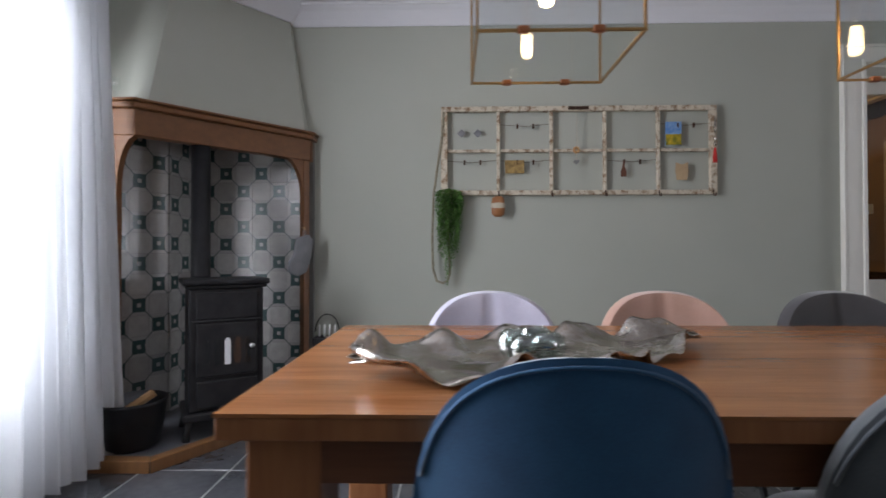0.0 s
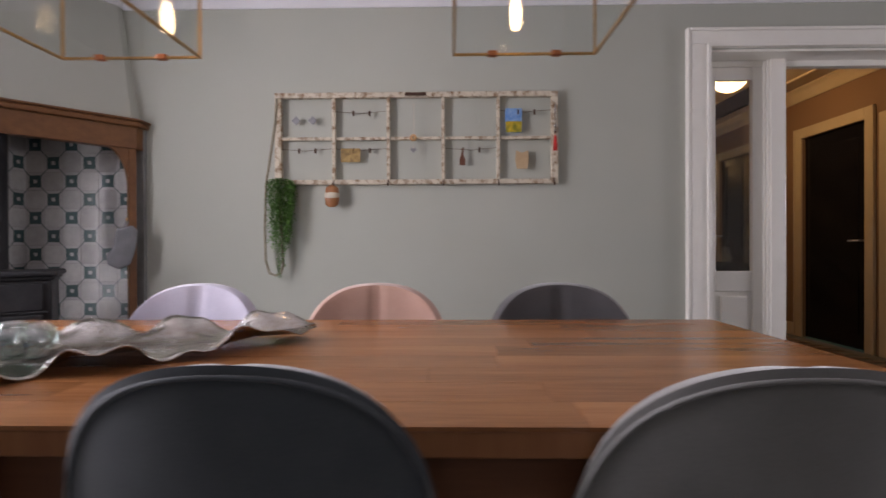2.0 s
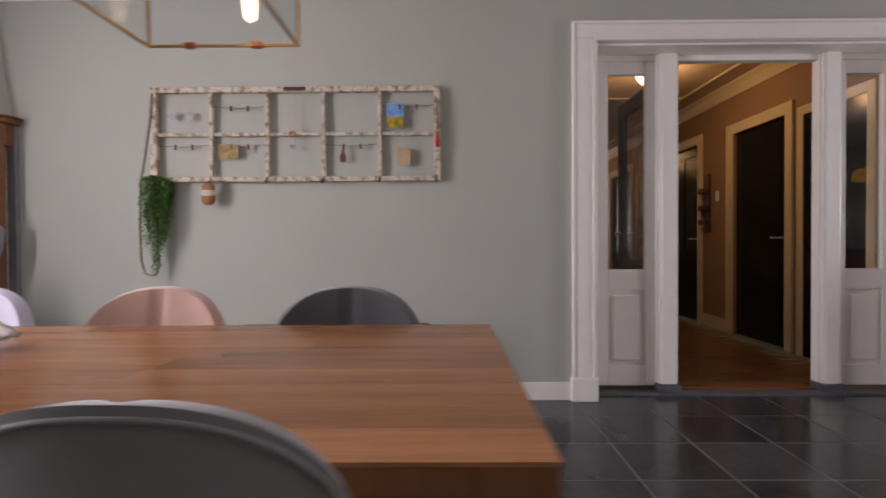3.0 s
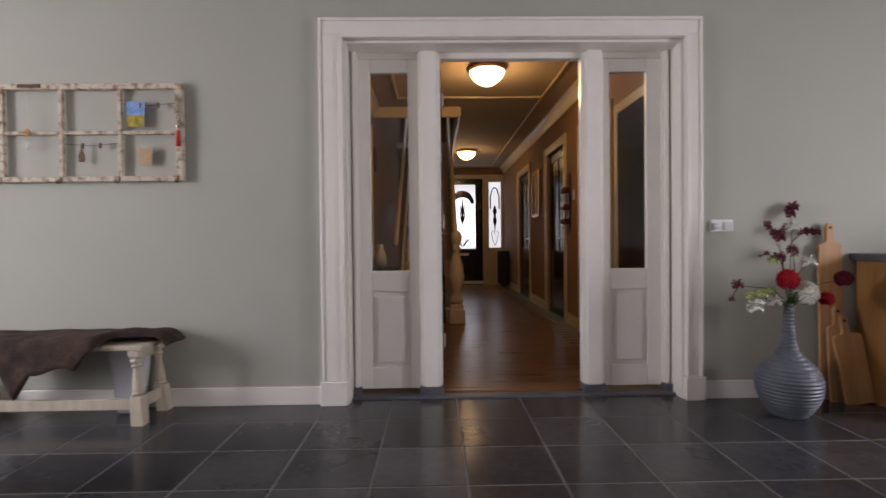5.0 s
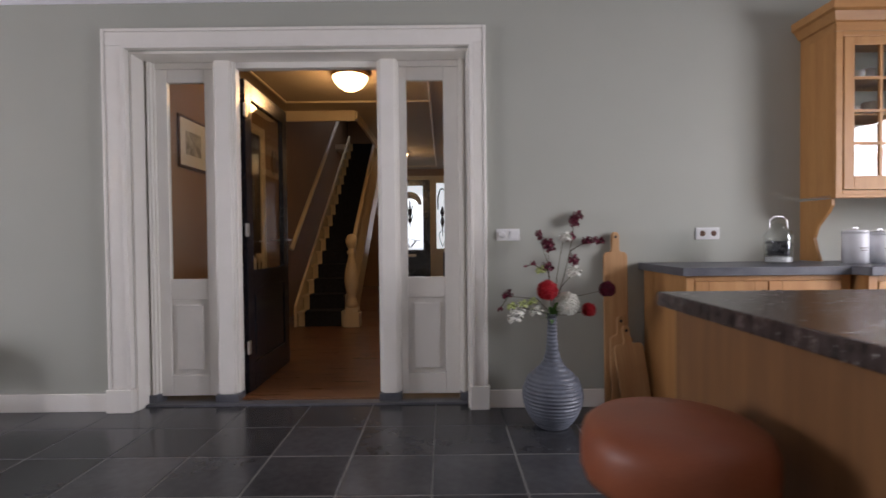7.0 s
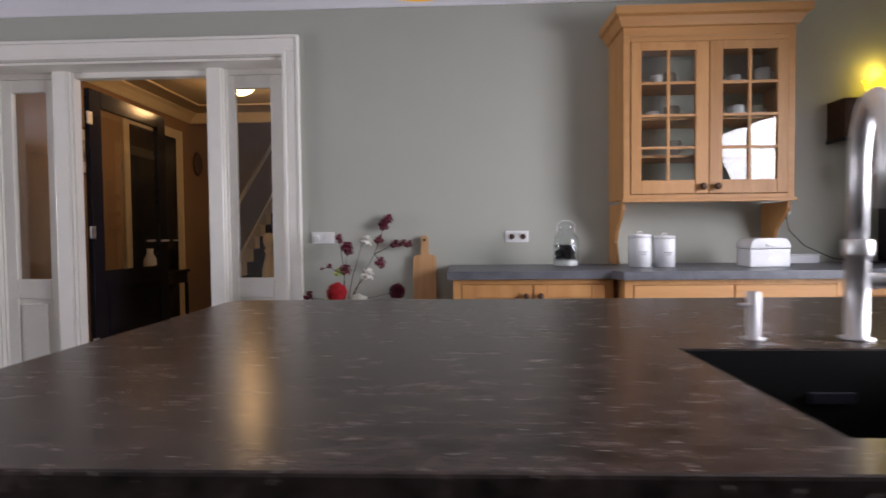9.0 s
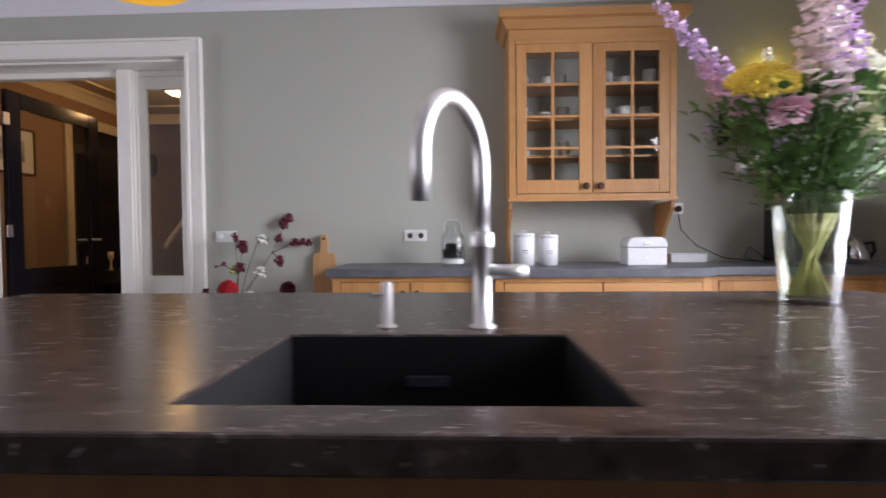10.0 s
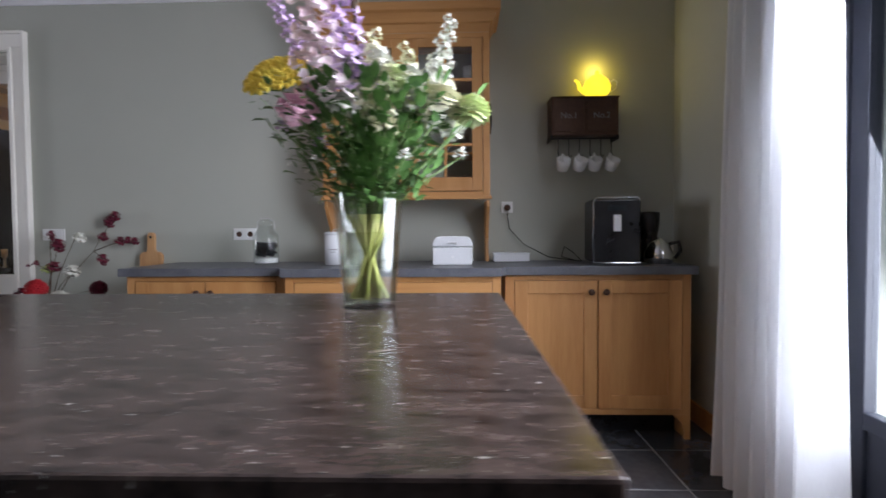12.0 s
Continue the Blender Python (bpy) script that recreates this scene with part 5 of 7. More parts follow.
def leafs(bm, base, tip, w, bend=0.2):
    base, tip = Vector(base), Vector(tip)
    d = tip - base
    s = d.cross(Vector((0.2, 0.1, 1))).normalized() * w
    up = Vector((0, 0, 1)) * d.length * bend
    pts = [base, base + d * 0.3 + s + up * 0.6, base + d * 0.7 + s * 0.7 + up * 0.8, tip, base + d * 0.7 - s * 0.7 + up * 0.8, base + d * 0.3 - s + up * 0.6]
    mid = [base + d * 0.3 + up * 0.45, base + d * 0.7 + up * 0.65]
    v = [bm.verts.new(p) for p in pts]
    m = [bm.verts.new(p) for p in mid]
    bm.faces.new((v[0], v[1], m[0]))
    bm.faces.new((v[1], v[2], m[1], m[0]))
    bm.faces.new((v[2], v[3], m[1]))
    bm.faces.new((v[3], v[4], m[1]))
    bm.faces.new((v[4], v[5], m[0], m[1]))
    bm.faces.new((v[5], v[0], m[0]))


fv = thing("floor_vase", (5.175, 3.235, 0), "ribbed blue grey bottle vase on the tiled floor", "vase")
shape = [(0, 0.088), (0.02, 0.105), (0.05, 0.128), (0.083, 0.147), (0.13, 0.165), (0.18, 0.172), (0.22, 0.168), (0.28, 0.143), (0.31, 0.112), (0.34, 0.078), (0.38, 0.051), (0.43, 0.037), (0.51, 0.029), (0.60, 0.025), (0.64, 0.028)]
prof = []
for k in range(161):
    z = 0.64 * k / 160
    q = max(i for i in range(len(shape) - 1) if shape[i][0] <= z + 1e-9)
    f = (z - shape[q][0]) / (shape[q + 1][0] - shape[q][0])
    r = shape[q][1] + (shape[q + 1][1] - shape[q][1]) * f
    prof.append((r + 0.0032 * math.sin(z * 2 * math.pi / 0.021), z))
prof += [(0.030, 0.645), (0.026, 0.646), (0.020, 0.62)]
part("vase_body", lathe(bmesh.new(), prof, 56), VASE, fv, smooth=True)
ff = thing("artificial_flowers", (5.175, 3.235, 0.62), "burgundy, crimson and white artificial blooms on dark twigs", "flowers")
tw = bmesh.new()


def pompon(bm, c, r, seed):
    """A dense round bloom of many short petals."""
    rnd = random.Random(seed)
    lathe(bm, [(r * 0.3, -r * 0.72), (r * 0.74, -r * 0.3), (r * 0.8, r * 0.1), (r * 0.6, r * 0.5), (r * 0.2, r * 0.72)], 12, c)
    c = Vector(c)
    for k in range(130):
        th, ph = k * 2.39996, math.acos(1 - 1.9 * (k + 0.5) / 130)
        d = Vector((math.sin(ph) * math.cos(th), math.sin(ph) * math.sin(th), math.cos(ph)))
        t = d.cross(Vector((0.13, 0.21, 1))).normalized()
        b = d.cross(t)
        w = r * rnd.uniform(0.15, 0.2)
        o, e = c + d * r * 0.72, c + d * r * rnd.uniform(0.97, 1.08)
        v = [bm.verts.new(q) for q in (o - t * w, o + t * w, e + t * w * 0.9 - b * w * 0.4, e + b * w * 0.5, e - t * w * 0.9 - b * w * 0.4)]
        bm.faces.new(v)
    return bm


# stems: points of the twig, then the blooms on it (offset, radius, petals, dense)
sprays = [
    ([(0.08, 0.06, 0.22), (0.15, 0.18, 0.38), (0.21, 0.27, 0.59)], [((0.222, 0.275, 0.60), 0.034, BURG, 0), ((0.195, 0.26, 0.575), 0.030, BURG, 0), ((0.20, 0.26, 0.55), 0.028, BURG, 0), ((0.17, 0.24, 0.47), 0.030, BURG, 0)]),
    ([(0.15, 0.18, 0.38), (0.24, 0.23, 0.425), (0.36, 0.26, 0.44)], [((0.36, 0.26, 0.44), 0.028, BURG, 0), ((0.32, 0.255, 0.445), 0.026, BURG, 0), ((0.27, 0.25, 0.44), 0.030, BURG, 0)]),
    ([(0.15, 0.18, 0.38), (0.18, 0.21, 0.34)], [((0.18, 0.215, 0.33), 0.034, BURG, 0), ((0.19, 0.21, 0.30), 0.018, BURG, 0)]),
    ([(0.04, 0.04, 0.25), (0.09, 0.10, 0.45)], [((0.11, 0.12, 0.465), 0.036, WPET, 0)]),
    ([(-0.01, 0.04, 0.24), (0.0, 0.08, 0.40)], [((0.0, 0.085, 0.425), 0.036, BURG, 0), ((0.01, 0.08, 0.40), 0.028, BURG, 0), ((-0.02, 0.10, 0.44), 0.022, BURG, 0)]),
    ([(-0.01, 0.04, 0.30), (-0.055, 0.09, 0.48)], [((-0.055, 0.10, 0.49), 0.022, BURG, 0), ((-0.045, 0.10, 0.465), 0.018, BURG, 0)]),
    ([(-0.01, 0.02, 0.20), (-0.01, 0.06, 0.28)], [((-0.012, 0.065, 0.29), 0.036, BURG, 0), ((-0.05, 0.06, 0.275), 0.030, GPET, 0)]),
    ([(-0.01, 0.04, 0.26), (-0.10, 0.04, 0.31), (-0.14, 0.03, 0.30)], [((-0.10, 0.04, 0.315), 0.016, BURG, 0), ((-0.145, 0.03, 0.30), 0.010, BURG, 0)]),
    ([(0.06, 0.02, 0.18), (0.13, 0.02, 0.26)], [((0.135, 0.02, 0.265), 0.040, WPET, 0)]),
    ([(-0.01, -0.03, 0.10)], [((-0.035, -0.045, 0.165), 0.058, CRIM, 1)]),
    ([(0.05, -0.01, 0.04)], [((0.082, -0.02, 0.085), 0.068, WPET, 1)]),
    ([(0.10, -0.01, 0.02)], [((0.205, -0.02, 0.05), 0.040, CRIM, 1)]),
    ([(0.12, 0.0, 0.12)], [((0.315, -0.01, 0.165), 0.046, BURG, 1)]),
    ([(-0.08, 0.03, 0.11), (-0.24, 0.08, 0.12)], [((-0.245, 0.085, 0.13), 0.032, BURG, 0)]),
    ([(-0.24, 0.08, 0.12), (-0.29, 0.07, 0.05)], [((-0.29, 0.07, 0.045), 0.018, BURG, 0)]),
    ([(-0.06, 0.0, 0.04), (-0.16, -0.02, 0.06)], [((-0.215, -0.03, 0.01), 0.042, WPET, 0), ((-0.20, -0.02, 0.05), 0.040, WPET, 0), ((-0.17, -0.02, 0.085), 0.032, GPET, 0), ((-0.235, -0.02, 0.075), 0.028, GPET, 0)]),
    ([(-0.04, 0.0, 0.03)], [((-0.095, -0.02, 0.045), 0.036, WPET, 0), ((-0.11, 0.0, 0.10), 0.028, GPET, 0)]),
]
names = {"burgundy_petals": "burgundy bloom", "crimson_petals": "crimson bloom", "white_petals": "white bloom", "lime_petals": "lime green bloom"}
i = 0
for way, heads in sprays:
    pts = ([(0, 0, -0.12), (0.0, 0.0, 0.02)] if way[0] not in ((0.15, 0.18, 0.38), (-0.24, 0.08, 0.12)) else []) + way
    if len(pts) > 1:
        tube(tw, pts, [0.0034 - 0.0018 * k / (len(pts) - 1) for k in range(len(pts))], 6)
    for c, r, m_, dense in heads:
        tube(tw, [way[-1], c], [0.0016, 0.0012], 5)
        bm = pompon(bmesh.new(), c, r, i) if dense else petals(petals(bmesh.new(), c, r * 1.1, 15, i, size=0.85, cup=0.5), (c[0], c[1], c[2] - r * 0.1), r * 0.7, 11, i + 50, size=0.9, cup=-0.3)
        part("bloom", bm, m_, ff, names[m_.name])
        i += 1
part("twig", tw, TWIG, ff, smooth=True)
lf = bmesh.new()
rnd = random.Random(9)
for k in range(14):
    a = rnd.uniform(0, 6.28)
    leafs(lf, (0, 0, 0.0), (rnd.uniform(0.05, 0.14) * math.cos(a), 0.06 * math.sin(a), rnd.uniform(-0.04, 0.12)), 0.014)
part("leaves", lf, LEAF, ff, kind="stuff")


def cutting_board(at, w, h, hw, hh, lean, label, turn=0.0, roll=0.0, round_=0.02):
    b = new("cutting_board")
    b.matrix_basis = pose(*at, -lean, roll, turn)
    tagged(b, label, "cutting board", "cutting boards by the wall")
    ol = [(-w / 2, 0), (w / 2, 0), (w / 2, h - round_), (w / 2 - round_, h), (hw / 2 + 0.01, h), (hw / 2, h + 0.015), (hw / 2, h + hh - 0.02), (hw / 4, h + hh), (-hw / 4, h + hh), (-hw / 2, h + hh - 0.02), (-hw / 2, h + 0.015), (-hw / 2 - 0.01, h), (-w / 2 + round_, h), (-w / 2, h - round_)]
    part("board", slab(bmesh.new(), ol, -0.011, 0.011), BOARD, b, bevel=0.004)
    part("hanging_hole", lathe(bmesh.new(), [(0.009, 0), (0.009, 0.002)], 14, (0, 0, 0)), IRON, b).matrix_basis = pose(0, -0.0115, h + hh - 0.03, 90, 0, 0)


cutting_board((5.635, 3.49, 0.0), 0.15, 0.99, 0.05, 0.125, 1.4, "tall narrow wooden cutting board leaning on the wall")
cutting_board((5.735, 3.39, 0.0), 0.185, 0.43, 0.045, 0.11, 8, "short wooden cutting board with dark grain leaning against others", turn=2, roll=-6)
cutting_board((5.655, 3.44, 0.0), 0.14, 0.47, 0.05, 0.12, 4, "small wooden cutting board leaning behind another")


def plate_pair(name, x, z, label, sockets):
    p = thing(name, (x, NY, z), label, name.replace("_", " "))
    part("plate", boxes((-0.075, 0.075, -0.010, 0, -0.038, 0.038)), PORCELAIN, p, bevel=0.004)
    for s in (-1, 1):
        if sockets:
            part("socket_ring", lathe(bmesh.new(), [(0.024, 0), (0.028, 0.004), (0.022, 0.004), (0.018, 0.001)], 20), PORCELAIN, p, smooth=False).matrix_basis = pose(s * 0.036, -0.010, 0, 90, 0, 0)
            part("socket_well", lathe(bmesh.new(), [(0.018, 0), (0.018, 0.0015)], 20), DARKKNOB, p, "dark socket well").matrix_basis = pose(s * 0.036, -0.010, 0, 90, 0, 0)
        elif s < 0:
            part("dimmer_knob", lathe(bmesh.new(), [(0.02, 0), (0.018, 0.018), (0.01, 0.02)], 20), PORCELAIN, p, smooth=True).matrix_basis = pose(-0.036, -0.010, 0, 90, 0, 0)
        else:
            part("rocker", boxes((0.010, 0.062, -0.015, -0.010, -0.026, 0.026)), PORCELAIN, p, bevel=0.002)


plate_pair("light_switch", 4.965, 1.105, "white double wall switch with dimmer", False)
plate_pair("wall_socket", 6.235, 1.10, "white double wall socket above the worktop", True)

# ---- kitchen run ----


def base_unit(x0, x1, front, fronts, label, z0=0.13, drawers=False, left_foot=False):
    u = thing("base_cabinet", (x0, front, 0), label, "kitchen cabinet", "kitchen base cabinets")
    w, d = x1 - x0, NY - 0.02 - front
    part("carcass", boxes((0, w, 0.022, d, z0, 0.873)), OAK, u)
    part("face_frame", boxes((0, 0.045, 0, 0.022, z0, 0.873), (w - 0.045, w, 0, 0.022, z0, 0.873), (0.045, w - 0.045, 0, 0.022, 0.848, 0.873), (0.045, w - 0.045, 0, 0.022, z0, z0 + 0.03)), OAK, u, bevel=0.002)
    n = fronts
    fw = (w - 0.09) / n
    for k in range(n):
        a, b = 0.045 + k * fw + 0.003, 0.045 + (k + 1) * fw - 0.003
        if drawers:
            for lo, hi in ((0.645, 0.845), (0.44, 0.639), (z0 + 0.033, 0.434)):
                dd = part("drawer_front", boxes((a, b, -0.004, 0.018, lo, hi)), OAKX, u, bevel=0.004)
                cup = bmesh.new()
                c = (a + b) / 2
                for s in range(1):
                    lathe(cup, [(0.034, 0), (0.03, 0.012), (0.018, 0.022), (0.004, 0.024)], 18, (0, 0, 0), 0.7)
                part("cup_handle", cup, DARKKNOB, dd, "dark bronze cup handle", smooth=True).matrix_basis = pose(c, -0.004, (lo + hi) / 2 - 0.01, 90, 0, 0)
        else:
            dd = part("door", boxes((a, a + 0.07, -0.004, 0.018, z0 + 0.033, 0.845), (b - 0.07, b, -0.004, 0.018, z0 + 0.033, 0.845), (a + 0.07, b - 0.07, -0.004, 0.018, 0.775, 0.845), (a + 0.07, b - 0.07, -0.004, 0.018, z0 + 0.033, z0 + 0.103)), OAK, u, bevel=0.003)
            part("door_panel", boxes((a + 0.07, b - 0.07, 0.004, 0.014, z0 + 0.103, 0.775)), OAK, dd)
            kx = b - 0.035 if k % 2 == 0 else a + 0.035
            part("knob", lathe(bmesh.new(), [(0.007, 0), (0.007, 0.012), (0.017, 0.02), (0.017, 0.026), (0.008, 0.031)], 16), DARKKNOB, dd, "dark bronze knob", smooth=True).matrix_basis = pose(kx, -0.004, 0.785, 90, 0, 0)
    for a, s in ((0.0, 1), (w, -1)):
        ol = [(a, 0), (a + s * 0.03, 0), (a + s * 0.032, 0.05), (a + s * 0.045, 0.09), (a + s * 0.08, 0.12), (a + s * 0.09, z0), (a, z0)]
        part("foot", slab(bmesh.new(), ol, 0.0, 0.022), OAK, u, "shaped oak foot")
        sx = sorted((a, a + s * 0.022))
        part("end_panel_foot", boxes((sx[0], sx[1], 0.0222, d, 0.0, z0 - 0.001)), OAK, u)
    # Black board set behind the feet in place of the shade below.
    part("black_base", boxes((0.03, w - 0.03, 0.12, 0.135, 0, z0)), BLACKPLASTIC, u, "black board for the shade under the cabinet")
    return u


base_unit(5.825, 6.685, 2.985, 2, "honey oak base cabinet with two framed doors and dark knobs")
base_unit(6.715, 7.835, 2.905, 2, "honey oak base cabinet with drawers and cup handles", drawers=True)
base_unit(7.865, 8.835, 2.985, 2, "honey oak base cabinet with two framed doors on shaped feet")
wt = thing("worktop", (0, 0, 0.876), "dark grey stone worktop along the wall, stepped forward in the middle", "worktop")
part("end_slab", prism(bmesh.new(), [(5.795, NY - 0.002), (5.795, 2.955), (6.67, 2.955), (6.70, 2.882), (6.70, NY - 0.002)], 0.0, 0.044), SLATE, wt, bevel=0.002)
part("middle_slab", prism(bmesh.new(), [(6.701, NY - 0.002), (6.701, 2.87), (7.834, 2.87), (7.834, NY - 0.002)], 0.0, 0.044), SLATE, wt, bevel=0.002)
part("end_slab", prism(bmesh.new(), [(7.835, NY - 0.002), (7.835, 2.882), (7.87, 2.955), (8.86, 2.955), (8.86, NY - 0.002)], 0.0, 0.044), SLATE, wt, bevel=0.002)

# wall cabinet
wc = thing("wall_cabinet", (6.825, 3.262, 0), "honey oak glazed wall cabinet with moulded cornice, full of crockery", "wall cabinet")
CW, Z0, Z1 = 0.98, 1.315, 2.255
part("carcass", boxes((0, 0.02, 0.02, 0.308, Z0, Z1), (CW - 0.02, CW, 0.02, 0.308, Z0, Z1), (0.02, CW - 0.02, 0.29, 0.308, Z0, Z1), (0.02, CW - 0.02, 0.02, 0.29, Z0, Z0 + 0.02), (0.02, CW - 0.02, 0.02, 0.29, Z1 - 0.02, Z1)), OAK, wc)
for z in (1.56, 1.78, 1.99):
    part("shelf", boxes((0.02, CW - 0.02, 0.04, 0.29, z, z + 0.014)), OAKX, wc)
part("face_frame", boxes((0, 0.04, 0, 0.02, Z0, Z1), (CW - 0.04, CW, 0, 0.02, Z0, Z1), (0.04, CW - 0.04, 0, 0.02, Z1 - 0.03, Z1), (0.04, CW - 0.04, 0, 0.02, Z0, Z0 + 0.025), (-0.01, CW + 0.01, -0.012, 0.03, Z0 - 0.02, Z0)), OAKX, wc, bevel=0.003)
cr = [(0.0, Z1), (0.0, Z1 + 0.05), (0.015, Z1 + 0.055), (0.04, Z1 + 0.10), (0.06, Z1 + 0.11), (0.06, Z1 + 0.155)]
bm = bmesh.new()
rr = []
for o, z in cr:
    rr.append([bm.verts.new(q) for q in ((-o, -o, z), (CW + o, -o, z), (CW + o, 0.308, z), (-o, 0.308, z))])
for a, b in zip(rr, rr[1:]):
    for i in range(4):
        bm.faces.new((a[i], a[(i + 1) % 4], b[(i + 1) % 4], b[i]))
bm.faces.new(rr[-1])
part("cornice", bm, OAKX, wc, "moulded oak cornice")
side = [(0.03, Z0 - 0.021), (0.03, Z0 - 0.06), (0.06, Z0 - 0.10), (0.14, Z0 - 0.18), (0.17, Z0 - 0.25), (0.15, Z0 - 0.32), (0.12, 0.924), (0.288, 0.924), (0.288, Z0 - 0.021)]
for x in (0.0, CW - 0.02):
    bm = bmesh.new()
    A = [bm.verts.new((x, y, z)) for y, z in side]
    B = [bm.verts.new((x + 0.02, y, z)) for y, z in side]
    bm.faces.new(A), bm.faces.new(B[::-1])
    for i in range(len(side)):
        bm.faces.new((A[i], B[i], B[(i + 1) % len(side)], A[(i + 1) % len(side)]))
    part("side_bracket", bm, OAK, wc, "curved oak side bracket", bevel=0.002)
part("back_board", boxes((0.02, CW - 0.02, 0.30, 0.308, 0.906, Z0 - 0.001)), WALL, wc, "grey painted back board")
for k in range(2):
    a, b = (0.043, CW / 2 - 0.002) if k == 0 else (CW / 2 + 0.002, CW - 0.043)
    z0, z1 = Z0 + 0.028, Z1 - 0.033
    gx0, gx1, gz0, gz1 = a + (0.06 if k == 0 else 0.075), b - (0.075 if k == 0 else 0.06), z0 + 0.08, z1 - 0.05
    dd = part("door", boxes((a, gx0, -0.006, 0.016, z0, z1), (gx1, b, -0.006, 0.016, z0, z1), (gx0, gx1, -0.006, 0.016, gz1, z1), (gx0, gx1, -0.006, 0.016, z0, gz0)), OAK, wc, bevel=0.003)
    mid = (gx0 + gx1) / 2
    part("glazing_bar", boxes((mid - 0.008, mid + 0.008, -0.004, 0.012, gz0, gz1)), OAK, dd)
    gh = (gz1 - gz0) / 4
    for j in range(1, 4):
        part("glazing_bar", boxes((gx0, mid - 0.008, -0.003, 0.011, gz0 + j * gh - 0.008, gz0 + j * gh + 0.008), (mid + 0.008, gx1, -0.003, 0.011, gz0 + j * gh - 0.008, gz0 + j * gh + 0.008)), OAKX, dd)
    for j in range(4):
        for q0, q1 in ((gx0, mid - 0.008), (mid + 0.008, gx1)):
            part("pane", boxes((q0, q1, 0.004, 0.007, gz0 + j * gh + (0.008 if j else 0), gz0 + (j + 1) * gh - (0.008 if j < 3 else 0))), GLASS, dd, "small clear pane")
    kx = b - 0.04 if k == 0 else a + 0.04
    part("knob", lathe(bmesh.new(), [(0.008, 0), (0.008, 0.012), (0.02, 0.02), (0.02, 0.026), (0.008, 0.031)], 16), DARKKNOB, dd, "dark bronze knob", smooth=True).matrix_basis = pose(kx, -0.006, z0 + 0.04, 90, 0, 0)


def cup(at, r, h, material=PORCELAIN, label="white cup on the cabinet shelf", name="cup", group="crockery in the wall cabinet"):
    c = thing(name, at, label, name, group)
    part("body", lathe(bmesh.new(), [(r * 0.55, 0), (r * 0.6, 0.003), (r * 0.95, h * 0.4), (r, h), (r * 0.93, h), (r * 0.85, h * 0.4), (r * 0.4, 0.008)], 18), material, c, smooth=True)
    if material is PORCELAIN and h < 0.12:
        part("handle", tube(bmesh.new(), [(r * 0.93, 0, h * 0.8), (r * 1.5, 0, h * 0.75), (r * 1.5, 0, h * 0.4), (r * 0.9, 0, h * 0.25)], 0.004, 6), PORCELAIN, c, smooth=True)


rnd = random.Random(21)
for zi, z in enumerate((1.336, 1.575, 1.795, 2.005)):
    for k in range(7):
        x = 6.93 + k * 0.125 + rnd.uniform(-0.02, 0.02)
        if 7.28 < x < 7.35:
            continue
        y = 3.262 + rnd.uniform(0.12, 0.2)
        if zi == 0:
            cup((x, y, z), 0.028, rnd.uniform(0.07, 0.12), GLASS, "clear drinking glass on the cabinet shelf", "glass")
        elif zi == 1 and k > 3:
            cup((x, y, z), 0.028, 0.13, GLASS, "tall clear glass on the cabinet shelf", "glass")
        elif rnd.random() < 0.88:
            cup((x, y, z), rnd.uniform(0.034, 0.045), rnd.uniform(0.06, 0.10))


def canister(x, y, r, h, label):
    c = thing("canister", (x, y, 0.921), label, "storage tin", "white tins")
    part("body", lathe(bmesh.new(), [(r, 0), (r, h * 0.88), (r * 0.98, h * 0.885)], 28), ENAMEL, c, smooth=True)
    part("lid", lathe(bmesh.new(), [(r * 1.02, h * 0.886), (r * 1.02, h * 0.95), (r * 0.95, h * 0.99), (r * 0.2, h)], 28), ENAMEL, c, "white lid", smooth=True)
    part("lid_grip", tube(bmesh.new(), [(-0.012, 0, h), (-0.012, 0, h + 0.012), (0.012, 0, h + 0.012), (0.012, 0, h)], 0.003, 6), STEEL, c)
    part("lettering_bar", boxes((-0.02, 0.02, -r - 0.0015, -r + 0.004, h * 0.45, h * 0.47), (-0.014, 0.014, -r - 0.0015, -r + 0.004, h * 0.38, h * 0.395)), DARKKNOB, c)


canister(6.905, 3.22, 0.062, 0.19, "tall round white enamel storage tin")
canister(7.045, 3.22, 0.058, 0.18, "round white enamel storage tin")
bb = thing("bread_bin", (7.585, 3.19, 0.921), "small white enamel bread bin with rounded lid", "bread bin")
ol = [(-0.11, 0.0), (-0.11, 0.12), (-0.104, 0.14), (-0.09, 0.155), (-0.07, 0.16), (0.07, 0.16), (0.09, 0.155), (0.104, 0.14), (0.11, 0.12), (0.11, 0.0)]
part("bin_body", slab(bmesh.new(), [(x, min(z, 0.098)) for x, z in (ol[0], (-0.11, 0.098), (0.11, 0.098), ol[-1])], -0.07, 0.07), ENAMEL, bb, bevel=0.006)
part("bin_lid", slab(bmesh.new(), [(-0.113, 0.101), (-0.113, 0.12)] + ol[2:8] + [(0.113, 0.12), (0.113, 0.101)], -0.073, 0.073), ENAMEL, bb, bevel=0.008, segments=3)
part("lid_handle", boxes((-0.025, 0.025, -0.09, -0.074, 0.118, 0.13)), STEEL, bb, "steel handle", bevel=0.005)
part("emblem", slab(bmesh.new(), [(0, 0.035), (0.012, 0.045), (0, 0.055), (-0.012, 0.045)], -0.0715, -0.0705), STEEL, bb)
tb = thing("white_tray", (7.945, 3.45, 0.921), "low white box on the worktop", "box")
part("tray_box", boxes((-0.11, 0.11, -0.04, 0.04, 0, 0.045), (-0.114, 0.114, -0.044, 0.044, 0.045, 0.055)), ENAMEL, tb, bevel=0.004)
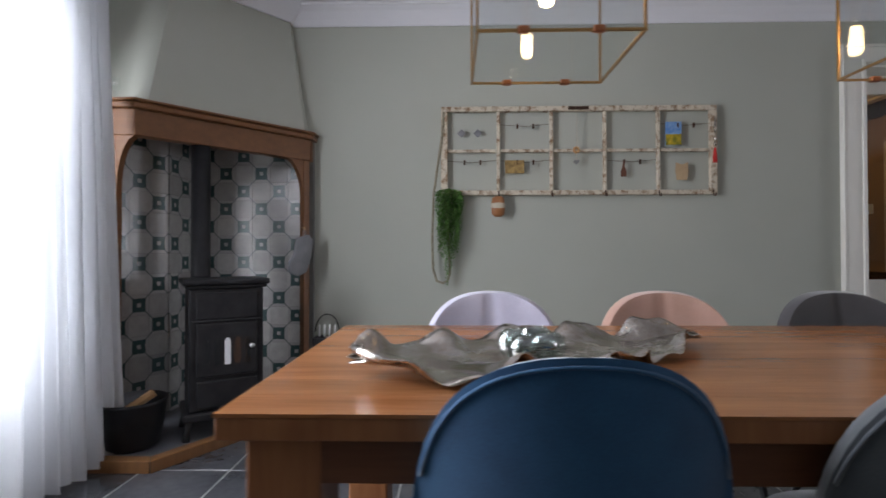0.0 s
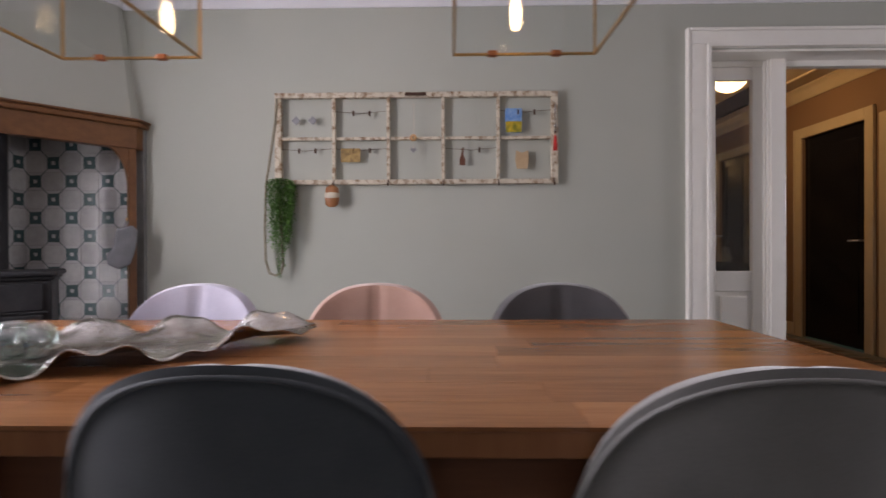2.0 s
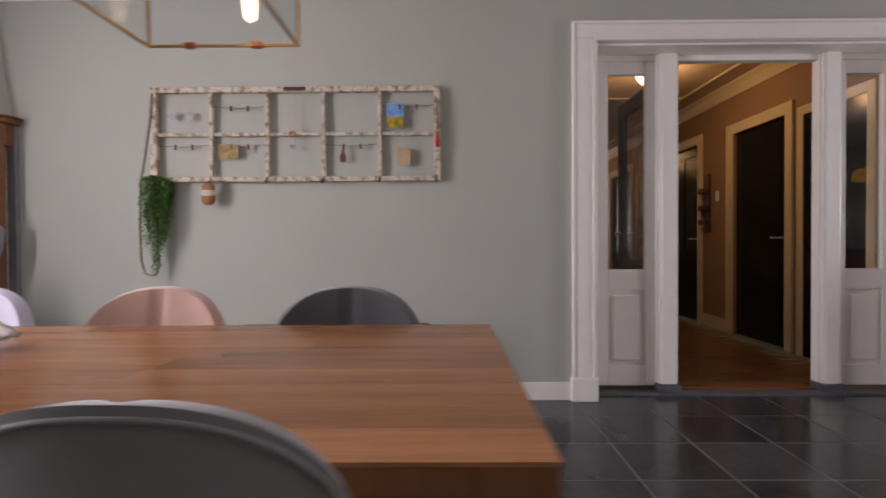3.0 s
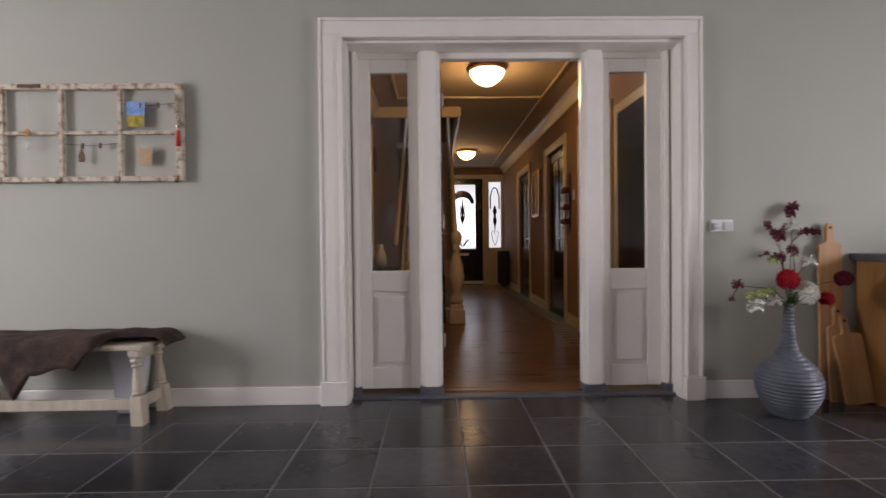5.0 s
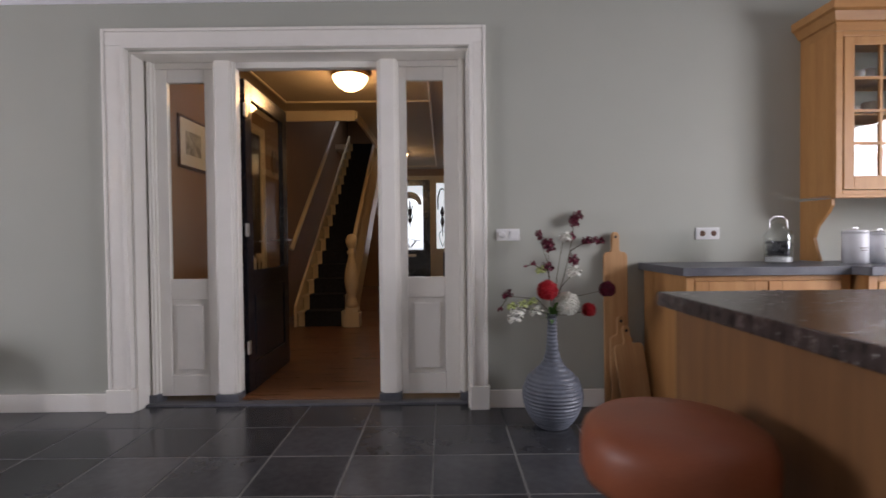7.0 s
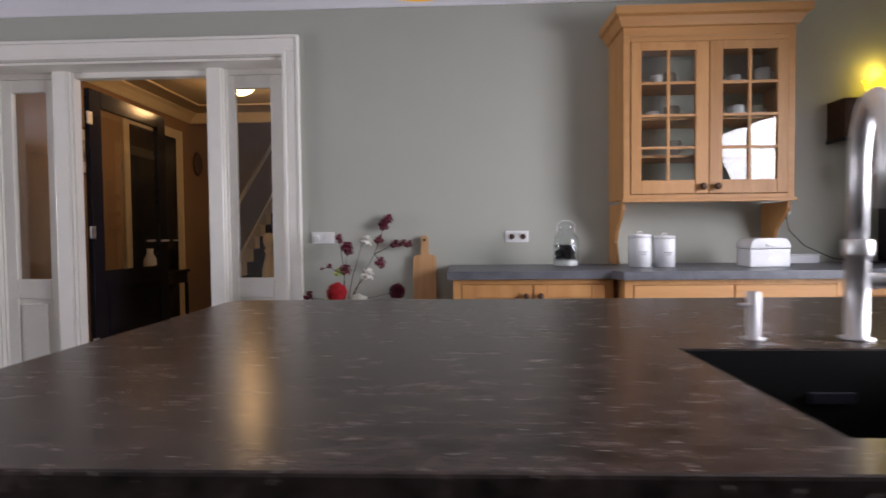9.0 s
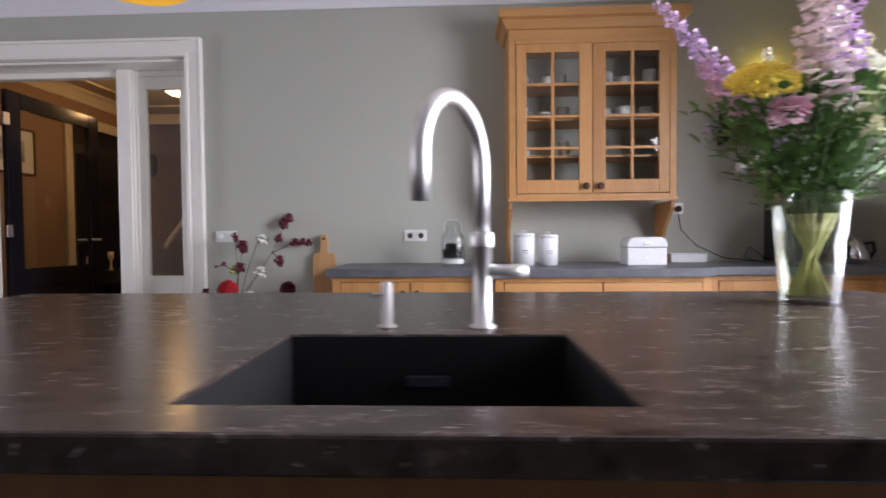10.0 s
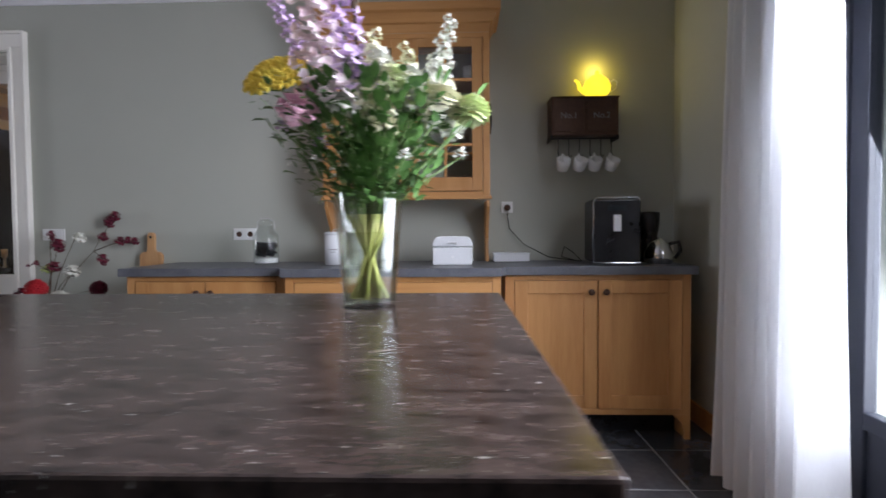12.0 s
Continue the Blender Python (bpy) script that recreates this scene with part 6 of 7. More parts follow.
jr = thing("swing_top_jar", (6.487, 3.25, 0.921), "clear swing-top jar holding dark and white contents", "jar")
part("glass_body", lathe(bmesh.new(), [(0.066, 0), (0.074, 0.01), (0.074, 0.16), (0.066, 0.185), (0.045, 0.20), (0.042, 0.225), (0.038, 0.225), (0.042, 0.197), (0.062, 0.18), (0.070, 0.158), (0.070, 0.012), (0.01, 0.008)], 28), GLASS, jr, smooth=True)
part("contents", lathe(bmesh.new(), [(0.067, 0.012), (0.068, 0.038), (0.03, 0.045)], 20), PORCELAIN, jr, "white granules")
bm = bmesh.new()
for k in range(150):
    a, q = rnd.uniform(0, 6.28), 0.056 * rnd.random() ** 0.5
    c = Vector((q * math.cos(a), q * math.sin(a), 0.052 + 0.075 * rnd.random()))
    lathe(bm, [(0.003, -0.008), (0.011, -0.003), (0.011, 0.004), (0.003, 0.009)], 6, c)
part("dark_contents", bm, BLACKPLASTIC, jr, "dark contents", kind="stuff")
part("lid", lathe(bmesh.new(), [(0.046, 0.226), (0.048, 0.232), (0.047, 0.252), (0.03, 0.262)], 22), GLASS, jr, smooth=True)
part("wire_clasp", tube(bmesh.new(), [(-0.052, 0, 0.205), (-0.05, 0, 0.25), (-0.02, 0, 0.272), (0.02, 0, 0.272), (0.05, 0, 0.25), (0.052, 0, 0.205)], 0.0025, 6), STEEL, jr)

em = thing("coffee_machine", (8.48, 3.17, 0.921), "black coffee machine with chrome edging on the worktop", "coffee machine", turn=-6)
part("body", boxes((-0.12, 0.12, -0.10, 0.22, 0.01, 0.36)), BLACKPLASTIC, em, bevel=0.014, segments=3)
part("front_panel", boxes((-0.125, 0.125, -0.125, -0.101, 0.012, 0.355)), BLACKPLASTIC, em, bevel=0.012, segments=3)
part("chrome_trim", tube(bmesh.new(), [(-0.122, -0.127, 0.01), (-0.122, -0.127, 0.34), (-0.105, -0.127, 0.362), (0.105, -0.127, 0.362), (0.122, -0.127, 0.34)], 0.004, 8), CHROME, em, smooth=True)
part("drip_trim", tube(bmesh.new(), [(-0.122, -0.13, 0.012), (0.122, -0.13, 0.012)], 0.003, 8), CHROME, em)
part("spout", boxes((-0.02, 0.02, -0.145, -0.126, 0.18, 0.27)), STEEL, em, bevel=0.004)
part("display", boxes((-0.05, 0.05, -0.128, -0.1255, 0.29, 0.32)), mat("dark_display", (0.02, 0.025, 0.03), rough=0.08, bump=0), em)
mk = thing("milk_frother", (8.74, 3.33, 0.921), "dark brown and steel coffee grinder behind the coffee machine", "coffee grinder")
part("grinder", lathe(bmesh.new(), [(0.06, 0), (0.062, 0.02), (0.05, 0.14), (0.062, 0.22), (0.066, 0.29), (0.04, 0.295)], 24), BLACKPLASTIC, mk, smooth=True)
kt = thing("kettle", (8.735, 3.16, 0.921), "round steel kettle with black handle", "kettle")
part("kettle_body", lathe(bmesh.new(), [(0.066, 0), (0.078, 0.02), (0.075, 0.06), (0.055, 0.11), (0.025, 0.13), (0.008, 0.145)], 26), CHROME, kt, smooth=True)
part("kettle_handle", tube(bmesh.new(), [(0.06, 0, 0.11), (0.11, 0, 0.12), (0.12, 0, 0.07), (0.09, 0, 0.03)], 0.010, 8), BLACKPLASTIC, kt, smooth=True)
cab_ = thing("power_cable", (8.18, 3.39, 0.925), "thin dark cable running from the wall socket along the worktop", "cable")
part("cable", tube(bmesh.new(), [(-0.25, 0.145, 0.30), (-0.24, 0.13, 0.2), (-0.15, 0.12, 0.10), (0.0, 0.08, 0.02), (0.12, 0.0, 0.006), (0.16, -0.1, 0.004), (0.10, -0.12, 0.06), (0.06, -0.1, 0.09), (0.05, -0.06, 0.03), (0.14, -0.03, 0.004)], 0.003, 6), BLACKPLASTIC, cab_, smooth=True)
s2 = thing("wall_socket", (7.93, NY, 1.26), "white single wall socket beside the cabinet", "wall socket")
part("plate", boxes((-0.036, 0.036, -0.010, 0, -0.036, 0.036)), PORCELAIN, s2, bevel=0.004)
part("plug", lathe(bmesh.new(), [(0.02, 0), (0.02, 0.02), (0.012, 0.03)], 16), DARKKNOB, s2, smooth=True).matrix_basis = pose(0, -0.010, -0.003, 90, 0, 0)
ho = thing("wall_horseshoe", (7.806, 3.40, 1.79), "dark oval iron ornament hung on the cabinet side", "ornament")
part("ornament", lathe(bmesh.new(), [(0.035, 0), (0.045, 0.012), (0.02, 0.02)], 20, (0, 0, 0), 2.2), IRON, ho, smooth=True).matrix_basis = pose(0, 0, 0, 90, 0, 90)

# wall rack with two drawers, mugs and glowing teapot
wr = thing("wall_rack", (8.387, NY, 1.665), "dark metal wall rack with two drawers and a hook rail", "wall rack")
part("rack_box", boxes((-0.20, 0.20, -0.15, 0, 0.02, 0.245), (-0.205, 0.205, -0.155, 0, 0.245, 0.252)), DARKKNOB, wr, bevel=0.003)
for s in (-1, 1):
    part("drawer", boxes((s * 0.098 - 0.09, s * 0.098 + 0.09, -0.158, -0.151, 0.04, 0.232)), DARKKNOB, wr, bevel=0.003)
    cu = bpy.data.curves.new("lettering", "FONT")
    cu.body, cu.size, cu.extrude, cu.align_x = ("No.1", "No.2")[s > 0], 0.05, 0.0008, "CENTER"
    tx = new("lettering", cu)
    tx.parent = wr
    tx.matrix_basis = pose(s * 0.098, -0.159, 0.12, 90, 0, 0)
    cu.materials.append(TIN)
part("hook_rail", tube(bmesh.new(), [(-0.20, -0.14, 0.0), (0.20, -0.14, 0.0)], 0.005, 6), IRON, wr)
for x in (-0.2, 0.2):
    part("rail_end", boxes((x - 0.005, x + 0.005, -0.145, -0.0, -0.004, 0.02)), IRON, wr)
for k in range(6):
    x = -0.16 + k * 0.064
    part("hook", tube(bmesh.new(), [(x, -0.14, 0.0), (x, -0.14, -0.09), (x + 0.008, -0.14, -0.115), (x + 0.02, -0.14, -0.10)], 0.003, 6), IRON, wr, "black s-hook")
for k in range(4):
    x = 8.387 - 0.135 + k * 0.095
    m_ = thing("mug", (x, NY - 0.14, 1.455), "white mug hanging from the wall rack", "mug", "hanging mugs")
    part("mug_body", lathe(bmesh.new(), [(0.026, 0), (0.034, 0.006), (0.040, 0.04), (0.042, 0.075), (0.038, 0.075), (0.034, 0.01)], 20), PORCELAIN, m_, smooth=True).matrix_basis = pose(0, 0, 0.02, 35, 10 * (k % 2), 0)
    part("mug_handle", tube(bmesh.new(), [(0.0, 0.0, 0.07), (0.01, 0.0, 0.11), (0.0, -0.01, 0.12), (-0.012, -0.01, 0.08)], 0.005, 6), PORCELAIN, m_, smooth=True)
tp = thing("teapot_lamp", (8.475, NY - 0.08, 1.9185), "glowing yellow teapot lamp standing on the wall rack", "lamp")
part("pot", lathe(bmesh.new(), [(0.035, 0), (0.045, 0.004), (0.078, 0.04), (0.082, 0.075), (0.066, 0.11), (0.04, 0.128), (0.038, 0.135), (0.012, 0.145), (0.012, 0.152), (0.016, 0.158), (0.008, 0.168)], 26), TEAPOTGLOW, tp, smooth=True)
part("spout", tube(bmesh.new(), [(-0.07, 0, 0.04), (-0.105, 0, 0.06), (-0.115, 0, 0.10), (-0.135, 0, 0.115)], [0.016, 0.012, 0.009, 0.007], 10), TEAPOTGLOW, tp, smooth=True)
part("handle", tube(bmesh.new(), [(0.07, 0, 0.09), (0.10, 0, 0.115), (0.125, 0, 0.10), (0.12, 0, 0.065), (0.09, 0, 0.04), (0.07, 0, 0.045)], 0.005, 8), PORCELAIN, tp, "pale handle", smooth=True)
bulb("light_teapot", (8.475, NY - 0.05, 2.10), 0.05, 1.1, (1.0, 0.8, 0.1))

# ---- island ----
isl = thing("kitchen_island", (0, 0, 0), "kitchen island with honey oak body and thick dark stone top", "kitchen island")
IX0, IX1, IY0, IY1, IZ = 5.165, 7.735, 0.705, 1.805, 0.925
SX0, SX1, SY0, SY1 = 6.238, 6.725, 0.784, 1.147
for q in ((IX0 + 0.03, IX1 - 0.06, IY0 + 0.05, IY0 + 0.07), (IX0 + 0.03, IX1 - 0.06, IY1 - 0.07, IY1 - 0.05)):
    part("long_panel", boxes((*q, 0.1, IZ - 0.041)), ISLANDOAK, isl, bevel=0.003)
for q in ((IX0 + 0.03, IX0 + 0.05), (IX1 - 0.08, IX1 - 0.06)):
    part("end_panel", boxes((*q, IY0 + 0.071, IY1 - 0.071, 0.1, IZ - 0.041)), ISLANDOAK, isl, bevel=0.003)
part("black_base", boxes((IX0 + 0.10, IX1 - 0.12, IY0 + 0.11, IY1 - 0.11, 0, 0.099)), BLACKPLASTIC, isl)
bm = bmesh.new()
xs, ys = [IX0, SX0, SX1, IX1], [IY0, SY0, SY1, IY1]
g = {}
for lv, z in enumerate((IZ - 0.04, IZ)):
    for i in range(4):
        for j in range(4):
            g[i, j, lv] = bm.verts.new((xs[i], ys[j], z))
for i in range(3):
    for j in range(3):
        if (i, j) == (1, 1):
            continue
        for lv in (0, 1):
            bm.faces.new([g[q] for q in ((i, j, lv), (i + 1, j, lv), (i + 1, j + 1, lv), (i, j + 1, lv))])
edge = [((i, 0), (i + 1, 0)) for i in range(3)] + [((3, j), (3, j + 1)) for j in range(3)] + [((i + 1, 3), (i, 3)) for i in range(3)] + [((0, j + 1), (0, j)) for j in range(3)] + [((1, 1), (2, 1)), ((2, 1), (2, 2)), ((2, 2), (1, 2)), ((1, 2), (1, 1))]
for p, q in edge:
    bm.faces.new([g[(*p, 0)], g[(*q, 0)], g[(*q, 1)], g[(*p, 1)]])
part("stone_top", bm, GRANITE, isl, "thick dark stone top with pale flecks", bevel=0.004)
bm = bmesh.new()
ring = [(SX0, SY0), (SX1, SY0), (SX1, SY1), (SX0, SY1)]
lv = [[bm.verts.new((x + (1 if x > 6.4 else -1) * o, y + (1 if y > 0.95 else -1) * o, z)) for x, y in ring] for o, z in ((0.012, IZ - 0.0405), (0.012, IZ - 0.25), (-0.003, IZ - 0.241), (-0.003, IZ - 0.003), (-0.001, IZ - 0.003), (-0.001, IZ - 0.0405))]
for a, b in ((0, 1), (2, 3), (3, 4), (4, 5), (5, 0)):
    for i in range(4):
        bm.faces.new((lv[a][i], lv[a][(i + 1) % 4], lv[b][(i + 1) % 4], lv[b][i]))
bm.faces.new(lv[1]), bm.faces.new(lv[2])
sk = part("sink_basin", bm, SINKMAT, isl, "black composite sink basin")
part("overflow", boxes((6.445, 6.52, SY1 - 0.009, SY1 - 0.0032, 0.833, 0.853)), DARKFRAME, sk, "dark overflow plate", bevel=0.002)
part("drain", lathe(bmesh.new(), [(0.045, 0), (0.045, 0.004), (0.02, 0.005)], 24, (6.48, 0.96, IZ - 0.24)), STEEL, sk, smooth=True)

tap = thing("kitchen_tap", (6.582, 1.222, IZ), "brushed steel arched kitchen tap with side lever", "tap")
part("tap_body", lathe(bmesh.new(), [(0.026, 0), (0.026, 0.003), (0.0175, 0.004), (0.0175, 0.15), (0.021, 0.151), (0.022, 0.153), (0.022, 0.178), (0.020, 0.18)], 28), STEEL, tap, smooth=True)
part("lever", tube(bmesh.new(), [(0.012, 0, 0.105), (0.05, -0.003, 0.105), (0.085, -0.006, 0.107)], [0.015, 0.014, 0.013], 16), STEEL, tap, smooth=True)
ux, uy = -0.48, -0.877
arc = [(0, 0, 0.18), (0, 0, 0.30)]
R = 0.104
for k in range(1, 17):
    a = math.pi * k / 16
    s, z = R - R * math.cos(a), 0.30 + R * 1.04 * math.sin(a)
    arc.append((ux * s, uy * s, z))
arc.append((ux * 2 * R, uy * 2 * R, 0.228))
part("spout", tube(bmesh.new(), arc, 0.0148, 16), STEEL, tap, smooth=True)
sp = thing("soap_lever", (6.40, 1.222, IZ), "small steel control knob beside the tap", "tap control")
part("knob_body", lathe(bmesh.new(), [(0.018, 0), (0.018, 0.003), (0.011, 0.004), (0.011, 0.085), (0.009, 0.087)], 20), STEEL, sp, smooth=True)
part("knob_pin", tube(bmesh.new(), [(0, 0, 0.062), (-0.03, -0.012, 0.064)], 0.004, 8), STEEL, sp, smooth=True)

stool = thing("bar_stool", (4.98, 1.30, 0), "round brown leather bar stool at the island", "stool")
part("cushion", lathe(bmesh.new(), [(0.135, 0.62), (0.160, 0.63), (0.168, 0.65), (0.168, 0.70), (0.160, 0.725), (0.143, 0.738), (0.08, 0.744), (0.01, 0.745)], 36), LEATHER, stool, smooth=True)
part("seat_plate", lathe(bmesh.new(), [(0.13, 0.60), (0.13, 0.62)], 30), IRON, stool)
part("column", lathe(bmesh.new(), [(0.026, 0.015), (0.026, 0.60)], 20), STEEL, stool, smooth=True)
part("foot_plate", lathe(bmesh.new(), [(0.20, 0), (0.20, 0.008), (0.05, 0.02), (0.03, 0.03)], 32), STEEL, stool, smooth=True)


def island_pendant(x, y, z0):
    l = thing("island_pendant", (x, y, z0), "golden yellow dome pendant lamp, lit, hanging over the kitchen island", "pendant lamp", "pendants over the island")
    part("shade", lathe(bmesh.new(), [(0.124, 0.002), (0.128, 0.0), (0.130, 0.006), (0.122, 0.06), (0.095, 0.115), (0.045, 0.15), (0.02, 0.158), (0.018, 0.150), (0.042, 0.143), (0.09, 0.11), (0.117, 0.058)], 40), GOLD, l, "golden dome shade", smooth=True)
    part("bulb", lathe(bmesh.new(), [(0.01, 0.05), (0.026, 0.065), (0.028, 0.085), (0.014, 0.12), (0.012, 0.14)], 16), FILAMENT, l, "glowing bulb", smooth=True)
    part("cable", tube(bmesh.new(), [(0, 0, 0.158), (0, 0, H - z0 - 0.02)], 0.003, 6), IRON, l, "black cable")
    part("ceiling_cup", lathe(bmesh.new(), [(0.04, H - z0 - 0.025), (0.04, H - z0)], 20), IRON, l)
    bulb("light_island", (x, y, z0 + 0.03), 0.03, 0.8, (1.0, 0.7, 0.35))


GOLD = mat("golden_glass_shade", (0.80, 0.46, 0.05), (0.85, 0.52, 0.07), rough=0.3, bump=0.02, emit=(1.0, 0.55, 0.05), power=0.45)
for x in (5.775, 6.395, 7.005):
    island_pendant(x, 1.42, 1.698)

# ---- bouquet on the island ----
LILACP = mat("lilac_petals", (0.60, 0.42, 0.72), (0.82, 0.66, 0.84), rough=0.6, scale=30)
PINKP = mat("pink_petals", (0.74, 0.38, 0.52), (0.88, 0.60, 0.66), rough=0.6, scale=30)
PALEPINK = mat("pale_pink_petals", (0.84, 0.66, 0.72), (0.93, 0.84, 0.84), rough=0.6, scale=30)
YELP = mat("yellow_petals", (0.88, 0.60, 0.06), (0.95, 0.80, 0.14), rough=0.6, scale=40)
CREAMP = mat("cream_petals", (0.70, 0.68, 0.45), (0.82, 0.80, 0.62), rough=0.6, scale=30)
PALEG = mat("pale_green_petals", (0.55, 0.66, 0.30), (0.74, 0.80, 0.50), rough=0.6, scale=30)
WATER = thin_glass("vase_water", (0.93, 0.95, 0.86), 0.02)
VX, VY = 7.402, 1.54
gv = thing("glass_vase", (VX, VY, IZ), "tapered clear glass vase half full of water on the island", "vase")
part("vase_wall", lathe(bmesh.new(), [(0.060, 0.0), (0.062, 0.004), (0.083, 0.268), (0.083, 0.270), (0.080, 0.270), (0.060, 0.014), (0.01, 0.012)], 36), VASEGLASS, gv, "clear glass vase", smooth=True)
part("water", lathe(bmesh.new(), [(0.0590, 0.0145), (0.0722, 0.178)], 30), WATER, gv, "clear water", smooth=True)
bq = thing("bouquet", (VX, VY, IZ), "mixed bouquet of lilac, pink, yellow and white flowers with foliage", "bouquet")
rnd = random.Random(5)


VSTEM = mat("pale_stem", (0.42, 0.44, 0.12), (0.60, 0.56, 0.22), rough=0.5, scale=30)


def stem(x, y, z, r=0.003):
    bx, by = -x * 0.22 + rnd.uniform(-0.02, 0.02), -y * 0.22 + rnd.uniform(-0.02, 0.02)
    d = math.hypot(bx, by)
    if d > 0.045:
        bx, by = bx * 0.045 / d, by * 0.045 / d
    part("stem", tube(bmesh.new(), [(bx, by, 0.02), (x * 0.24, y * 0.24, 0.22)], [r * 1.15, r], 6), VSTEM, bq, "pale stem standing in the water", smooth=True)
    part("stem", tube(bmesh.new(), [(x * 0.24, y * 0.24, 0.22), (x * 0.35, y * 0.35, 0.20 + (z - 0.2) * 0.4), (x, y, z)], [r, r * 0.9, r * 0.6], 6), STEM, bq, smooth=True)


def spike(x0, y0, z0, x1, y1, z1, n, r, m_, label):
    stem(x0, y0, z0)
    part("stem", tube(bmesh.new(), [(x0, y0, z0), (x1, y1, z1)], [0.003, 0.001], 6), STEM, bq, smooth=True)
    bm = bmesh.new()
    for k in range(n):
        f = k / (n - 1)
        a = k * 2.4
        rr_ = r * (1 - 0.62 * f)
        petals(bm, (x0 + (x1 - x0) * f + rr_ * 0.7 * math.cos(a), y0 + (y1 - y0) * f + rr_ * 0.7 * math.sin(a), z0 + (z1 - z0) * f), rr_, 9, k, size=0.9)
    part("flower_spike", bm, m_, bq, label)


def bloom(x, y, z, r, m_, n, label, size=0.5, flat=1.0):
    stem(x, y, z - r * 0.3)
    part("bloom", petals(petals(bmesh.new(), (x, y, z), r, n, 1, flat, size), (x, y, z - r * 0.05), r * 0.7, n, 7, flat, size), m_, bq, label)


spike(-0.10, 0.08, 0.50, -0.295, 0.19, 0.825, 28, 0.033, LILACP, "lilac gladiolus spike")
spike(-0.125, 0.085, 0.50, -0.20, 0.14, 0.64, 12, 0.036, PINKP, "pink larkspur spike")
spike(-0.07, -0.13, 0.47, -0.10, -0.18, 0.84, 26, 0.042, PALEPINK, "pale pink gladiolus spike")
spike(-0.02, -0.11, 0.50, -0.035, -0.155, 0.74, 16, 0.040, LILACP, "lilac gladiolus spike")
spike(0.15, -0.02, 0.48, 0.20, -0.02, 0.67, 18, 0.030, WPET, "white stock spike")
spike(0.11, 0.05, 0.46, 0.15, 0.06, 0.60, 12, 0.026, WPET, "white stock spike")
spike(-0.01, 0.10, 0.50, -0.01, 0.17, 0.68, 9, 0.030, WPET, "white lily buds")
spike(0.02, -0.08, 0.44, 0.03, -0.11, 0.60, 14, 0.042, CREAMP, "cream freesia")
spike(0.08, -0.03, 0.44, 0.10, -0.03, 0.60, 13, 0.040, CREAMP, "cream stock")
spike(-0.02, 0.03, 0.44, -0.02, 0.04, 0.58, 10, 0.034, PALEG, "pale green blooms")
stem(-0.175, -0.09, 0.50)
bm = bmesh.new()
tilt = Euler((radians(38), radians(-12), 0)).to_matrix()
for k in range(210):
    q, a = (k / 210) ** 0.5, k * 2.39996
    p = Vector((0.078 * q * math.cos(a), 0.070 * q * math.sin(a), 0.034 * (1 - q * q) + rnd.uniform(-0.004, 0.004)))
    p = Vector((-0.175, -0.10, 0.515)) + tilt @ p
    lathe(bm, [(0.002, -0.007), (0.0062, -0.002), (0.0062, 0.002), (0.002, 0.006)], 6, p)
part("bloom", bm, YELP, bq, "yellow yarrow head")
bm = bmesh.new()
for k in range(26):
    a = k * 2.4
    q = 0.3 + 0.65 * (k % 5) / 4
    tube(bm, [Vector((-0.175, -0.092, 0.49)), Vector((-0.175, -0.10, 0.512)) + tilt @ Vector((0.072 * q * math.cos(a), 0.064 * q * math.sin(a), 0.0))], 0.0025, 5)
part("flower_stalks", bm, STEM, bq, "green stalks beneath the yarrow", kind="stuff")
bloom(-0.13, -0.12, 0.44, 0.045, PINKP, 16, "pink lily", 0.9)
bloom(-0.04, 0.05, 0.55, 0.040, WPET, 14, "white lily", 0.9)
bloom(-0.03, -0.12, 0.45, 0.036, WPET, 14, "white lily", 0.9)
bloom(0.18, -0.08, 0.46, 0.05, CREAMP, 18, "cream lily", 0.9)
bloom(0.12, -0.08, 0.465, 0.034, WPET, 16, "white bloom", 0.8)
bloom(0.20, 0.02, 0.42, 0.032, WPET, 20, "white bloom", 0.7)
bloom(0.245, -0.05, 0.445, 0.044, PALEG, 90, "pale green carnation", 0.45)
bloom(0.22, 0.0, 0.36, 0.020, WPET, 14, "small white bloom", 0.6)
bloom(0.06, -0.10, 0.41, 0.034, CREAMP, 14, "cream bloom", 0.8)
bloom(-0.10, -0.05, 0.38, 0.022, LILACP, 14, "small lilac bloom", 0.6)
bloom(-0.22, 0.04, 0.44, 0.020, LILACP, 14, "small lilac bloom", 0.6)
bloom(0.10, -0.12, 0.34, 0.018, WPET, 14, "small white bloom", 0.6)
for k in range(16):
    a = k * 2.4
    m_, lb = ((CREAMP, "cream bloom"), (WPET, "white bloom"), (PALEG, "pale green bloom"))[k % 3]
    bloom(0.07 + 0.11 * math.cos(a) * (0.4 + 0.6 * rnd.random()), -0.03 + 0.09 * math.sin(a), rnd.uniform(0.43, 0.58), rnd.uniform(0.026, 0.04), m_, 16, lb, 0.85)
part("reed", tube(bmesh.new(), [(0.0, -0.10, 0.5), (0.0, -0.14, 0.64), (0.0, -0.15, 0.68), (0.003, -0.155, 0.80), (0.0, -0.16, 0.83)], [0.003, 0.004, 0.018, 0.016, 0.004], 12), TWIG, bq, "brown reed mace", smooth=True)
for k in range(10):
    a, rr_ = rnd.uniform(0, 6.28), rnd.uniform(0.05, 0.2)
    stem(rr_ * math.cos(a), rr_ * 0.6 * math.sin(a), rnd.uniform(0.33, 0.48), 0.003)
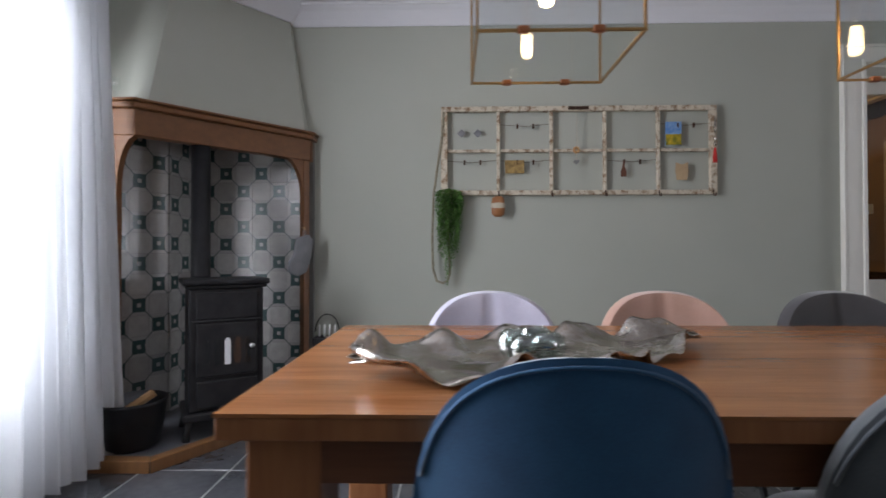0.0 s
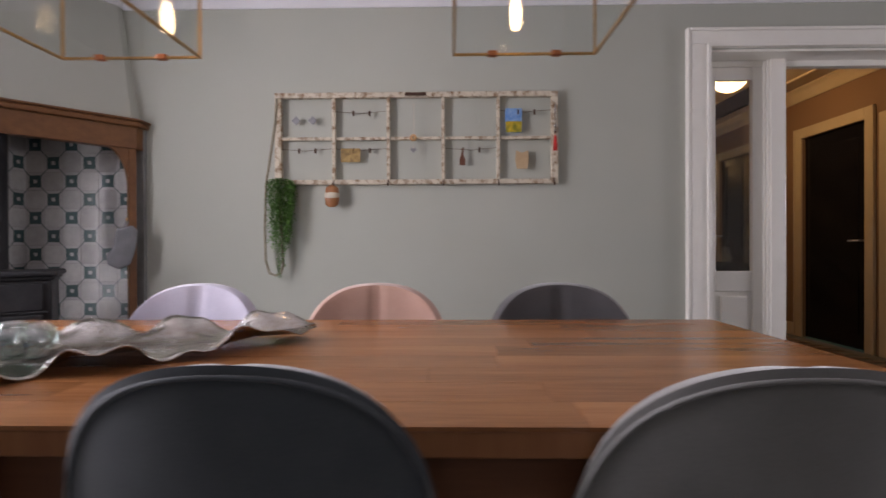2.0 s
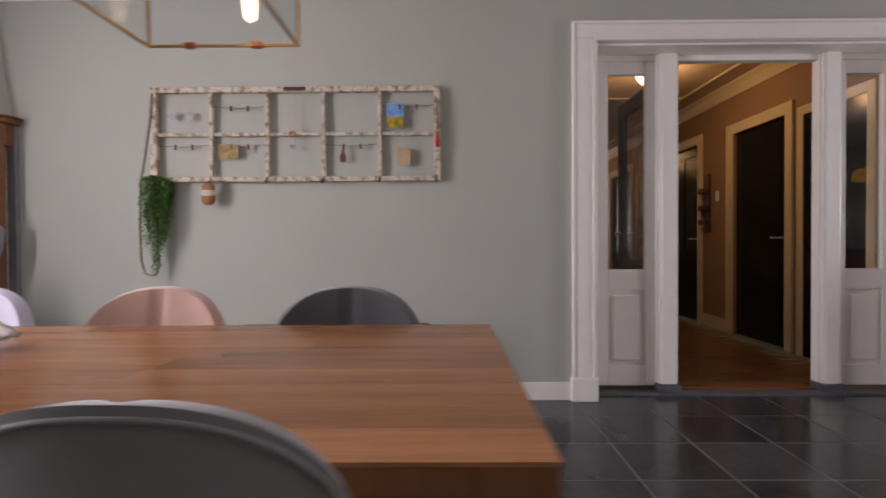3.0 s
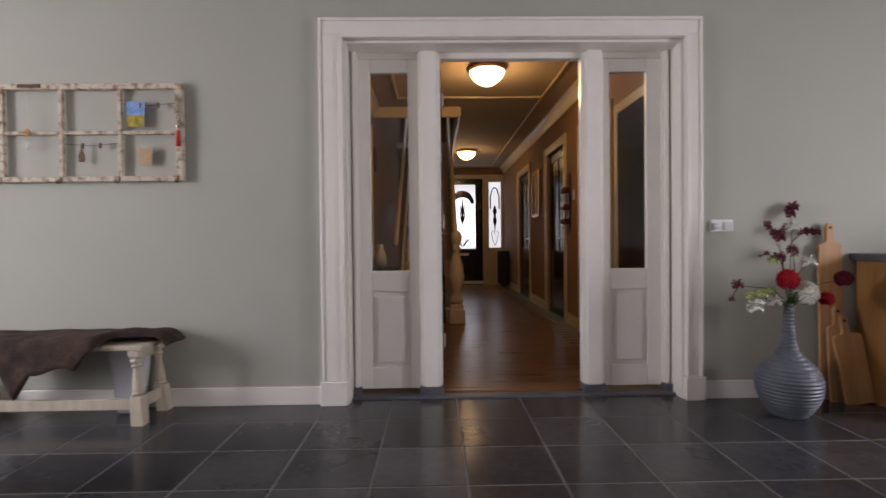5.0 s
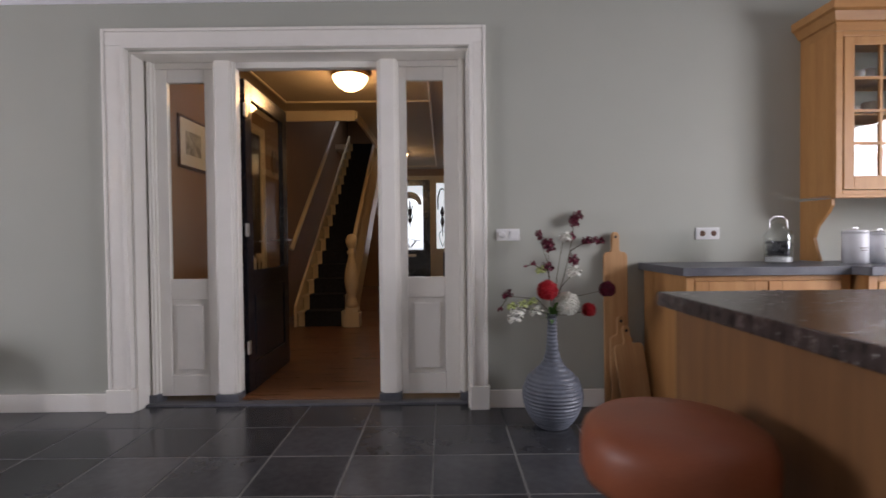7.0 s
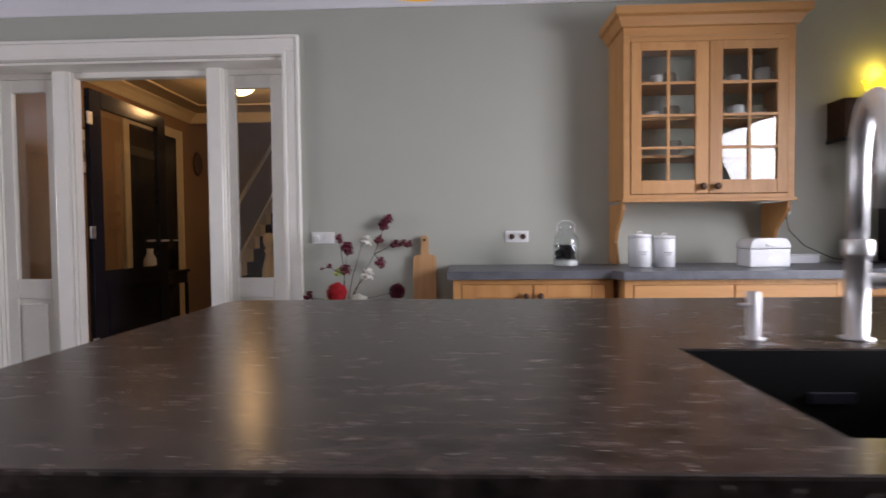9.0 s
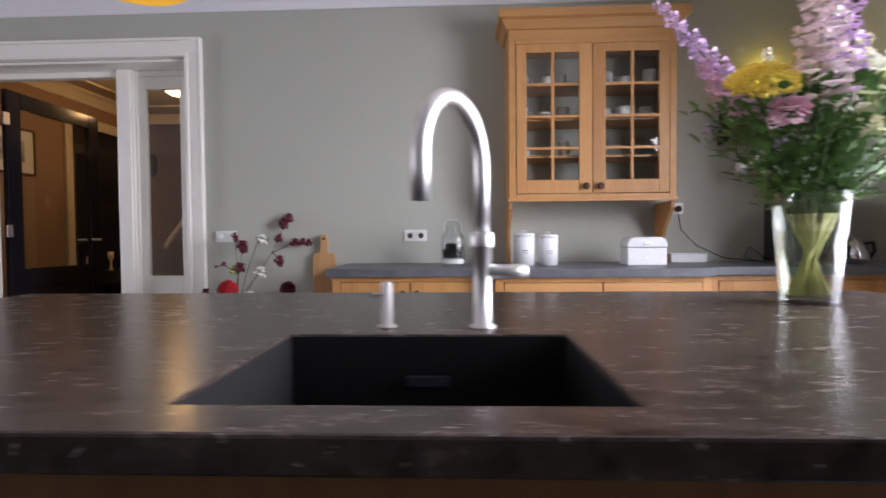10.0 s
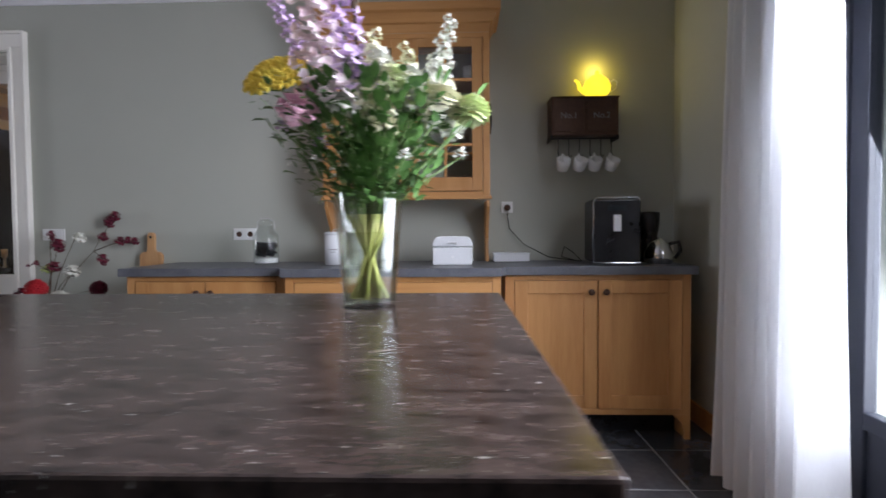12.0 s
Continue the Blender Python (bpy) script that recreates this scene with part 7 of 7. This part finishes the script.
FOLIAGE = mat("bouquet_foliage", (0.035, 0.10, 0.022), (0.11, 0.25, 0.055), rough=0.5, scale=14, bump=0.1, low=0.4, high=0.6)
fol = bmesh.new()
for k in range(1500):
    a = rnd.uniform(0, 6.28)
    q = rnd.random() ** 0.6
    z = rnd.uniform(0.24, 0.50)
    rad = q * (0.09 + 0.62 * (z - 0.22)) * rnd.uniform(0.7, 1.25)
    p = Vector((rad * math.cos(a), rad * 0.75 * math.sin(a), z))
    d = Vector((math.cos(a), math.sin(a), rnd.uniform(-0.5, 1.6))).normalized() * rnd.uniform(0.018, 0.045)
    leafs(fol, p, p + d, rnd.uniform(0.005, 0.014), 0.15)
part("foliage", fol, FOLIAGE, bq, "dense green foliage", kind="stuff")
gyp = bmesh.new()
for k in range(120):
    a = rnd.uniform(0, 6.28)
    rad = rnd.uniform(0.08, 0.2)
    petals(gyp, (rad * math.cos(a), rad * 0.7 * math.sin(a), rnd.uniform(0.3, 0.5)), 0.006, 5, k, size=1.0)
part("small_blossoms", gyp, WPET, bq, "tiny white blossoms", kind="stuff")

# ---- floor pieces, last ----
floor = bpy.data.objects["floor"]
TP, TQ = 0.41, 0.392
bm = boxes((-TP / 2 + 0.004, TP / 2 - 0.004, -TQ / 2 + 0.004, TQ / 2 - 0.004, -0.0055, 0))
bmesh.ops.bevel(bm, geom=[e for e in bm.edges if all(v.co.z > -0.001 for v in e.verts)], offset=0.0025, segments=1, affect="EDGES")
stone = bpy.data.meshes.new("floor_tile")
bm.to_mesh(stone)
bm.free()
stone.materials.append(STONE)
far = bmesh.new()
FX, FY = 4.494, 2.855
for i in range(-17, 12):
    for j in range(-13, 3):
        x, y = FX + (i + 0.5) * TP, FY + (j + 0.5) * TQ
        x0, x1, y0, y1 = max(x - TP / 2, -2.20), min(x + TP / 2, 8.98), max(y - TQ / 2, -2.2), min(y + TQ / 2, 3.62)
        if x1 - x0 < 0.03 or y1 - y0 < 0.03:
            continue
        if x1 - x0 > TP - 0.01 and y1 - y0 > TQ - 0.01 and j >= -6:
            ob = new("floor_tile", stone)
            ob.parent = floor
            ob.location = (x, y, rnd.uniform(-0.0006, 0.0006))
        else:
            box(far, x0 + 0.004, x1 - 0.004, y0 + 0.004, y1 - 0.004, -0.0055, 0)
part("floor_tiles_rest", far, STONE, floor, kind="stuff")

hallf = bpy.data.objects["hall_floor"]
PW, PL = 0.075, 0.30
near = bpy.data.meshes.new("parquet_block")
bm = boxes((-PL / 2 + 0.0006, PL / 2 - 0.0006, -PW / 2 + 0.0006, PW / 2 - 0.0006, -0.004, 0.0))
bm.to_mesh(near)
bm.free()
near.materials.append(PARQUET)
rest = bmesh.new()
count = 0
y, row = 3.94, 0
while y < HY1 - PW / 2:
    x = HX0 + (PL / 2 if row % 2 else 0) + PL / 2
    while x < HX1 - PL / 2:
        if y < 5.9 and count < 190:
            ob = new("parquet_block", near)
            ob.parent, ob.location = hallf, (x, y, 0)
            count += 1
        else:
            box(rest, x - PL / 2 + 0.0006, x + PL / 2 - 0.0006, y - PW / 2 + 0.0006, y + PW / 2 - 0.0006, -0.004, 0.0)
        x += PL
    y += PW
    row += 1
part("parquet_rest", rest, PARQUET, hallf, kind="stuff")
